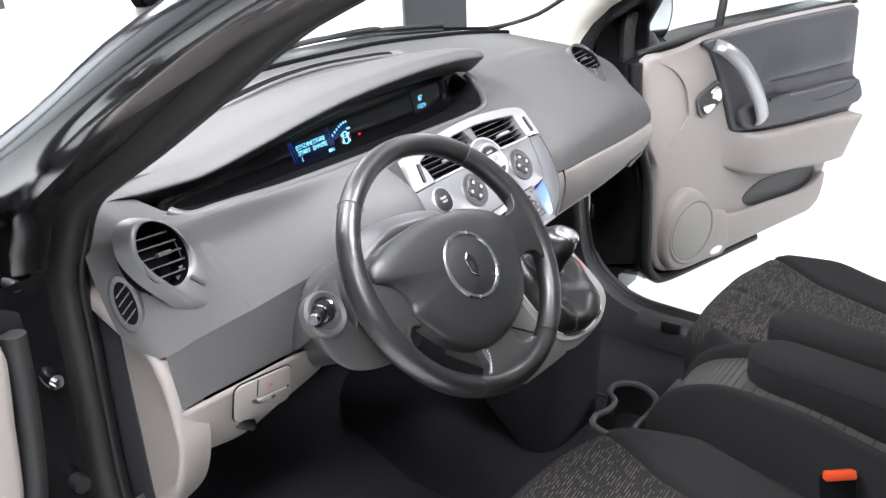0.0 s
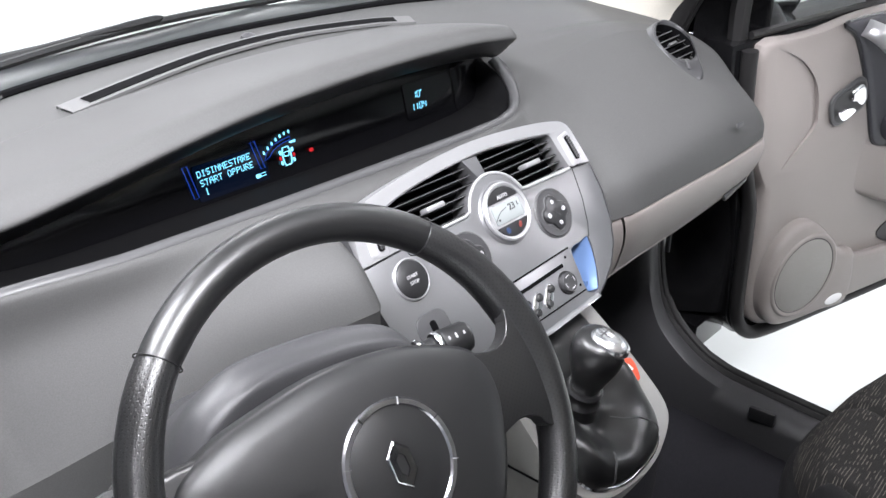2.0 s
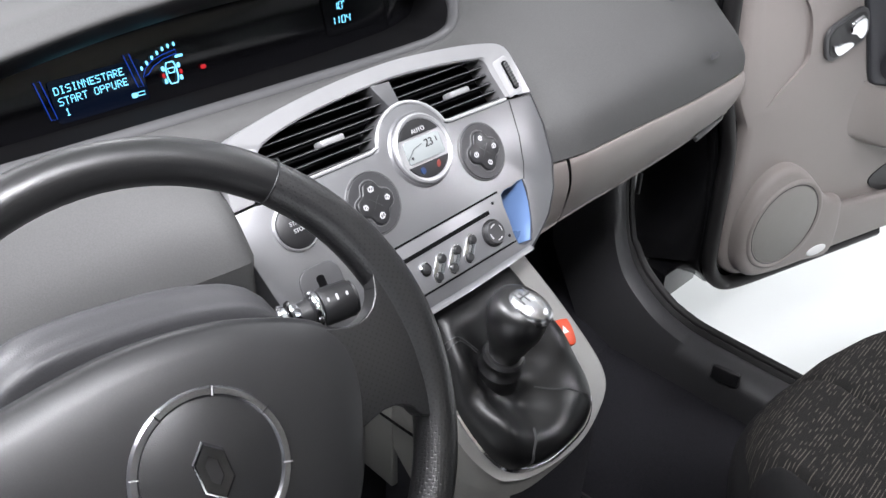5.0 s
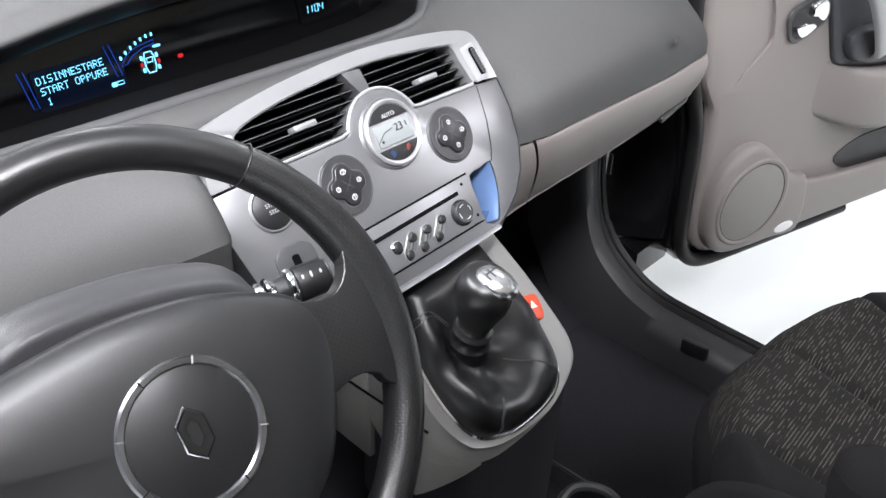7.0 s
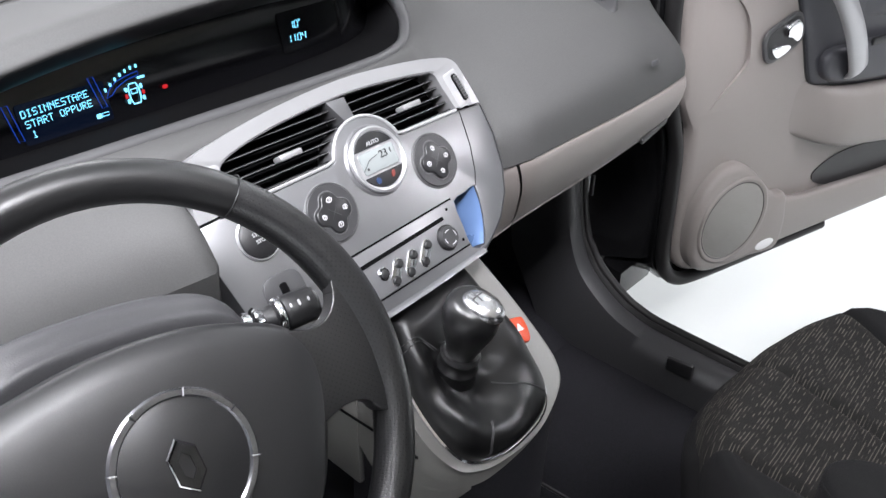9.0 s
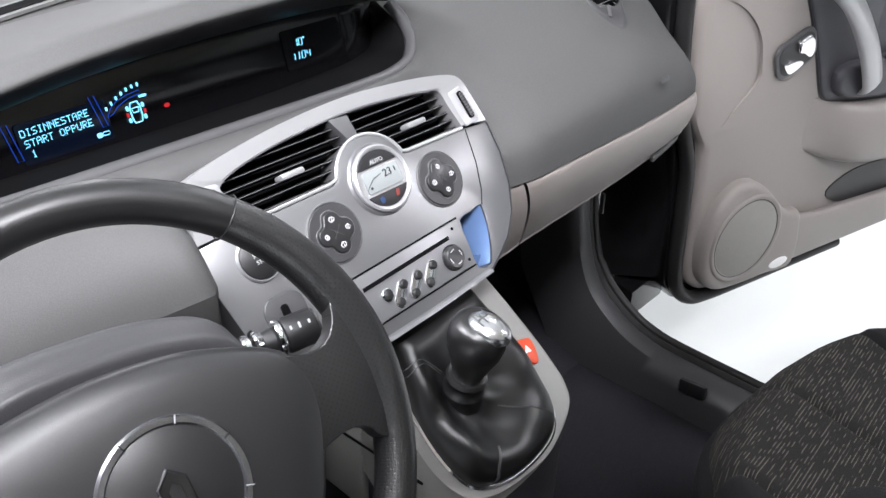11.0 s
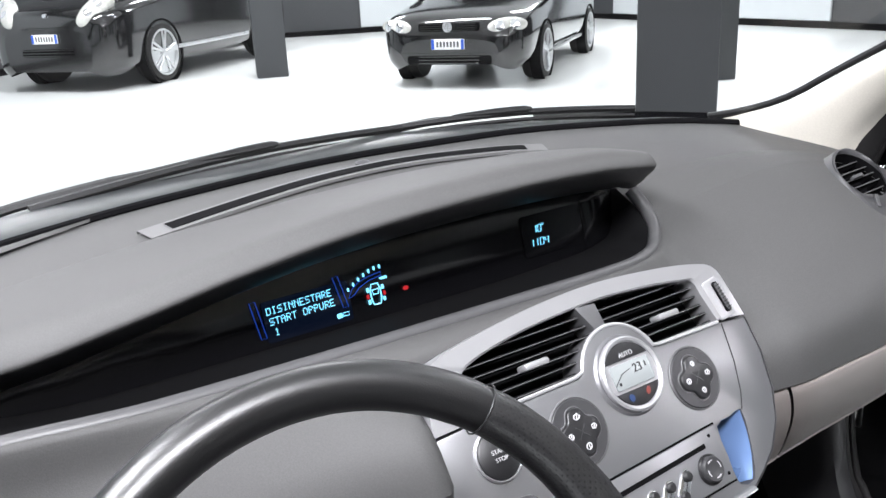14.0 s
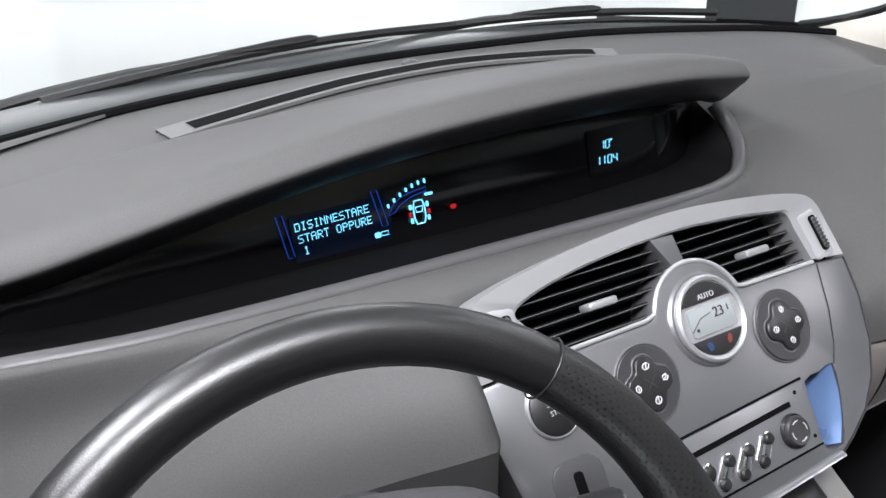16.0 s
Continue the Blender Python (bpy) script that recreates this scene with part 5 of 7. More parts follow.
for f, x in ((1.0, -0.645), (1.0, -0.685), (0.985, -0.692), (0.95, -0.6955), (0.89, -0.696), (0.86, -0.692), (0.82, -0.68), (0.78, -0.676), (0.4, -0.676), (0.02, -0.676)):
    rows.append([V(x, mid.y + (p.y - mid.y) * (0.45 + 0.55 * f if f < 1 else 1), mid.z + (p.z - mid.z) * f) if f > 0.7 else V(x, mid.y + (p.y - mid.y) * f, mid.z + (p.z - mid.z) * f) for p in cap_line])
part("end_cap", surf(rows, closed_v=True, caps=True), BEIGE, low, "beige dash end cap with raised border", 50)

glove = thing("glovebox", "beige-grey glovebox lid under the passenger airbag cover", "glovebox", (0.45, 0.0, 0.87))
GT = [(0.19, -0.006, 0.928), (0.25, -0.028, 0.934), (0.45, -0.027, 0.930), (0.64, -0.013, 0.925), (0.668, 0.0, 0.923), (0.69, 0.05, 0.92)]
GB = [(0.15, 0.022, 0.8), (0.19, 0.02, 0.806), (0.25, 0.02, 0.81), (0.32, 0.022, 0.81), (0.45, 0.017, 0.818), (0.56, 0.008, 0.835), (0.64, 0.0, 0.856), (0.668, 0.012, 0.868), (0.69, 0.06, 0.875)]


LEAN = [(0.15, 0.045), (0.24, 0.045), (0.36, 0.02), (0.5, 0.0), (0.689, 0.0)]


def lid(x0, x1, name, label=""):
    rows = []
    n = max(3, int((x1 - x0) / 0.015))
    for k in range(n + 1):
        x = x0 + (x1 - x0) * k / n
        a, b = table(x, GT), table(x, GB)
        p, q = V(x, *a), V(x + table(x, LEAN)[0], *b)
        rows.append(smoothed([p + V(0, 0.012, -0.0015), p + V(0, 0.001, -0.003), p.lerp(q, 0.35) + V(0, -0.008, 0), p.lerp(q, 0.75) + V(0, -0.005, 0), q + V(0, 0.0, 0.004), q + V(0, 0.012, -0.003), q + V(0, 0.12, -0.004)], 4))
    part(name, surf(rows), BEIGE, glove, label, 60)


lid(0.155, 0.216, "lid_side")
lid(0.2195, 0.689, "lid", "beige-grey glovebox lid")

part("handle", slab(rrect(0, 0, 0.07, 0.012, 0.005), 0.006, frm((0.6, 0.004, 0.843), (1, -0.03, 0.26), (0, -0.3, 1)), 0.002, lift=0.004), LOWER_DARK, glove, "dark latch under the lid")
part("airbag_mark", slab(rrect(0, 0, 0.02, 0.008, 0.002), 0.001, frm((0.506, -0.0285, 0.99), (1, 0, 0), (0, 0.25, 1)), 0.0004, lift=0.0025), DASH_LOW, dash)

# ---- body shell round the cabin ----
BOWL_GREY = mat("bowl_rim_grey", (0.06, 0.06, 0.062), 0.35)
DO_R = [(0.21, 1.0), (0.2, 0.9), (0.195, 0.75), (0.185, 0.6), (0.156, 0.495), (0.103, 0.438), (0.026, 0.402), (-0.1, 0.393), (-0.6, 0.393), (-1.3, 0.393)]
DO_L = [(0.222, 1.0), (0.228, 0.9), (0.238, 0.75), (0.24, 0.6), (0.2, 0.49), (0.14, 0.43), (0.04, 0.402), (-0.1, 0.393), (-0.6, 0.393), (-1.3, 0.393)]
DO_TOP = [(-1.3, 1.56), (-0.9, 1.55), (-0.6, 1.515), (-0.326, 1.41), (-0.224, 1.355), (-0.133, 1.297), (-0.024, 1.23), (0.085, 1.167), (0.146, 1.126), (0.185, 1.07)]


def door_opening(s, lower):
    top = DO_TOP if s < 0 else [p for p in DO_TOP if p[0] < -0.1] + [(-0.015, 1.243), (0.092, 1.188), (0.155, 1.142), (0.19, 1.078)]
    line = [V(0, *p) for p in top + lower]
    return smoothed(line, 4)


def offset_rows(line, s, spec):
    """Rows along the opening: each (x, out) sets the width position and the distance outward from the opening's edge."""
    out = []
    for i, p in enumerate(line):
        d = (line[min(i + 1, len(line) - 1)] - line[max(i - 1, 0)]).normalized()
        n = V(0, -d.z, d.y)
        if n.y + n.z * 0.2 < 0 and p.z > 0.5:
            n = -n
        if p.z < 0.5:
            n = V(0, 0.4 if p.y > 0.05 else 0.0, -1).normalized() * 3.5
        out.append([V(s * x, p.y, p.z) + n * o for x, o in spec])
    return out


body = thing("car", "gloss black family car standing with both front doors open", "car", (0, -0.3, 0.1))
for s, lower in ((-1, DO_L), (1, DO_R)):
    line = door_opening(s, lower)
    part("door_seal", surf(offset_rows(line, s, ((0.675, 0.045), (0.685, 0.012), (0.695, 0.0), (0.704, -0.003), (0.7065, -0.0025), (0.709, 0.003), (0.7115, -0.0025), (0.714, -0.0035), (0.722, -0.004), (0.735, 0.004), (0.742, 0.02), (0.742, 0.03)))), RUBBER, body, "thick black rubber door seal", 70)
    upper = [p for p in line if p.z > 1.0]
    rest = line[len(upper) - 1:]
    part("door_jamb", surf(offset_rows(upper, s, ((0.738, 0.02), (0.75, 0.026), (0.785, 0.03), (0.797, 0.04), (0.80, 0.055)))), JAMB, body, "satin black door jamb", 50)
    part("door_jamb", surf(offset_rows(rest, s, ((0.738, 0.02), (0.76, 0.024), (0.80, 0.024), (0.835, 0.03), (0.855, 0.036), (0.862, 0.05), (0.858, 0.1)))), JAMB, body, "", 50)
    # outer A pillar beside the windscreen
    rows = []
    for t in range(15):
        k = t / 14
        gy, gz = table(k, [(0, 0.26, 1.09), (0.15, 0.165, 1.14), (0.4, -0.055, 1.272), (0.58, -0.215, 1.352), (0.68, -0.3, 1.392), (1, -0.6, 1.51)])
        oy, oz = table(k, [(0, 0.37, 1.145), (0.15, 0.25, 1.2), (0.4, 0.038, 1.302), (0.58, -0.11, 1.38), (0.68, -0.188, 1.415), (1, -0.46, 1.535)])
        if s > 0:
            oz -= 0.02
        rows.append(smoothed([V(s * 0.80, gy, gz), V(s * 0.813, gy * 0.75 + oy * 0.25, gz * 0.75 + oz * 0.25), V(s * 0.815, gy * 0.45 + oy * 0.55, gz * 0.45 + oz * 0.55 + 0.004), V(s * 0.797, oy, oz), V(s * 0.76, oy + 0.01, oz - 0.01), V(s * 0.70, oy, oz - 0.02)], 3))
    part("a_pillar", surf(rows), PAINT, body, "gloss black windscreen pillar", 60)
    hy = 0.0 if s > 0 else 0.11
    part("hinge_pillar", surf([[V(s * 0.73, 0.2 + hy, z), V(s * 0.79, 0.212 + hy, z), V(s * 0.85, 0.226 + hy, z)] for z in (0.3, 0.5, 0.7, 0.9, 1.04)]), JAMB, body, "satin black hinge pillar")
    if s > 0:
        part("sill_end", slab([(0.11, 0.368), (0.23, 0.318), (0.23, 0.45), (0.11, 0.43)], 0.13, frm((0.9, 0, 0), (0, 1, 0), (0, 0, 1)), 0.008), JAMB, body, "black end of the sill below the hinge")
    # front wing and cowl side below the pillar
    rows = [[V(s * 0.835, 0.222, z), V(s * 0.885, 0.228, z), V(s * 0.905, 0.27, z), V(s * 0.905, 0.6, z), V(s * 0.88, 1.2, z - 0.06)] for k, z in enumerate((0.35, 0.55, 0.75, 0.95, 1.06))]
    part("wing", surf([smoothed(r, 3) for r in rows]), PAINT, body, "gloss black front wing", 60)
    # inner pillar trim between windscreen and seal
    rows = []
    for t in range(17):
        k = t / 16
        y, z = table(k, [(0, 0.45, 1.10), (0.2, 0.30, 1.15), (0.33, 0.2, 1.205), (0.6, -0.02, 1.325), (0.8, -0.22, 1.43), (1, -0.45, 1.53)])
        y2, z2 = table(k, [(0, 0.2, 1.02), (0.2, 0.175, 1.085), (0.33, 0.1, 1.16), (0.6, -0.1, 1.275), (0.8, -0.27, 1.383), (1, -0.5, 1.49)])
        hid = 0.035 if s < 0 else 0.0
        if s > 0:
            z2 += 0.02 * math.exp(-((k - 0.3) / 0.18) ** 2)
        rows.append(smoothed([V(s * (0.665 + hid - 0.1 * k), y, z), V(s * (0.655 + hid - 0.09 * k), y * 0.7 + y2 * 0.3, z * 0.7 + z2 * 0.3), V(s * (0.665 + hid - 0.05 * k), y * 0.3 + y2 * 0.7, z * 0.3 + z2 * 0.7), V(s * 0.695, y2 + 0.015, z2 + 0.008)], 4))
    part("pillar_trim", surf(rows), PILLAR_TRIM, body, "cream plastic pillar trim", 60)
    # black band between glass and trim
    band = [V(s * (0.672 - 0.1 * k), y, z) for k, y, z in ((0, 0.475, 1.103), (0.1, 0.40, 1.122), (0.2, 0.31, 1.155), (0.33, 0.21, 1.212), (0.6, -0.01, 1.333), (0.8, -0.21, 1.438), (1, -0.44, 1.54))]
    part("glass_edge", tube(smoothed(band, 3), 0.0055, 8), BLACK, body)
    # dark kick panel and sill trim inside
    rows = []
    for p in smoothed([V(0, *q) for q in (lower if s > 0 else [q for q in lower if q[1] < 0.62])], 4):
        up = V(0, -0.5, 1) if p.z > 0.5 else V(0, -0.1, 1)
        inw = 0.06 if p.z > 0.5 else 0.02
        rows.append([V(s * 0.70, p.y, p.z + 0.0), V(s * 0.68, p.y - 0.012, p.z + 0.01), V(s * 0.645, p.y - 0.012, p.z + 0.008), V(s * 0.63, p.y + 0.01, p.z - 0.02), V(s * 0.612, p.y + 0.09 if p.z > 0.6 else p.y, p.z - 0.1 if p.z > 0.6 else 0.325)])
    part("sill_trim", surf(rows), LOWER_DARK, body, "dark plastic sill trim", 60)
part("striker", tube([V(-0.765, 0.265, 0.86), V(-0.765, 0.238, 0.862)], 0.011, 16), CHROME, body, "bare metal bolt on the jamb")
part("striker", tube([V(-0.765, 0.238, 0.862), V(-0.765, 0.23, 0.8625)], 0.0065, 12), CHROME, body)
part("bolt", tube([V(-0.782, 0.27, 1.02), V(-0.782, 0.242, 1.02)], 0.008, 12), BUTTON, body)
part("bolt", tube([V(-0.763, 0.265, 0.675), V(-0.763, 0.242, 0.675)], 0.013, 12), BUTTON, body)
part("jamb_cover", surf([[V(0.737, 0.19, z), V(0.765, 0.172, z), V(0.79, 0.138, z), V(0.818, 0.098, z), V(0.83, 0.09, z), V(0.842, 0.104, z)] for z in (0.45, 0.7, 0.9, 1.04, 1.12)] + [[V(0.737, 0.1, 1.2), V(0.76, 0.092, 1.2), V(0.785, 0.075, 1.2), V(0.815, 0.053, 1.2), V(0.828, 0.047, 1.2), V(0.84, 0.064, 1.2)]]), JAMB, body, "satin black jamb beside the door hinge", 50)
part("latch_plate", box(0.004, 0.01, 0.045, pose(0.738, 0.185, 0.62), 0.002), SLAT_LIGHT, body, "worn metal plate on the jamb")
roof_rows = []
for y, z in ((-0.45, 1.545), (-0.7, 1.585), (-1.2, 1.61), (-1.9, 1.6), (-2.5, 1.54)):
    roof_rows.append(smoothed([V(-0.66, y, z - 0.03), V(-0.5, y, z + 0.015), V(0, y, z + 0.035), V(0.5, y, z + 0.015), V(0.66, y, z - 0.03)], 4))
part("roof", surf(roof_rows), PAINT, body, "gloss black roof", 60, thick=0.03)
part("headliner", surf([[p - V(0, 0, 0.04) for p in r] for r in roof_rows]), PILLAR_TRIM, body, "pale headliner", 60)
part("firewall", box(1.4, 0.04, 0.75, pose(0, 0.52, 0.7), 0.01), CARPET, body, "dark carpeted bulkhead")
part("cabin_floor", box(1.38, 1.95, 0.04, pose(0, -0.44, 0.315)), CARPET, body, "dark carpet floor")
part("tunnel_carpet", surf([smoothed([V(-0.16, y, 0.33), V(-0.13, y, 0.44), V(0.02, y, 0.48), V(0.17, y, 0.44), V(0.22, y, 0.335)], 4) for y in (0.5, 0.2, -0.1, -0.4, -0.8)]), CARPET, body, "", 60)
part("toe_board", surf([[V(x, 0.5, 0.62), V(x, 0.3, 0.4), V(x, 0.12, 0.337)] for x in (-0.66, -0.2, 0.2, 0.66)]), CARPET, body)
part("underdash", box(1.3, 0.36, 0.02, pose(0, 0.32, 0.77)), BLACK_MATT, body, "black underside of the dash")
for sx in (-1, 1):
    part("kick_panel", box(0.03, 0.34, 0.6, pose(sx * 0.665, 0.37, 0.64), 0.008), CARPET, body, "dark carpeted kick panel")
part("floor_clip", box(0.012, 0.05, 0.03, pose(0.628, -0.11, 0.40, 0, 0, 8), 0.005), BLACK, body, "small black clip on the sill")
part("mat_edge", tube(smoothed([V(0.2, -0.02, 0.44), V(0.22, -0.2, 0.43), V(0.26, -0.4, 0.42)], 6), 0.003, 6), LOWER_DARK, body)
# strip in dash colour added along the driver's end of the windscreen base
rows = []
for j in range(13):
    x = -0.71 + 0.03 * j
    y0, z0 = table(x, WS)
    w = 0.02 * min(1.0, (12 - j) / 4)
    rows.append([V(x, y0 - 0.004, z0 + 0.004), V(x, y0 - 0.006 - w * 0.5, z0 + 0.0065), V(x, y0 - 0.006 - w, z0 + 0.003)])
part("added_screen_strip", surf(rows), DASH, body, "grey strip added along the windscreen base", 60)
# windscreen
rows = []
for k in range(9):
    t = k / 8
    row = []
    for j in range(17):
        x = -0.68 + 0.085 * j
        y0, z0 = table(x, WS)
        xx = x * (1 - 0.14 * t)
        yt = -0.45 + 0.05 * (1 - (x / 0.68) ** 2)
        zt = 1.545 + 0.02 * (1 - (x / 0.68) ** 2)
        row.append(V(xx, y0 + 0.03 + (yt - y0 - 0.03) * t, z0 - 0.005 + (zt - z0 + 0.005) * t + 0.03 * math.sin(math.pi * t)))
    rows.append(row)
ws = part("windscreen", surf(rows), GLASS, body, "clear windscreen", 80)
ws.visible_shadow = False
SCUTTLE = mat("scuttle_grey_black", (0.035, 0.037, 0.038), 0.35, grain=0.3, spec=0.5)
part("glass_seal", tube([V(x, *table(x, WS)) + V(0, 0.004, 0.003) for x in [-0.7 + 0.035 * k for k in range(41)]], 0.006, 8), BLACK_MATT, body, "black seal along the windscreen base")
# scuttle outside the glass and the wipers that lie on it
rows = []
for j in range(25):
    x = -0.74 + 0.0617 * j
    y0, z0 = table(max(-0.72, min(0.72, x)), WS)
    rows.append(smoothed([V(x, y0 + 0.004, z0 - 0.002), V(x, y0 + 0.02, z0 + 0.007), V(x, y0 + 0.06, z0 + 0.011 - 0.02 * max(0, x - 0.1)), V(x, y0 + 0.12, z0 + 0.004 - 0.03 * max(0, x - 0.1)), V(x, y0 + 0.22, z0 - 0.045), V(x, y0 + 0.3, z0 - 0.09)], 3))
part("scuttle", surf(rows), SCUTTLE, body, "black scuttle panel below the windscreen", 60)
rows = []
for j in range(25):
    x = -0.8 + 0.0667 * j
    y0, z0 = table(max(-0.72, min(0.72, x)), WS)
    rows.append(smoothed([V(x, y0 + 0.24, z0 - 0.1), V(x, y0 + 0.5, z0 - 0.2), V(x, y0 + 0.8, z0 - 0.36), V(x, y0 + 0.95, z0 - 0.6), V(x, y0 + 0.97, z0 - 0.85)], 3))
part("bonnet", surf(rows), PAINT, body, "short sloping gloss black bonnet", 60)


# rear half of the shell and the wheels it stands on
for s in (-1, 1):
    rows = [[V(s * x, y, z) for x, z in ((0.8, 0.28), (0.87, 0.45), (0.885, 0.7), (0.86, 0.95), (0.82, 1.03))] for y in (-1.3, -1.7, -2.2, -2.6)] + [[V(s * x, -2.85, z) for x, z in ((0.7, 0.34), (0.76, 0.45), (0.77, 0.7), (0.74, 0.95), (0.7, 1.03))]]
    part("rear_side", surf([smoothed(r, 3) for r in rows]), PAINT, body, "gloss black rear flank", 60, thick=0.01)
    part("door_pillar", tube([V(s * 0.81, -1.3, 0.4), V(s * 0.82, -1.3, 1.0), V(s * 0.68, -1.32, 1.56)], 0.035, 8), JAMB, body, "black centre pillar")
    part("rear_pillar", tube([V(s * 0.78, -2.6, 1.0), V(s * 0.66, -2.45, 1.52)], 0.05, 8), PAINT, body, "gloss black rear pillar")
    for y in (0.78, -1.95):
        wm = frm((s * 0.72, y, 0.31), (0, s, 0), (0, 0, 1))
        tyre = part("wheel", lathe([(0.19, -0.1), (0.29, -0.1), (0.31, -0.07), (0.31, 0.07), (0.29, 0.1), (0.21, 0.1), (0.2, 0.07), (0.02, 0.05)], wm, 36), RUBBER, body, "black road wheel")
        part("rim", lathe([(0.2, 0.06), (0.2, 0.1), (0.18, 0.1), (0.12, 0.07), (0.05, 0.085), (0.0, 0.09)], wm, 30), SILVER, tyre, "silver wheel rim")
part("tailgate", surf([smoothed([V(-0.74, -2.85, z), V(-0.4, -2.93, z), V(0.4, -2.93, z), V(0.74, -2.85, z)], 4) for z in (0.32, 0.5, 0.8, 1.03)]), PAINT, body, "gloss black tailgate", 60)
part("front_bumper", surf([smoothed([V(-0.88, 1.18, z), V(-0.6, 1.33, z), V(0, 1.4, z), V(0.6, 1.33, z), V(0.88, 1.18, z)], 4) for z in (0.25, 0.45, 0.7, 0.9)]), PAINT, body, "gloss black front bumper", 60)


WIPER_BLACK = mat("weathered_black", (0.009, 0.009, 0.0095), 0.5, grain=0.3, spec=0.25)


def wiper(pivot, elbow, a, b):
    w = thing("wiper", "black windscreen wiper with arm and blade", "wiper", pivot, group="wipers")
    pivot, elbow, a, b = (Vector(q) for q in (pivot, elbow, a, b))
    part("arm", tube(smoothed([pivot, elbow, a.lerp(b, 0.5) + V(0, 0, 0.018)], 6), [0.016] * 4 + [0.011] * 5 + [0.007] * 4, 8, flat=0.6), WIPER_BLACK, w, "black wiper arm")
    part("pivot", lathe([(0.022, -0.01), (0.022, 0.012), (0.016, 0.02), (0.0, 0.022)], Matrix.Translation(pivot), 16), WIPER_BLACK, w)
    bow = [a.lerp(b, t) + V(0, 0, 0.012 * math.sin(math.pi * t)) for t in [k / 12 for k in range(13)]]
    part("blade", tube(bow, 0.006, 6), WIPER_BLACK, w, "black blade carrier")
    part("rubber", tube([p - V(0, 0, 0.012) for p in bow], 0.0035, 5), RUBBER, w)
    mid = a.lerp(b, 0.5)
    ax = (b - a).normalized()
    part("clip", tube([mid + ax * q + V(0, 0, 0.016) for q in (-0.075, -0.06, -0.03, 0.0, 0.03, 0.05, 0.06)], [0.002, 0.004, 0.006, 0.0078, 0.008, 0.0075, 0.004], 10, flat=0.8), WIPER_BLACK, w)


wiper((-0.5, 0.66, 1.10), (-0.38, 0.655, 1.122), (-0.40, 0.6, 1.125), (0.16, 0.66, 1.134))
wiper((0.05, 0.72, 1.10), (0.18, 0.71, 1.122), (0.08, 0.69, 1.128), (0.55, 0.535, 1.126))

# ---- doors ----


def car_door(m, name_label):
    def P(u, v, n=0.0):
        return m @ V(u, v, n)
    line = [(-0.034, 1.036), (0.05, 1.042), (0.12, 1.046), (0.2457, 1.064), (0.5, 1.069), (0.88, 1.066), (0.925, 1.058), (0.947, 1.03), (0.958, 0.93), (0.968, 0.845), (1.005, 0.81), (1.009, 0.78), (1.003, 0.75), (0.984, 0.71), (0.94, 0.63), (0.902, 0.556), (0.878, 0.48), (0.859, 0.426), (0.833, 0.402), (0.7, 0.398), (0.579, 0.398), (0.4, 0.395), (0.2966, 0.392), (0.2, 0.39), (0.14, 0.392), (0.092, 0.407), (0.062, 0.44), (0.052, 0.5), (0.046, 0.62), (0.038, 0.73), (0.018, 0.77), (-0.006, 0.82), (-0.025, 0.93)]
    shell = [(u + (0.012 if u > 0.5 else 0.0), v - (0.022 if v < 0.6 else 0)) for u, v in line if u > 0.2] + [(0.1, 0.37), (0.05, 0.385), (0.015, 0.43), (0.004, 0.6), (-0.02, 0.74), (-0.055, 0.82), (-0.085, 0.93), (-0.09, 1.04)]
    d = part("door", slab(shell, 0.11, m, 0.008, 2, lift=-0.012), JAMB, body, name_label, 35)
    # thick rubber seal along the hinge side and the bottom
    seal = smoothed([P(u, v, 0.0) for u, v in ((-0.058, 1.03), (-0.05, 0.94), (-0.03, 0.83), (-0.006, 0.76), (0.012, 0.7), (0.02, 0.6), (0.027, 0.48), (0.04, 0.425), (0.075, 0.388), (0.13, 0.375), (0.3, 0.376), (0.55, 0.381))], 4)
    part("seal", tube(seal, 0.015, 10), RUBBER, d, "black rubber seal along the door edge")
    pts = smoothed([V(u, v, 0) for u, v in line], 3, True)
    cx, cy = 0.47, 0.73
    ring_rows = []
    for f, z in ((1.0, -0.012), (1.0, 0.002), (0.988, 0.009), (0.96, 0.012), (0.7, 0.014), (0.4, 0.014), (0.02, 0.014)):
        ring_rows.append([P(cx + (p.x - cx) * f, cy + (p.y - cy) * f, z) for p in pts])
    # shallow sunk field beside the hinge, deepest along its curved upper edge
    field = smooth2([(-0.027, 1.031), (0.0208, 1.02), (0.068, 0.9985), (0.1066, 0.967), (0.1325, 0.93), (0.147, 0.88), (0.1455, 0.85), (0.091, 0.8), (0.04, 0.748), (0.022, 0.79), (-0.004, 0.85), (-0.018, 0.94)], 3)
    sunk = bmesh.new()
    lower_ring = [sunk.verts.new(P(u, v, 0.0145 - 0.05 * ((u - 0.037) * 0.95 + (v - 0.7425) * 0.307))) for u, v in field]
    upper_ring = [sunk.verts.new(P(u, v, 0.05)) for u, v in field]
    sunk.faces.new(list(reversed(lower_ring)))
    sunk.faces.new(upper_ring)
    for k in range(len(field)):
        j = (k + 1) % len(field)
        sunk.faces.new((lower_ring[k], lower_ring[j], upper_ring[j], upper_ring[k]))
    bmesh.ops.recalc_face_normals(sunk, faces=sunk.faces)
    part("trim_panel", carved(surf(ring_rows, closed_v=True, caps=True), sunk), BEIGE, d, "beige-grey inner trim panel", 40)
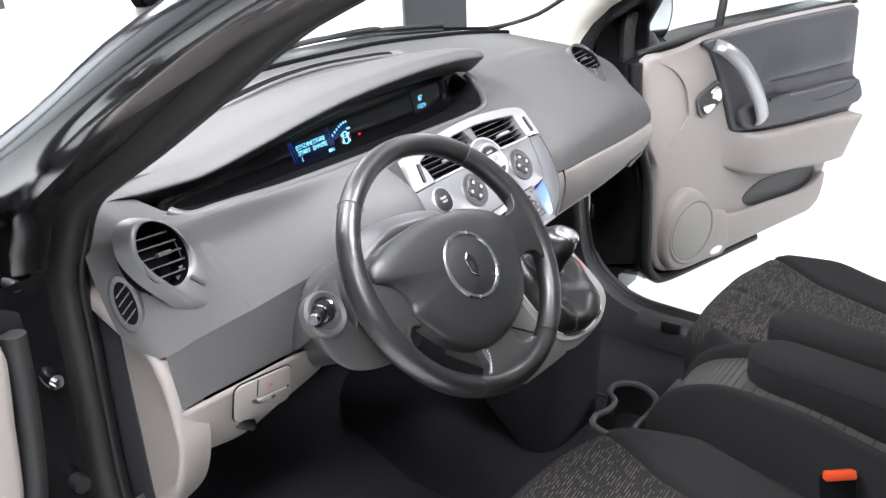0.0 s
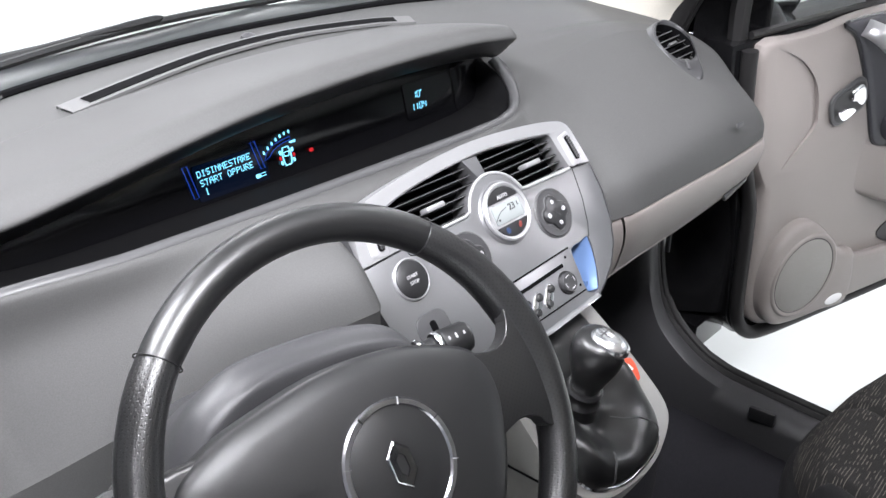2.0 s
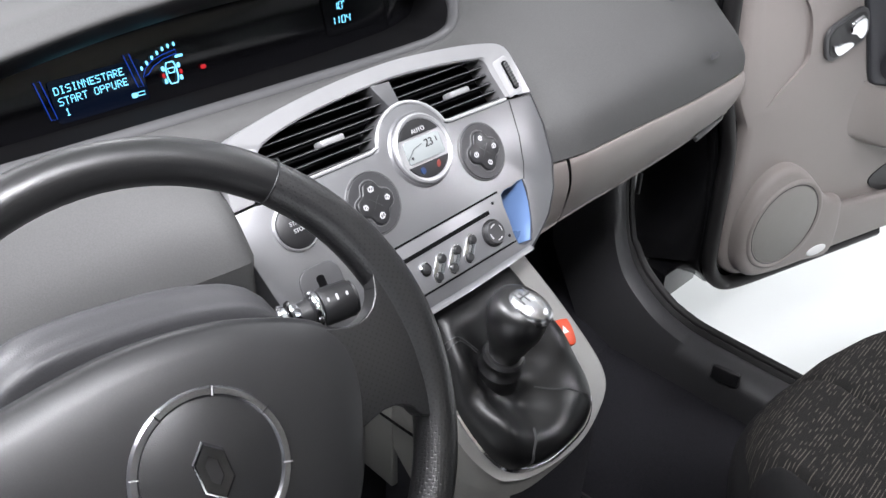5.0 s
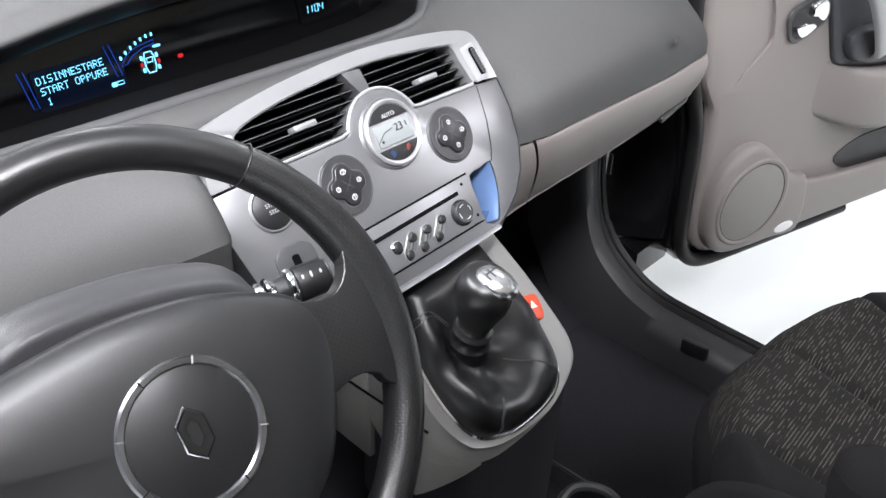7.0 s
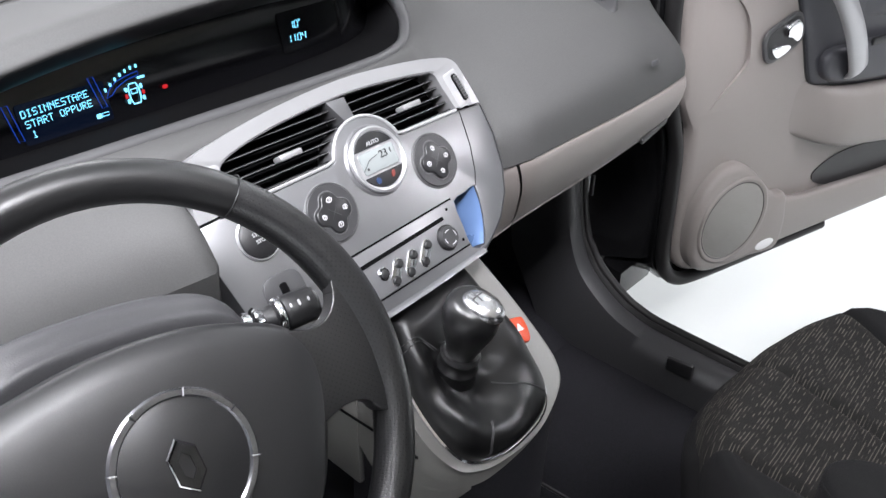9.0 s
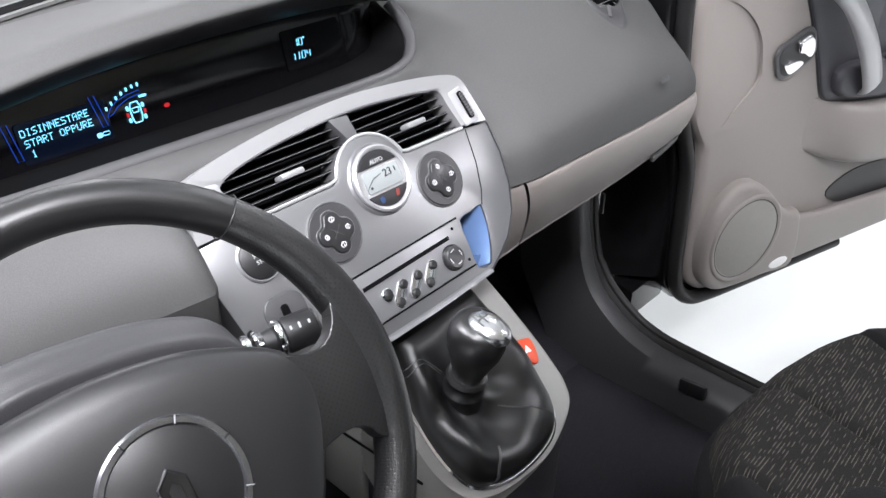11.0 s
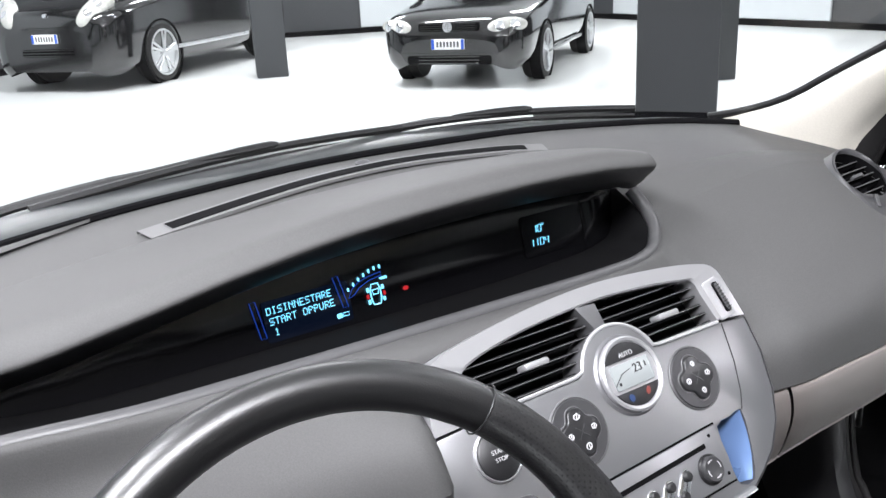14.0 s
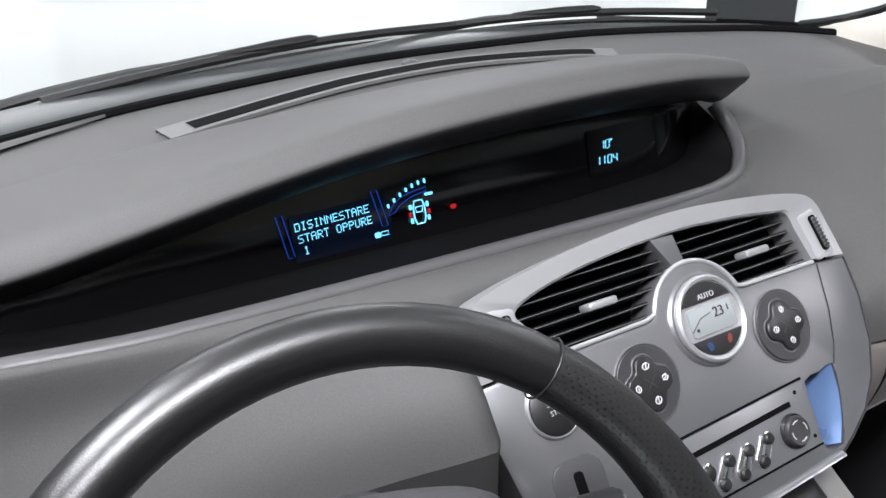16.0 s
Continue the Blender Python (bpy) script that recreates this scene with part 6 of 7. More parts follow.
    dark = smoothed([V(u, v, 0) for u, v in ((0.173, 1.05), (0.2, 1.032), (0.2257, 1.004), (0.268, 0.93), (0.3, 0.865), (0.327, 0.805), (0.345, 0.78), (0.379, 0.767), (0.508, 0.746), (0.7, 0.733), (0.93, 0.719), (0.975, 0.722), (1.0, 0.757), (1.003, 0.8), (0.985, 0.822), (0.962, 0.842), (0.952, 0.93), (0.938, 1.03), (0.91, 1.054), (0.87, 1.06), (0.5, 1.063), (0.2457, 1.058))], 3, True)
    dcx, dcy = 0.62, 0.9
    part("insert", surf([[P(dcx + (p.x - dcx) * f, dcy + (p.y - dcy) * f, z) for p in dark] for f, z in ((1.0, 0.0), (1.0, 0.0175), (0.985, 0.021), (0.93, 0.022), (0.6, 0.022), (0.02, 0.022))], closed_v=True, caps=True), DOOR_DARK, d, "dark grey padded upper insert", 60)
    part("insert_seam", tube([P(dcx + (p.x - dcx) * 1.004, dcy + (p.y - dcy) * 1.004, 0.0145) for p in dark], 0.0032, 5, True), BLACK, d, "dark seam round the insert")
    # padded bulge that curls over a darker ledge with the window switch
    bulge = []
    for k in range(16):
        u = 0.44 + 0.033 * k
        e = min(1.0, k / 5, (15 - k) / 3 + 0.2)
        low = 0.905 - 0.02 * (u - 0.44)
        bulge.append(smoothed([P(u, 1.045, 0.02), P(u, 1.0, 0.02 + 0.012 * e), P(u, low + 0.03, 0.02 + 0.026 * e), P(u, low, 0.02 + 0.022 * e), P(u, low - 0.012, 0.02 + 0.004 * e), P(u, low - 0.014, 0.018)], 3))
    part("upper_pad", surf(bulge), DOOR_DARK, d, "padded upper bulge", 70)
    part("insert_ledge", slab(smooth2([(0.36, 0.845), (0.5, 0.848), (0.68, 0.842), (0.93, 0.832), (0.985, 0.81), (0.985, 0.745), (0.7, 0.748), (0.45, 0.765), (0.362, 0.792)]), 0.026, m, 0.012, 4, lift=0.042), DOOR_DARK, d, "dark padded ledge under the grip")
    part("switch", slab(rrect(0.545, 0.838, 0.1, 0.016, 0.005), 0.006, m @ pose(0, 0, 0, 0, 0, 1), 0.002, lift=0.0435), BLACK, d, "window switch")
    part("ledge_line", tube(smoothed([P(u, v, 0.0425) for u, v in ((0.95, 0.822), (0.9239, 0.803), (0.82, 0.797), (0.72, 0.8), (0.7, 0.812))], 4), 0.0018, 5), BLACK, d, "seam of the lidded tray")
    # armrest that swells out below the insert
    arm = []
    for k in range(20):
        u = 0.285 + 0.0365 * k
        t = max(0, min(1, (u - 0.3) / 0.16))
        e = t * t * (3 - 2 * t)
        top = table(u, [(0.28, 0.82), (0.34, 0.776), (0.4, 0.762), (0.52, 0.744), (0.7, 0.731), (0.98, 0.716)])[0]
        bot = table(u, [(0.28, 0.7), (0.33, 0.672), (0.4, 0.64), (0.45, 0.626), (0.63, 0.6), (0.83, 0.58), (0.98, 0.57)])[0]
        if u > 0.9:
            bot = max(bot, 0.57 + (u - 0.9) * 1.45)
        arm.append(smoothed([P(u, top, 0.012), P(u, top - 0.004, 0.012 + 0.034 * e), P(u, (top + bot) / 2 + 0.012, 0.012 + 0.052 * e), P(u, bot + 0.014, 0.012 + 0.05 * e), P(u, bot, 0.012 + 0.034 * e), P(u, bot - 0.004, 0.012 + 0.006 * e), P(u, bot + 0.002, 0.008)], 3))
    part("armrest", surf(arm), BEIGE, d, "beige moulded armrest", 70)
    # flat black patch paints the shade under the armrest; the trim stays closed
    part("pocket_shade", slab(smooth2([(0.44, 0.545), (0.52, 0.58), (0.66, 0.578), (0.8, 0.57), (0.815, 0.53), (0.775, 0.5), (0.66, 0.495), (0.5, 0.505)]), 0.003, m, lift=0.0165), BLACK, d, "flat black patch for the shade in the door pocket")
    # one swept piece: speaker housing running into the pocket front
    fronts = []
    for k in range(15):
        u = 0.3 + 0.039 * k
        vt = table(u, [(0.3, 0.545), (0.345, 0.528), (0.4, 0.52), (0.55, 0.513), (0.74, 0.506), (0.8, 0.52), (0.846, 0.545)])[0]
        vb = table(u, [(0.3, 0.398), (0.6, 0.402), (0.8, 0.405), (0.846, 0.43)])[0]
        fronts.append(smoothed([P(u, vt - 0.012, 0.012), P(u, vt - 0.004, 0.03), P(u, vt - 0.012, 0.04), P(u, (vt + vb) / 2, 0.038), P(u, vb + 0.01, 0.03), P(u, vb, 0.012)], 3))
    part("pocket_front", surf(fronts), BEIGE, d, "beige pocket front", 60)
    part("speaker_housing", slab(smooth2([(0.06, 0.5), (0.062, 0.56), (0.085, 0.615), (0.125, 0.647), (0.17, 0.648), (0.215, 0.622), (0.255, 0.585), (0.295, 0.548), (0.345, 0.526), (0.35, 0.404), (0.26, 0.4), (0.17, 0.4), (0.11, 0.412), (0.073, 0.45)], 4), 0.034, m, 0.016, 5, lift=0.041), BEIGE, d, "raised round speaker housing", 60)
    sm = m @ pose(0.172, 0.521, 0.0)
    part("speaker_rim", lathe([(0.1, 0.038), (0.098, 0.0445), (0.093, 0.046), (0.0885, 0.043)], sm, 40), BEIGE, d, "", 60)
    part("speaker_grille", lathe([(0.0865, 0.034), (0.0858, 0.0425), (0.082, 0.0445), (0.0, 0.0455)], sm, 40), DOOR_GRILLE, d, "perforated speaker grille")
    part("speaker_gap", tube([sm @ V(0.0875 * math.cos(a), 0.0875 * math.sin(a), 0.0425) for a in [2 * math.pi * k / 48 for k in range(48)]], 0.0014, 5, True), BLACK, d)
    part("door_lamp", slab(ell(0.297, 0.424, 0.029, 0.013, 20), 0.008, m, 0.003, lift=0.043), WHITE, d, "small white door lamp")
    # latch handle in its bowl
    hm = m @ pose(0.227, 0.892, 0.016, 0, 0, 22)
    bowl = part("handle_bowl", slab(rrect(0, 0, 0.106, 0.074, 0.025, 7), 0.006, hm, 0.003, 2, lift=0.006), BOWL_GREY, d, "grey handle bowl")
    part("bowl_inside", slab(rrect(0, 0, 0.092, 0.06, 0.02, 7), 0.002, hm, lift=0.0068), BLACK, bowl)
    part("latch_handle", slab(smooth2([(0.006, 0.022), (0.03, 0.025), (0.041, 0.01), (0.04, -0.012), (0.026, -0.022), (0.012, -0.006), (0.0, 0.004)]), 0.008, hm, 0.004, 3, lift=0.014), CHROME, bowl, "chrome latch handle")
    part("latch_handle", slab(smooth2([(-0.04, 0.0), (-0.03, -0.004), (-0.012, -0.008), (0.004, -0.016), (0.006, -0.026), (-0.028, -0.027)]), 0.006, hm, 0.003, 3, lift=0.012), CHROME, bowl)
    # curved grip
    path = smoothed([V(0.224, 1.04, 0.024), V(0.244, 1.026, 0.05), V(0.302, 0.98, 0.064), V(0.368, 0.902, 0.067), V(0.412, 0.835, 0.064), V(0.432, 0.8, 0.056), V(0.437, 0.79, 0.03)], 5)
    rows_g = []
    for k, q in enumerate(path):
        tan = path[min(k + 1, len(path) - 1)] - path[max(k - 1, 0)]
        side = V(-tan.y, tan.x, 0).normalized() * (0.017 + 0.007 * min(1, k / 16))
        rows_g.append([m @ (q + side * a + V(0, 0, c)) for a, c in ((-1, -0.006), (-0.96, 0.001), (-0.75, 0.006), (0, 0.009), (0.75, 0.006), (0.96, 0.001), (1, -0.006), (0.7, -0.011), (-0.7, -0.011))])
    part("grip", surf(rows_g, closed_v=True, caps=True), SILVER_LIGHT, d, "curved silver pull grip", 50)
    # window frame, quarter post, glass
    fr = smoothed([P(-0.05, 1.03, -0.04), P(-0.04, 1.14, -0.045), P(0.06, 1.25, -0.055), P(0.35, 1.39, -0.075), P(0.6, 1.47, -0.09), P(0.85, 1.51, -0.095), P(0.95, 1.48, -0.09), P(1.0, 1.3, -0.07), P(1.0, 1.05, -0.045)], 5)
    part("window_frame", tube(fr, 0.019, 8), RUBBER, d, "black window frame")
    part("quarter_post", tube([P(0.305, 1.05, -0.035), P(0.33, 1.13, -0.042), P(0.385, 1.37, -0.07)], 0.012, 8), RUBBER, d, "slim black quarter window post")
    part("belt_seal", tube([P(-0.04, 1.05, -0.02), P(0.25, 1.066, -0.022), P(0.95, 1.066, -0.022)], 0.008, 8), RUBBER, d)
    gl = part("window_glass", surf([[P(-0.02, 1.05, -0.045), P(1.0, 1.05, -0.045)], [P(0.12, 1.22, -0.06), P(1.0, 1.3, -0.07)], [P(0.55, 1.45, -0.09), P(0.93, 1.48, -0.09)]]), GLASS, d, "clear window glass")
    gl.visible_shadow = False
    # side mirror outside the quarter window
    part("mirror_stem", tube([P(0.06, 1.03, -0.04), P(0.09, 1.06, -0.1)], 0.024, 10), BLACK, d)
    mm = frm(P(0.118, 1.128, -0.1), m.to_3x3() @ V(1, 0, 0.25), (0, 0, 1))
    part("mirror_housing", surf([[mm @ V(0.05 * f * math.cos(a), 0.085 * f * math.sin(a), z) for a in [2 * math.pi * k / 28 for k in range(28)]] for f, z in ((0.02, -0.075), (0.5, -0.065), (0.85, -0.03), (1.0, 0.0), (0.97, 0.012))], closed_v=True, caps=True), PAINT, d, "gloss black door mirror", 60)
    part("mirror_glass", slab(ell(0, 0, 0.042, 0.074, 28), 0.003, mm, lift=0.0145), CHROME, d, "mirror glass")
    return d


DOOR_DARK = mat("dark_grey_door_vinyl", (0.045, 0.045, 0.053), 0.5, grain=0.15, bump=0.4, bump_scale=700)
DOOR_GRILLE = mat("speaker_cloth", (0.25, 0.24, 0.225), 0.6, grain=0.5, grain_scale=1200, bump=0.8, bump_scale=1200)
car_door(frm((0.8195, 0.073, 0), (0.9613, -0.2756, 0), (0, 0, 1)), "open front door, black outside with beige and dark grey trim")
car_door(frm((-1.645, -0.159, 0), (0.948, 0.317, 0), (0, 0, 1)) @ Matrix.Translation((0.77, 0, 0)) @ Matrix.Diagonal((-1, 1, 1, 1)), "open driver's door, black outside with beige and dark grey trim")

# ---- seats ----
def woven(name):
    """Charcoal cloth with short pale slanted flecks."""
    m = mat(name, (0.02, 0.019, 0.0182), 0.9, grain=0.5, grain_scale=1400, bump=0.8, bump_scale=1400, spec=0.2)
    nt = m.node_tree
    b = nt.nodes["Principled BSDF"]

    def calc(op, x, y=None):
        nd = nt.nodes.new("ShaderNodeMath")
        nd.operation = op
        for k, val in enumerate((x, y)):
            if val is None:
                continue
            if isinstance(val, (int, float)):
                nd.inputs[k].default_value = val
            else:
                nt.links.new(val, nd.inputs[k])
        return nd.outputs[0]
    tc = nt.nodes.new("ShaderNodeTexCoord")
    mp = nt.nodes.new("ShaderNodeMapping")
    mp.inputs["Rotation"].default_value = (0, 0, radians(-3))
    sp = nt.nodes.new("ShaderNodeSeparateXYZ")
    nt.links.new(tc.outputs["Object"], mp.inputs["Vector"])
    nt.links.new(mp.outputs["Vector"], sp.inputs["Vector"])
    across = calc("MULTIPLY", sp.outputs["Y"], 1 / 0.0042)
    stretch = nt.nodes.new("ShaderNodeMapping")
    stretch.inputs["Scale"].default_value = (85, 330, 10)
    nz = nt.nodes.new("ShaderNodeTexNoise")
    nz.inputs["Scale"].default_value, nz.inputs["Detail"].default_value = 1.0, 0
    nt.links.new(mp.outputs["Vector"], stretch.inputs["Vector"])
    nt.links.new(stretch.outputs["Vector"], nz.inputs["Vector"])
    rp = nt.nodes.new("ShaderNodeMapRange")
    rp.inputs["From Min"].default_value, rp.inputs["From Max"].default_value = 0.47, 0.6
    nt.links.new(nz.outputs["Fac"], rp.inputs["Value"])
    line = calc("LESS_THAN", calc("ABSOLUTE", calc("SUBTRACT", calc("FRACT", across), 0.5)), 0.14)
    fade = calc("MULTIPLY", line, rp.outputs["Result"])
    mx = nt.nodes.new("ShaderNodeMix")
    mx.data_type = "RGBA"
    mx.inputs["B"].default_value = (0.105, 0.094, 0.082, 1)
    nt.links.new(fade, mx.inputs["Factor"])
    nt.links.new(b.inputs["Base Color"].links[0].from_socket, mx.inputs["A"])
    nt.links.new(mx.outputs["Result"], b.inputs["Base Color"])
    return m


FLECK = woven("flecked_seat_cloth")


def panel_edge(b):
    return 0.55 + 0.35 * max(0.0, 1 - b / 0.3)


def seat_height(a, b):
    """a: -1..1 across, b: 0 front .. 1 back."""
    z = 0.23 - 0.125 * b
    z += 0.034 * max(0.0, (abs(a) - 0.55) / 0.45) ** 1.3 * min(1, b * 3)
    z -= 0.1 * max(0.0, (0.13 - b) / 0.13) ** 2.2
    z -= 0.085 * max(0.0, (abs(a) - 0.84) / 0.16) ** 2
    z -= 0.012 * math.exp(-((abs(a) - panel_edge(b)) / 0.02) ** 2)
    z -= 0.011 * math.exp(-(a / 0.02) ** 2) * min(1, b * 9)
    return z


def seat(x, y, lift, label):
    A = [-1 + k / 30 for k in range(61)]
    B = [k / 32 for k in range(33)]

    def P(a, b):
        w = 0.3 * (0.56 + 0.44 * min(1, b / 0.3) ** 0.6)
        return V(x + a * w, y - b * 0.62 - 0.07 * (abs(a) ** 3) * max(0, 1 - b * 2.2), 0.45 + lift + seat_height(a, b))

    def patch(lo, hi, n):
        """Strip of cloth between two seam lines, each a factor of the panel's edge or the rim."""
        return surf([[P(lo(b) + (hi(b) - lo(b)) * k / n, b) for b in B] for k in range(n + 1)])
    s = part("seat", patch(lambda b: -panel_edge(b), panel_edge, 48), FLECK, body, label, 80)
    part("bolster", patch(lambda b: -1, lambda b: -panel_edge(b), 16), FABRIC_DARK, s, "plain black side bolster", 80)
    part("bolster", patch(panel_edge, lambda b: 1, 16), FABRIC_DARK, s, "", 80)
    front = [[P(a, 0), P(a, 0) + V(0, 0.012, -0.03), P(a, 0) + V(0, 0.006, -0.09), P(a, 0) + V(0, -0.02, -0.2)] for a in A]
    part("front_skirt", surf([smoothed(r, 3) for r in front]), FABRIC_DARK, s, "", 80)
    for a in (-1, 1):
        rim = [[P(a, b), P(a, b) + V(a * 0.012, 0, -0.03), P(a, b) + V(a * 0.006, 0, -0.16)] for b in B]
        part("side_skirt", surf([smoothed(r, 3) for r in rim]), FABRIC_DARK, s, "", 80)
    part("seat_base", box(0.42, 0.5, 0.16, pose(x, y - 0.33, 0.42), 0.02), BLACK, s, "dark seat base")
    rows = []
    for k in range(9):
        t = k / 8
        w = 0.5 - 0.1 * t * t
        m = frm((x, y - 0.56 - 0.26 * t, 0.55 + 0.66 * t), (1, 0, 0), (0, 0.93, 0.36))
        f = 1.0 if 0 < k < 8 else 0.8
        rows.append([m @ V(p[0] * f, p[1] * f + 0.03 * max(0, abs(p[0]) / w - 0.33), 0) for p in rrect(0, 0, w, 0.13, 0.05, 5)])
    part("backrest", surf(rows, closed_v=True, caps=True), FABRIC_DARK, s, "dark cloth backrest", 80)
    return s


seat(0.418, -0.262, 0.0, "dark grey cloth front passenger seat with flecked insert")
seat(-0.402, -0.262, 0.02, "dark grey cloth driver's seat with flecked insert")


def armrest(x, y0, y1, z, w, label):
    rows = []
    n = 30
    for k in range(n + 1):
        t = (k / n) ** 1.8
        y = y0 + (y1 - y0) * t
        f = (1 - (1 - min(1, t * 5)) ** 2) ** 0.5 if t < 0.2 else 1
        f = max(f, 0.05)
        m = frm((x, y, z - 0.02 * t), (1, 0, 0), (0, 0, 1))
        rows.append([m @ V(p[0] * f, p[1] * (0.35 + 0.65 * f), 0) for p in rrect(0, -0.012, w, 0.1, 0.032, 5)])
    ob = thing("armrest", label, "armrest", (x, y0, z), group="folding armrests")
    part("cushion", surf(rows, closed_v=True, caps=True), FABRIC_DARK, ob, "padded black cloth cushion", 80)
    for side in (8, 12):
        part("piping", tube([r[side] for r in rows[3:]], 0.0016, 5), FABRIC_DARK, ob)
    part("pivot", tube([V(x - w / 2 - 0.004, y1 + 0.03, z - 0.02), V(x + w / 2 + 0.004, y1 + 0.03, z - 0.02)], 0.022, 14), BLACK, ob, "black plastic pivot")
    return ob


armrest(0.085, -0.468, -0.83, 0.715, 0.1, "folded-down black cloth armrest beside the driver's seat")
armrest(0.208, -0.462, -0.83, 0.715, 0.1, "folded-down black cloth armrest beside the passenger seat")
buckle = thing("seat_belt_buckle", "black seat belt buckle with red release button", "belt buckle", (-0.055, -0.66, 0.62))
BK = frm((-0.052, -0.664, 0.638), (0.62, -0.78, 0.03), (0.3, 0.25, 0.92))
part("buckle_body", slab(rrect(0, -0.05, 0.05, 0.1, 0.01), 0.02, BK, 0.006, lift=0.002), BLACK_MATT, buckle)
part("release_button", slab(rrect(0, 0.0, 0.048, 0.015, 0.004), 0.012, BK, 0.003, lift=0.006), RED, buckle, "red release button")

# storage box between the seats with a ribbed sliding lid
store = thing("centre_storage", "black storage box between the seats with ribbed lid", "storage box", (0.055, -0.55, 0.335))
PROFILE = [(-0.325, 0.56), (-0.345, 0.625), (-0.375, 0.668), (-0.42, 0.695), (-0.48, 0.71), (-0.59, 0.705), (-0.69, 0.685), (-0.86, 0.65)]
for x0, x1 in ((-0.028, -0.01), (0.13, 0.148)):
    prof = smoothed([V(0, *p) for p in PROFILE], 4)
    rows = []
    for p in prof:
        xm = (x0 + x1) / 2
        rows.append([V(x0, p.y, 0.335), V(x0, p.y, p.z - 0.01), V(x0 + 0.004, p.y, p.z - 0.002), V(xm, p.y, p.z), V(x1 - 0.004, p.y, p.z - 0.002), V(x1, p.y, p.z - 0.01), V(x1, p.y, 0.335)])
    part("side_wall", surf(rows), FABRIC_DARK, store, "dark covered side wall", 60)
part("front_wall", box(0.14, 0.016, 0.26, pose(0.06, -0.334, 0.465), 0.006), LOWER_DARK, store)
RIB = mat("grey_ribbed_lid", (0.05, 0.05, 0.048), 0.55, grain=0.2)
lid_path = smoothed([V(0.06, y, z - 0.028) for y, z in PROFILE], 5)
for k in range(1, len(lid_path)):
    p, q = lid_path[k - 1], lid_path[k]
    part("lid_rib", box(0.14, max(0.006, (q - p).length * 0.97), 0.006, Matrix.Translation((p + q) / 2) @ pose(0, 0, 0, math.degrees(math.atan2(q.z - p.z, q.y - p.y)), 0, 0), 0.0009, 1), RIB, store)

# cup holder on the floor tray
tray = thing("cup_holder", "dark figure-of-eight cup holder between the seats", "cup holder", (0.03, -0.26, 0.5))
eight = [(0.112, -0.285), (0.118, -0.25), (0.095, -0.222), (0.062, -0.225), (0.044, -0.246), (0.012, -0.25), (-0.022, -0.238), (-0.05, -0.25), (-0.058, -0.285), (-0.038, -0.312), (0.0, -0.315), (0.05, -0.318), (0.09, -0.312)]
e8 = smoothed([V(x + 0.014, y + 0.012, 0.545) for x, y in eight], 4, True)
part("cup_rim", tube(e8, 0.0065, 8, True), mat("grey_rim", (0.06, 0.06, 0.063), 0.3, metal=0.2), tray, "grey moulded rim")
part("cup_wall", surf([[p for p in e8], [p - V(0, 0, 0.07) for p in e8]], closed_v=True), BLACK, tray)
part("cup_base", slab([(p.x, p.y) for p in e8], 0.004, Matrix.Translation((0, 0, 0.475))), LOWER_DARK, tray)
part("tray_body", surf([[p + V(0, 0, 0) for p in e8], [V(0.03 + (p.x - 0.03) * 1.1, -0.27 + (p.y + 0.27) * 1.1, 0.53) for p in e8], [V(0.03 + (p.x - 0.03) * 1.5, -0.27 + (p.y + 0.27) * 1.5, 0.40) for p in e8]], closed_v=True), LOWER_DARK, tray, "", 60)

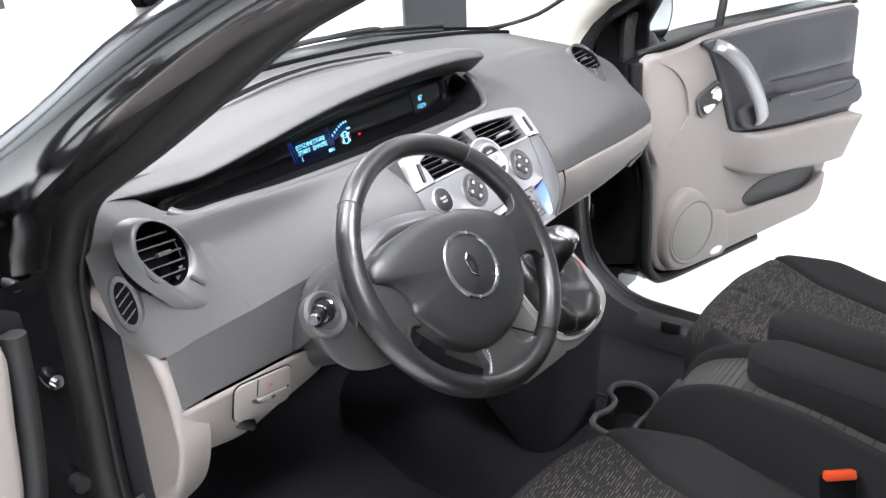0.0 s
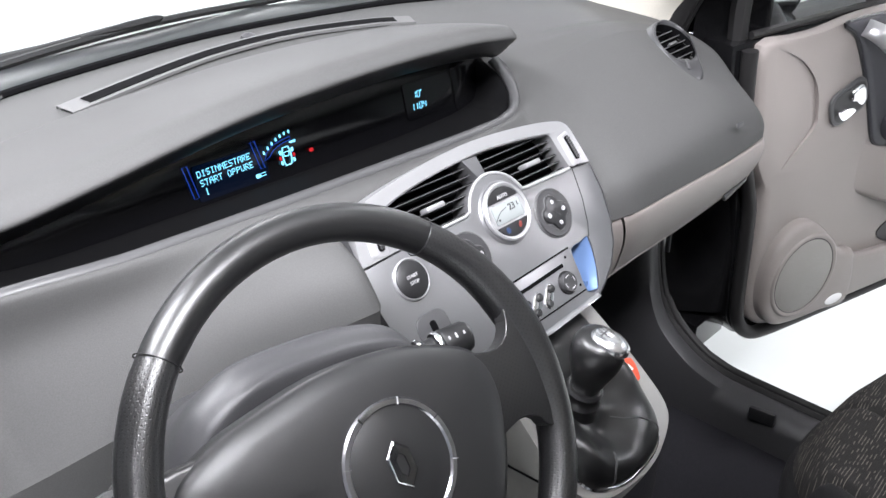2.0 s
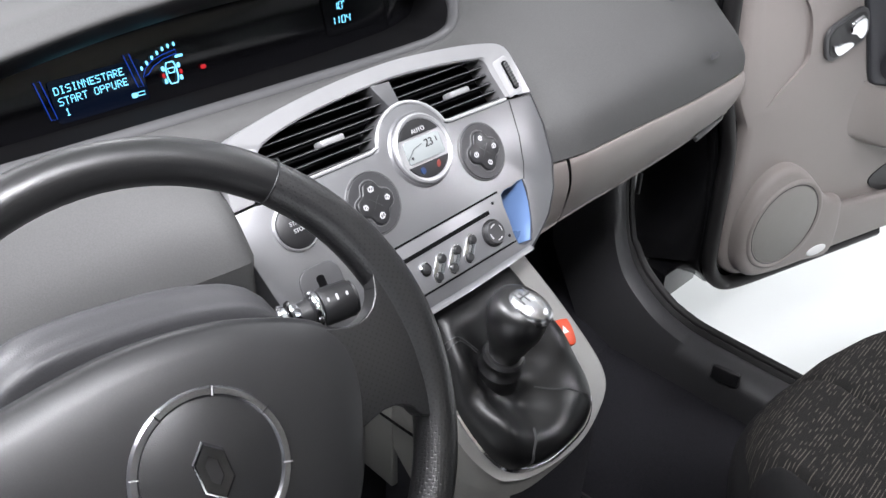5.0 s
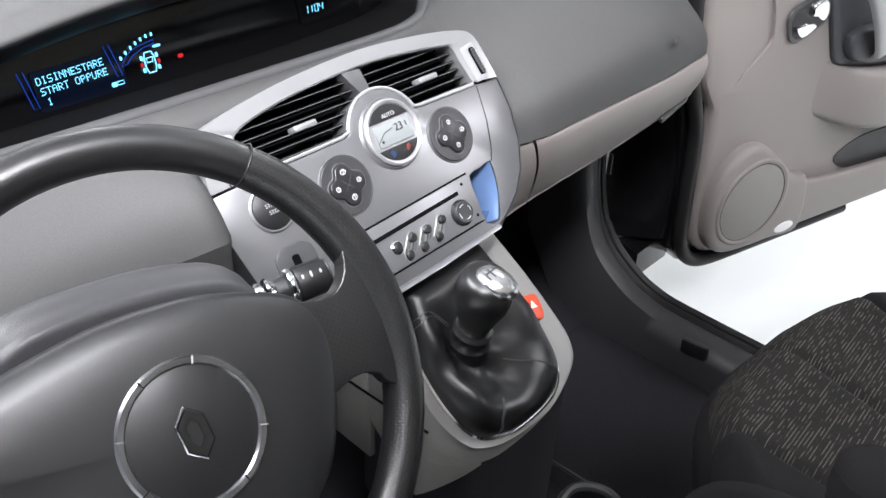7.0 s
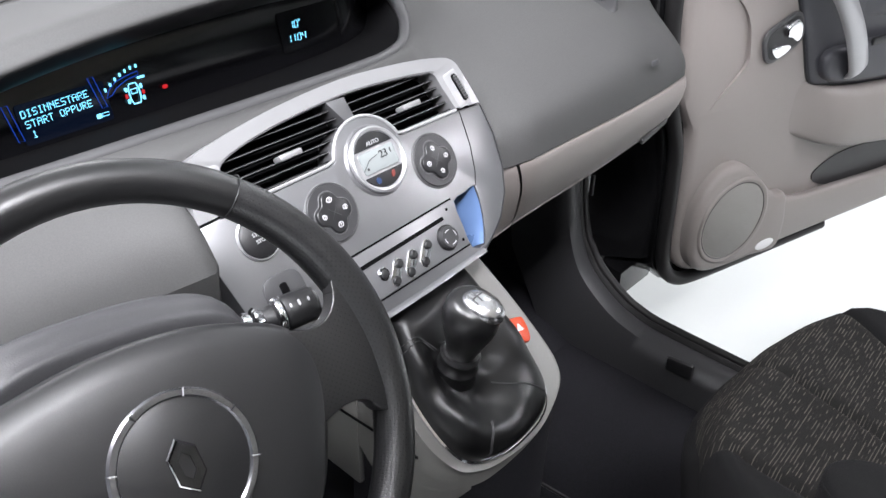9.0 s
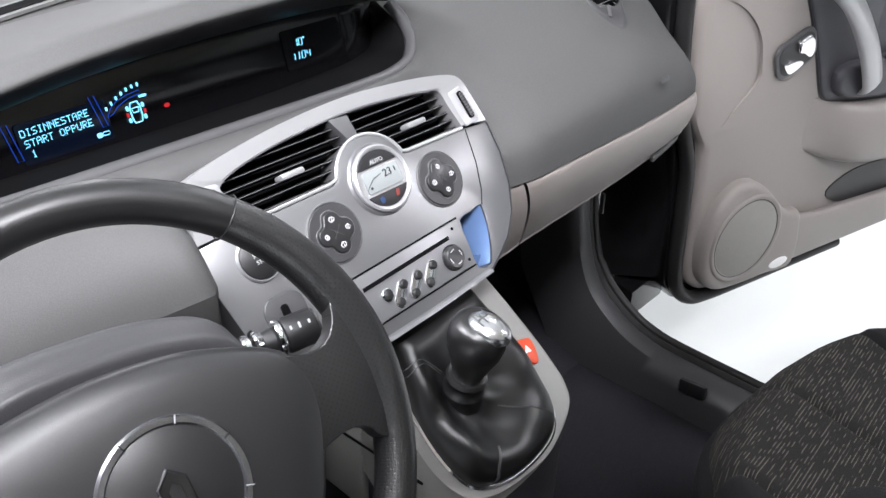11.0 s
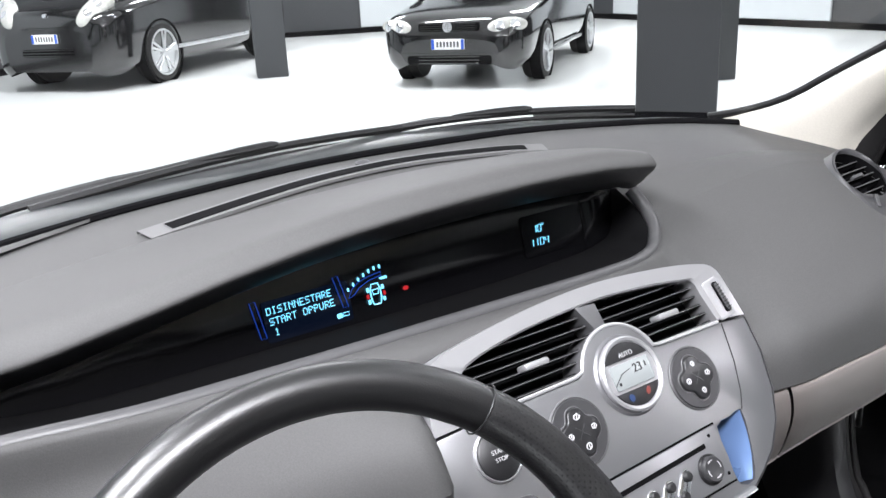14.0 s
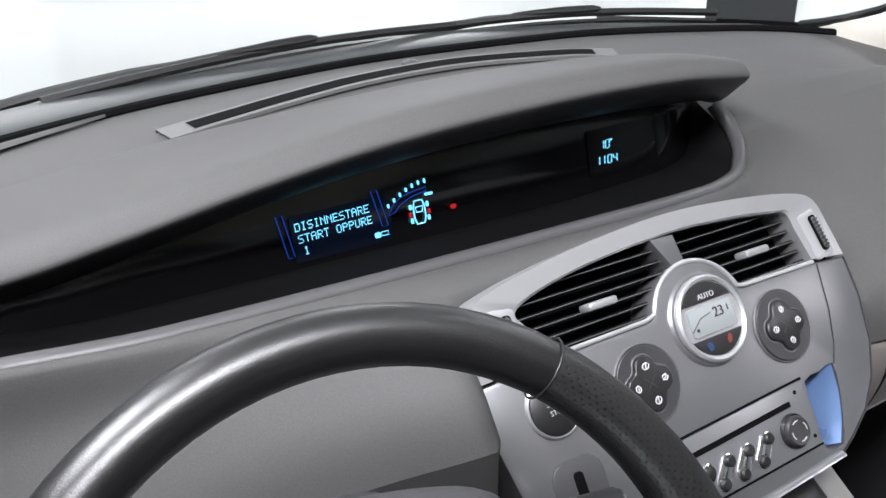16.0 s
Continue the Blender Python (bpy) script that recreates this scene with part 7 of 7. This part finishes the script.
# ---- parked cars ----
def parked_car(m, L, W, H, bonnet_h, bumper_h, tyre_r, tall, label, kindname):
    """x across, y towards the tail, nose at y = 0."""
    car = thing("car", label, "car", m.translation, group="parked cars")
    hw = W / 2

    def P(x, y, z):
        return m @ V(x, y, z)
    # body sides and top as rings over stations along the car
    belt = bonnet_h + 0.06
    edge = bonnet_h - (0.16 if tall else 0.17)
    stations = [(0.0, 0.66, edge - 0.22, 0.26), (0.03, 0.78, edge - 0.1, 0.22), (0.08, 0.86, edge - 0.02, 0.2), (0.18, 0.93, edge + 0.03, 0.19), (0.35, 0.975, edge + 0.07, 0.2), (0.6, 0.99, edge + 0.11, 0.22), (1.0, 1.0, bonnet_h, 0.22), (1.35, 1.0, belt, 0.22), (L * 0.5, 1.0, belt + 0.02, 0.22), (L * 0.8, 1.0, belt + 0.05, 0.24), (L * 0.95, 0.95, belt + 0.02, 0.28), (L, 0.84, belt - 0.15, 0.34)]
    rows = []
    for k in range(49):
        y = L * (k / 48) ** 1.9
        w, top, bot = table(y, stations)
        w *= hw
        rows.append([P(x, y, z) for x, z in ((-w * 0.86, bot), (-w * 0.97, bot + 0.1), (-w, (top + bot) * 0.5), (-w * 0.985, top - 0.12), (-w * 0.9, top - 0.03), (-w * 0.6, top + 0.012), (0, top + 0.025), (w * 0.6, top + 0.012), (w * 0.9, top - 0.03), (w * 0.985, top - 0.12), (w, (top + bot) * 0.5), (w * 0.97, bot + 0.1), (w * 0.86, bot))])
    part("body", surf([smoothed(r, 3) for r in rows]), PAINT, car, "gloss black bodywork", 50)
    nose = rows[0]
    bm = bmesh.new()
    bm.faces.new([bm.verts.new(p) for p in smoothed(nose, 3)])
    part("nose", bm, PAINT, car)
    # cabin
    cab = []
    for y, w, z in ((1.35, 0.86, belt - 0.02), (2.05, 0.78, H - 0.06), (2.5, 0.76, H), (L * 0.72, 0.75, H - 0.02), (L * 0.88, 0.78, H - 0.12), (L * 0.97, 0.84, belt)):
        cab.append([P(x, y, zz) for x, zz in ((-w * hw - 0.08, belt - 0.02), (-w * hw, z - 0.04), (-w * hw * 0.8, z), (0, z + 0.02), (w * hw * 0.8, z), (w * hw, z - 0.04), (w * hw + 0.08, belt - 0.02))])
    part("cabin", surf(cab), GLASS_DARK, car, "dark glazed cabin", 40)
    part("roof", surf([[p + V(0, 0, 0.012) for p in r[1:-1]] for r in cab[1:-1]]), PAINT, car, "gloss black roof", 60)
    # wheels
    for sx in (-1, 1):
        for wy in (0.9 if not tall else 1.0, 0.9 + L * 0.6):
            wm = frm(P(sx * (hw - 0.1), wy, tyre_r), m.to_3x3() @ V(0, sx, 0), (0, 0, 1))
            part("wheel_arch", lathe([(tyre_r * 1.12, -0.02), (tyre_r * 1.12, 0.105), (tyre_r * 1.06, 0.108), (tyre_r * 1.06, -0.02)], wm, 36), BLACK_MATT, car)
            wh = part("wheel", lathe([(tyre_r * 0.62, -0.14), (tyre_r * 0.95, -0.13), (tyre_r, -0.1), (tyre_r, 0.06), (tyre_r * 0.96, 0.1), (tyre_r * 0.84, 0.115), (tyre_r * 0.78, 0.108), (tyre_r * 0.74, 0.09), (tyre_r * 0.1, 0.03)], wm, 36), RUBBER, car, "black tyre")
            part("rim", lathe([(tyre_r * 0.78, 0.085), (tyre_r * 0.78, 0.115), (tyre_r * 0.72, 0.115), (tyre_r * 0.68, 0.07)], wm, 36), CHROME_SOFT, wh, "silver alloy rim")
            for k in range(5):
                for off in (-8, 8):
                    a = radians(72 * k + off + 10)
                    part("rim_spoke", tube([wm @ V(0.03 * math.cos(a), 0.03 * math.sin(a), 0.098), wm @ V(tyre_r * 0.4 * math.cos(a), tyre_r * 0.4 * math.sin(a), 0.1), wm @ V(tyre_r * 0.73 * math.cos(a), tyre_r * 0.73 * math.sin(a), 0.1)], 0.018, 6), CHROME_SOFT, wh)
            part("rim_hub", lathe([(0.06, 0.08), (0.055, 0.11), (0.0, 0.115)], wm, 16), CHROME_SOFT, wh)
    # lamps
    for sx in (-1, 1):
        if tall:
            lm = frm(P(sx * hw * 0.66, 0.15, bonnet_h - 0.14), m.to_3x3() @ V(1, sx * 0.5, sx * 0.22), (m.to_3x3() @ V(0, 0.62, 1)))
        else:
            lm = frm(P(sx * hw * 0.71, 0.105, bonnet_h - 0.245), m.to_3x3() @ V(1, sx * 0.36, 0), (m.to_3x3() @ V(0, 0.3, 1)))
        lp = lm @ pose(sx * 0.02, 0.0, 0.0, 0, 0, sx * (32 if tall else 4))
        lamp = part("headlight", lathe([(0.2, -0.08), (0.2, 0.0), (0.192, 0.022), (0.16, 0.042), (0.1, 0.054), (0.0, 0.058)], lp, 36, 1.4 if tall else 1.08, 0.62 if tall else 0.44), LAMP, car, "clear headlight", 60)
        for u in (-0.085, 0.075):
            part("reflector", lathe([(0.06, 0.046), (0.055, 0.054), (0.03, 0.06), (0.0, 0.062)], lp @ pose(u, 0, 0), 20), CHROME, lamp)
        part("fog_lamp", slab(rrect(0, 0, 0.17, 0.055, 0.025), 0.04, frm(P(sx * hw * 0.74, 0.07, bumper_h - (0.2 if tall else 0.17)), m.to_3x3() @ V(1, sx * 0.35, 0), (0, 0, 1)), 0.01, lift=0.012), LAMP if tall else BLACK, car, "small fog lamp")
    fm = frm(P(0, 0.0, 0), m.to_3x3() @ V(1, 0, 0), (0, 0, 1))
    grille = part("grille", slab(rrect(0, edge - 0.075 if not tall else edge - 0.2, W * (0.36 if tall else 0.4), 0.09, 0.02), 0.05, fm @ pose(0, 0, -0.06), 0.01, lift=0.05), BLACK_MATT, car, "black grille")
    for k in range(4):
        part("grille_bar", box(W * 0.36, 0.007, 0.02, fm @ pose(0, (edge - 0.105 if not tall else edge - 0.23) + 0.022 * k, -0.002)), PAINT, grille)
    part("emblem", lathe([(0.055, -0.05), (0.055, 0.012), (0.044, 0.012), (0.04, 0.004), (0.0, 0.004)] if not tall else [(0.03, -0.05), (0.028, 0.0), (0.0, 0.004)], fm @ pose(0, edge - (0.07 if not tall else 0.03), 0.004 if not tall else -0.04), 24), CHROME, car, "plain round chrome emblem")
    plate = part("number_plate", slab(rrect(0, bumper_h - 0.0, 0.38, 0.11, 0.01), 0.015, fm, 0.003, lift=0.03), WHITE, car, "white number plate with blue ends")
    for u in (-0.17, 0.17):
        part("plate_band", slab(rrect(u, bumper_h, 0.034, 0.105, 0.005), 0.002, fm, lift=0.0315), PLATE_BLUE, plate)
    for k in range(7):
        part("plate_bar", slab(rrect(-0.117 + 0.039 * k, bumper_h, 0.023, 0.06, 0.003, 2), 0.002, fm, lift=0.0312), BADGE_GREY, plate)
    part("air_intake", slab(rrect(0, bumper_h - 0.17, W * (0.4 if tall else 0.56), 0.1, 0.03), 0.03, fm, 0.008, lift=0.006), BLACK_MATT, car, "dark lower air intake")
    for k in range(3):
        part("intake_bar", box(W * 0.4, 0.012, 0.012, fm @ pose(0, bumper_h - 0.205 + 0.035 * k, 0.01)), PAINT, car)
    for sx in (-1, 1):
        part("sill_strip", box(0.02, L * 0.45, 0.05, m @ pose(sx * (hw + 0.002), L * 0.45, 0.42 if tall else 0.3), 0.008), CHROME_SOFT if tall else PAINT, car, "bright sill strip" if tall else "")
        part("side_mirror", lathe([(0.02, -0.08), (0.09, -0.05), (0.1, 0.02), (0.08, 0.06), (0.0, 0.065)], frm(P(sx * (hw + 0.1), 1.45, belt + 0.06), m.to_3x3() @ V(1, 0, 0), (0, 0, 1)), 16, 1.2, 0.8), PAINT, car)
    return car


CHROME_SOFT = mat("silver_alloy", (0.62, 0.63, 0.64), 0.3, metal=0.8)
LAMP = mat("headlight_lens", (0.5, 0.5, 0.47), 0.2, metal=0.15, patch=0.35, patch_scale=16)
PLATE_BLUE = mat("plate_blue", (0.02, 0.09, 0.5), 0.4)
parked_car(pose(4.85, 7.38, 0, 0, 0, -54.5), 4.15, 1.74, 1.44, 0.9, 0.48, 0.31, False, "black hatchback parked on the white floor", "hatchback")
parked_car(pose(1.5, 11.2, 0, 0, 0, -51), 4.8, 1.93, 1.7, 1.12, 0.66, 0.38, True, "large black off-road car parked on the white floor", "off-roader")
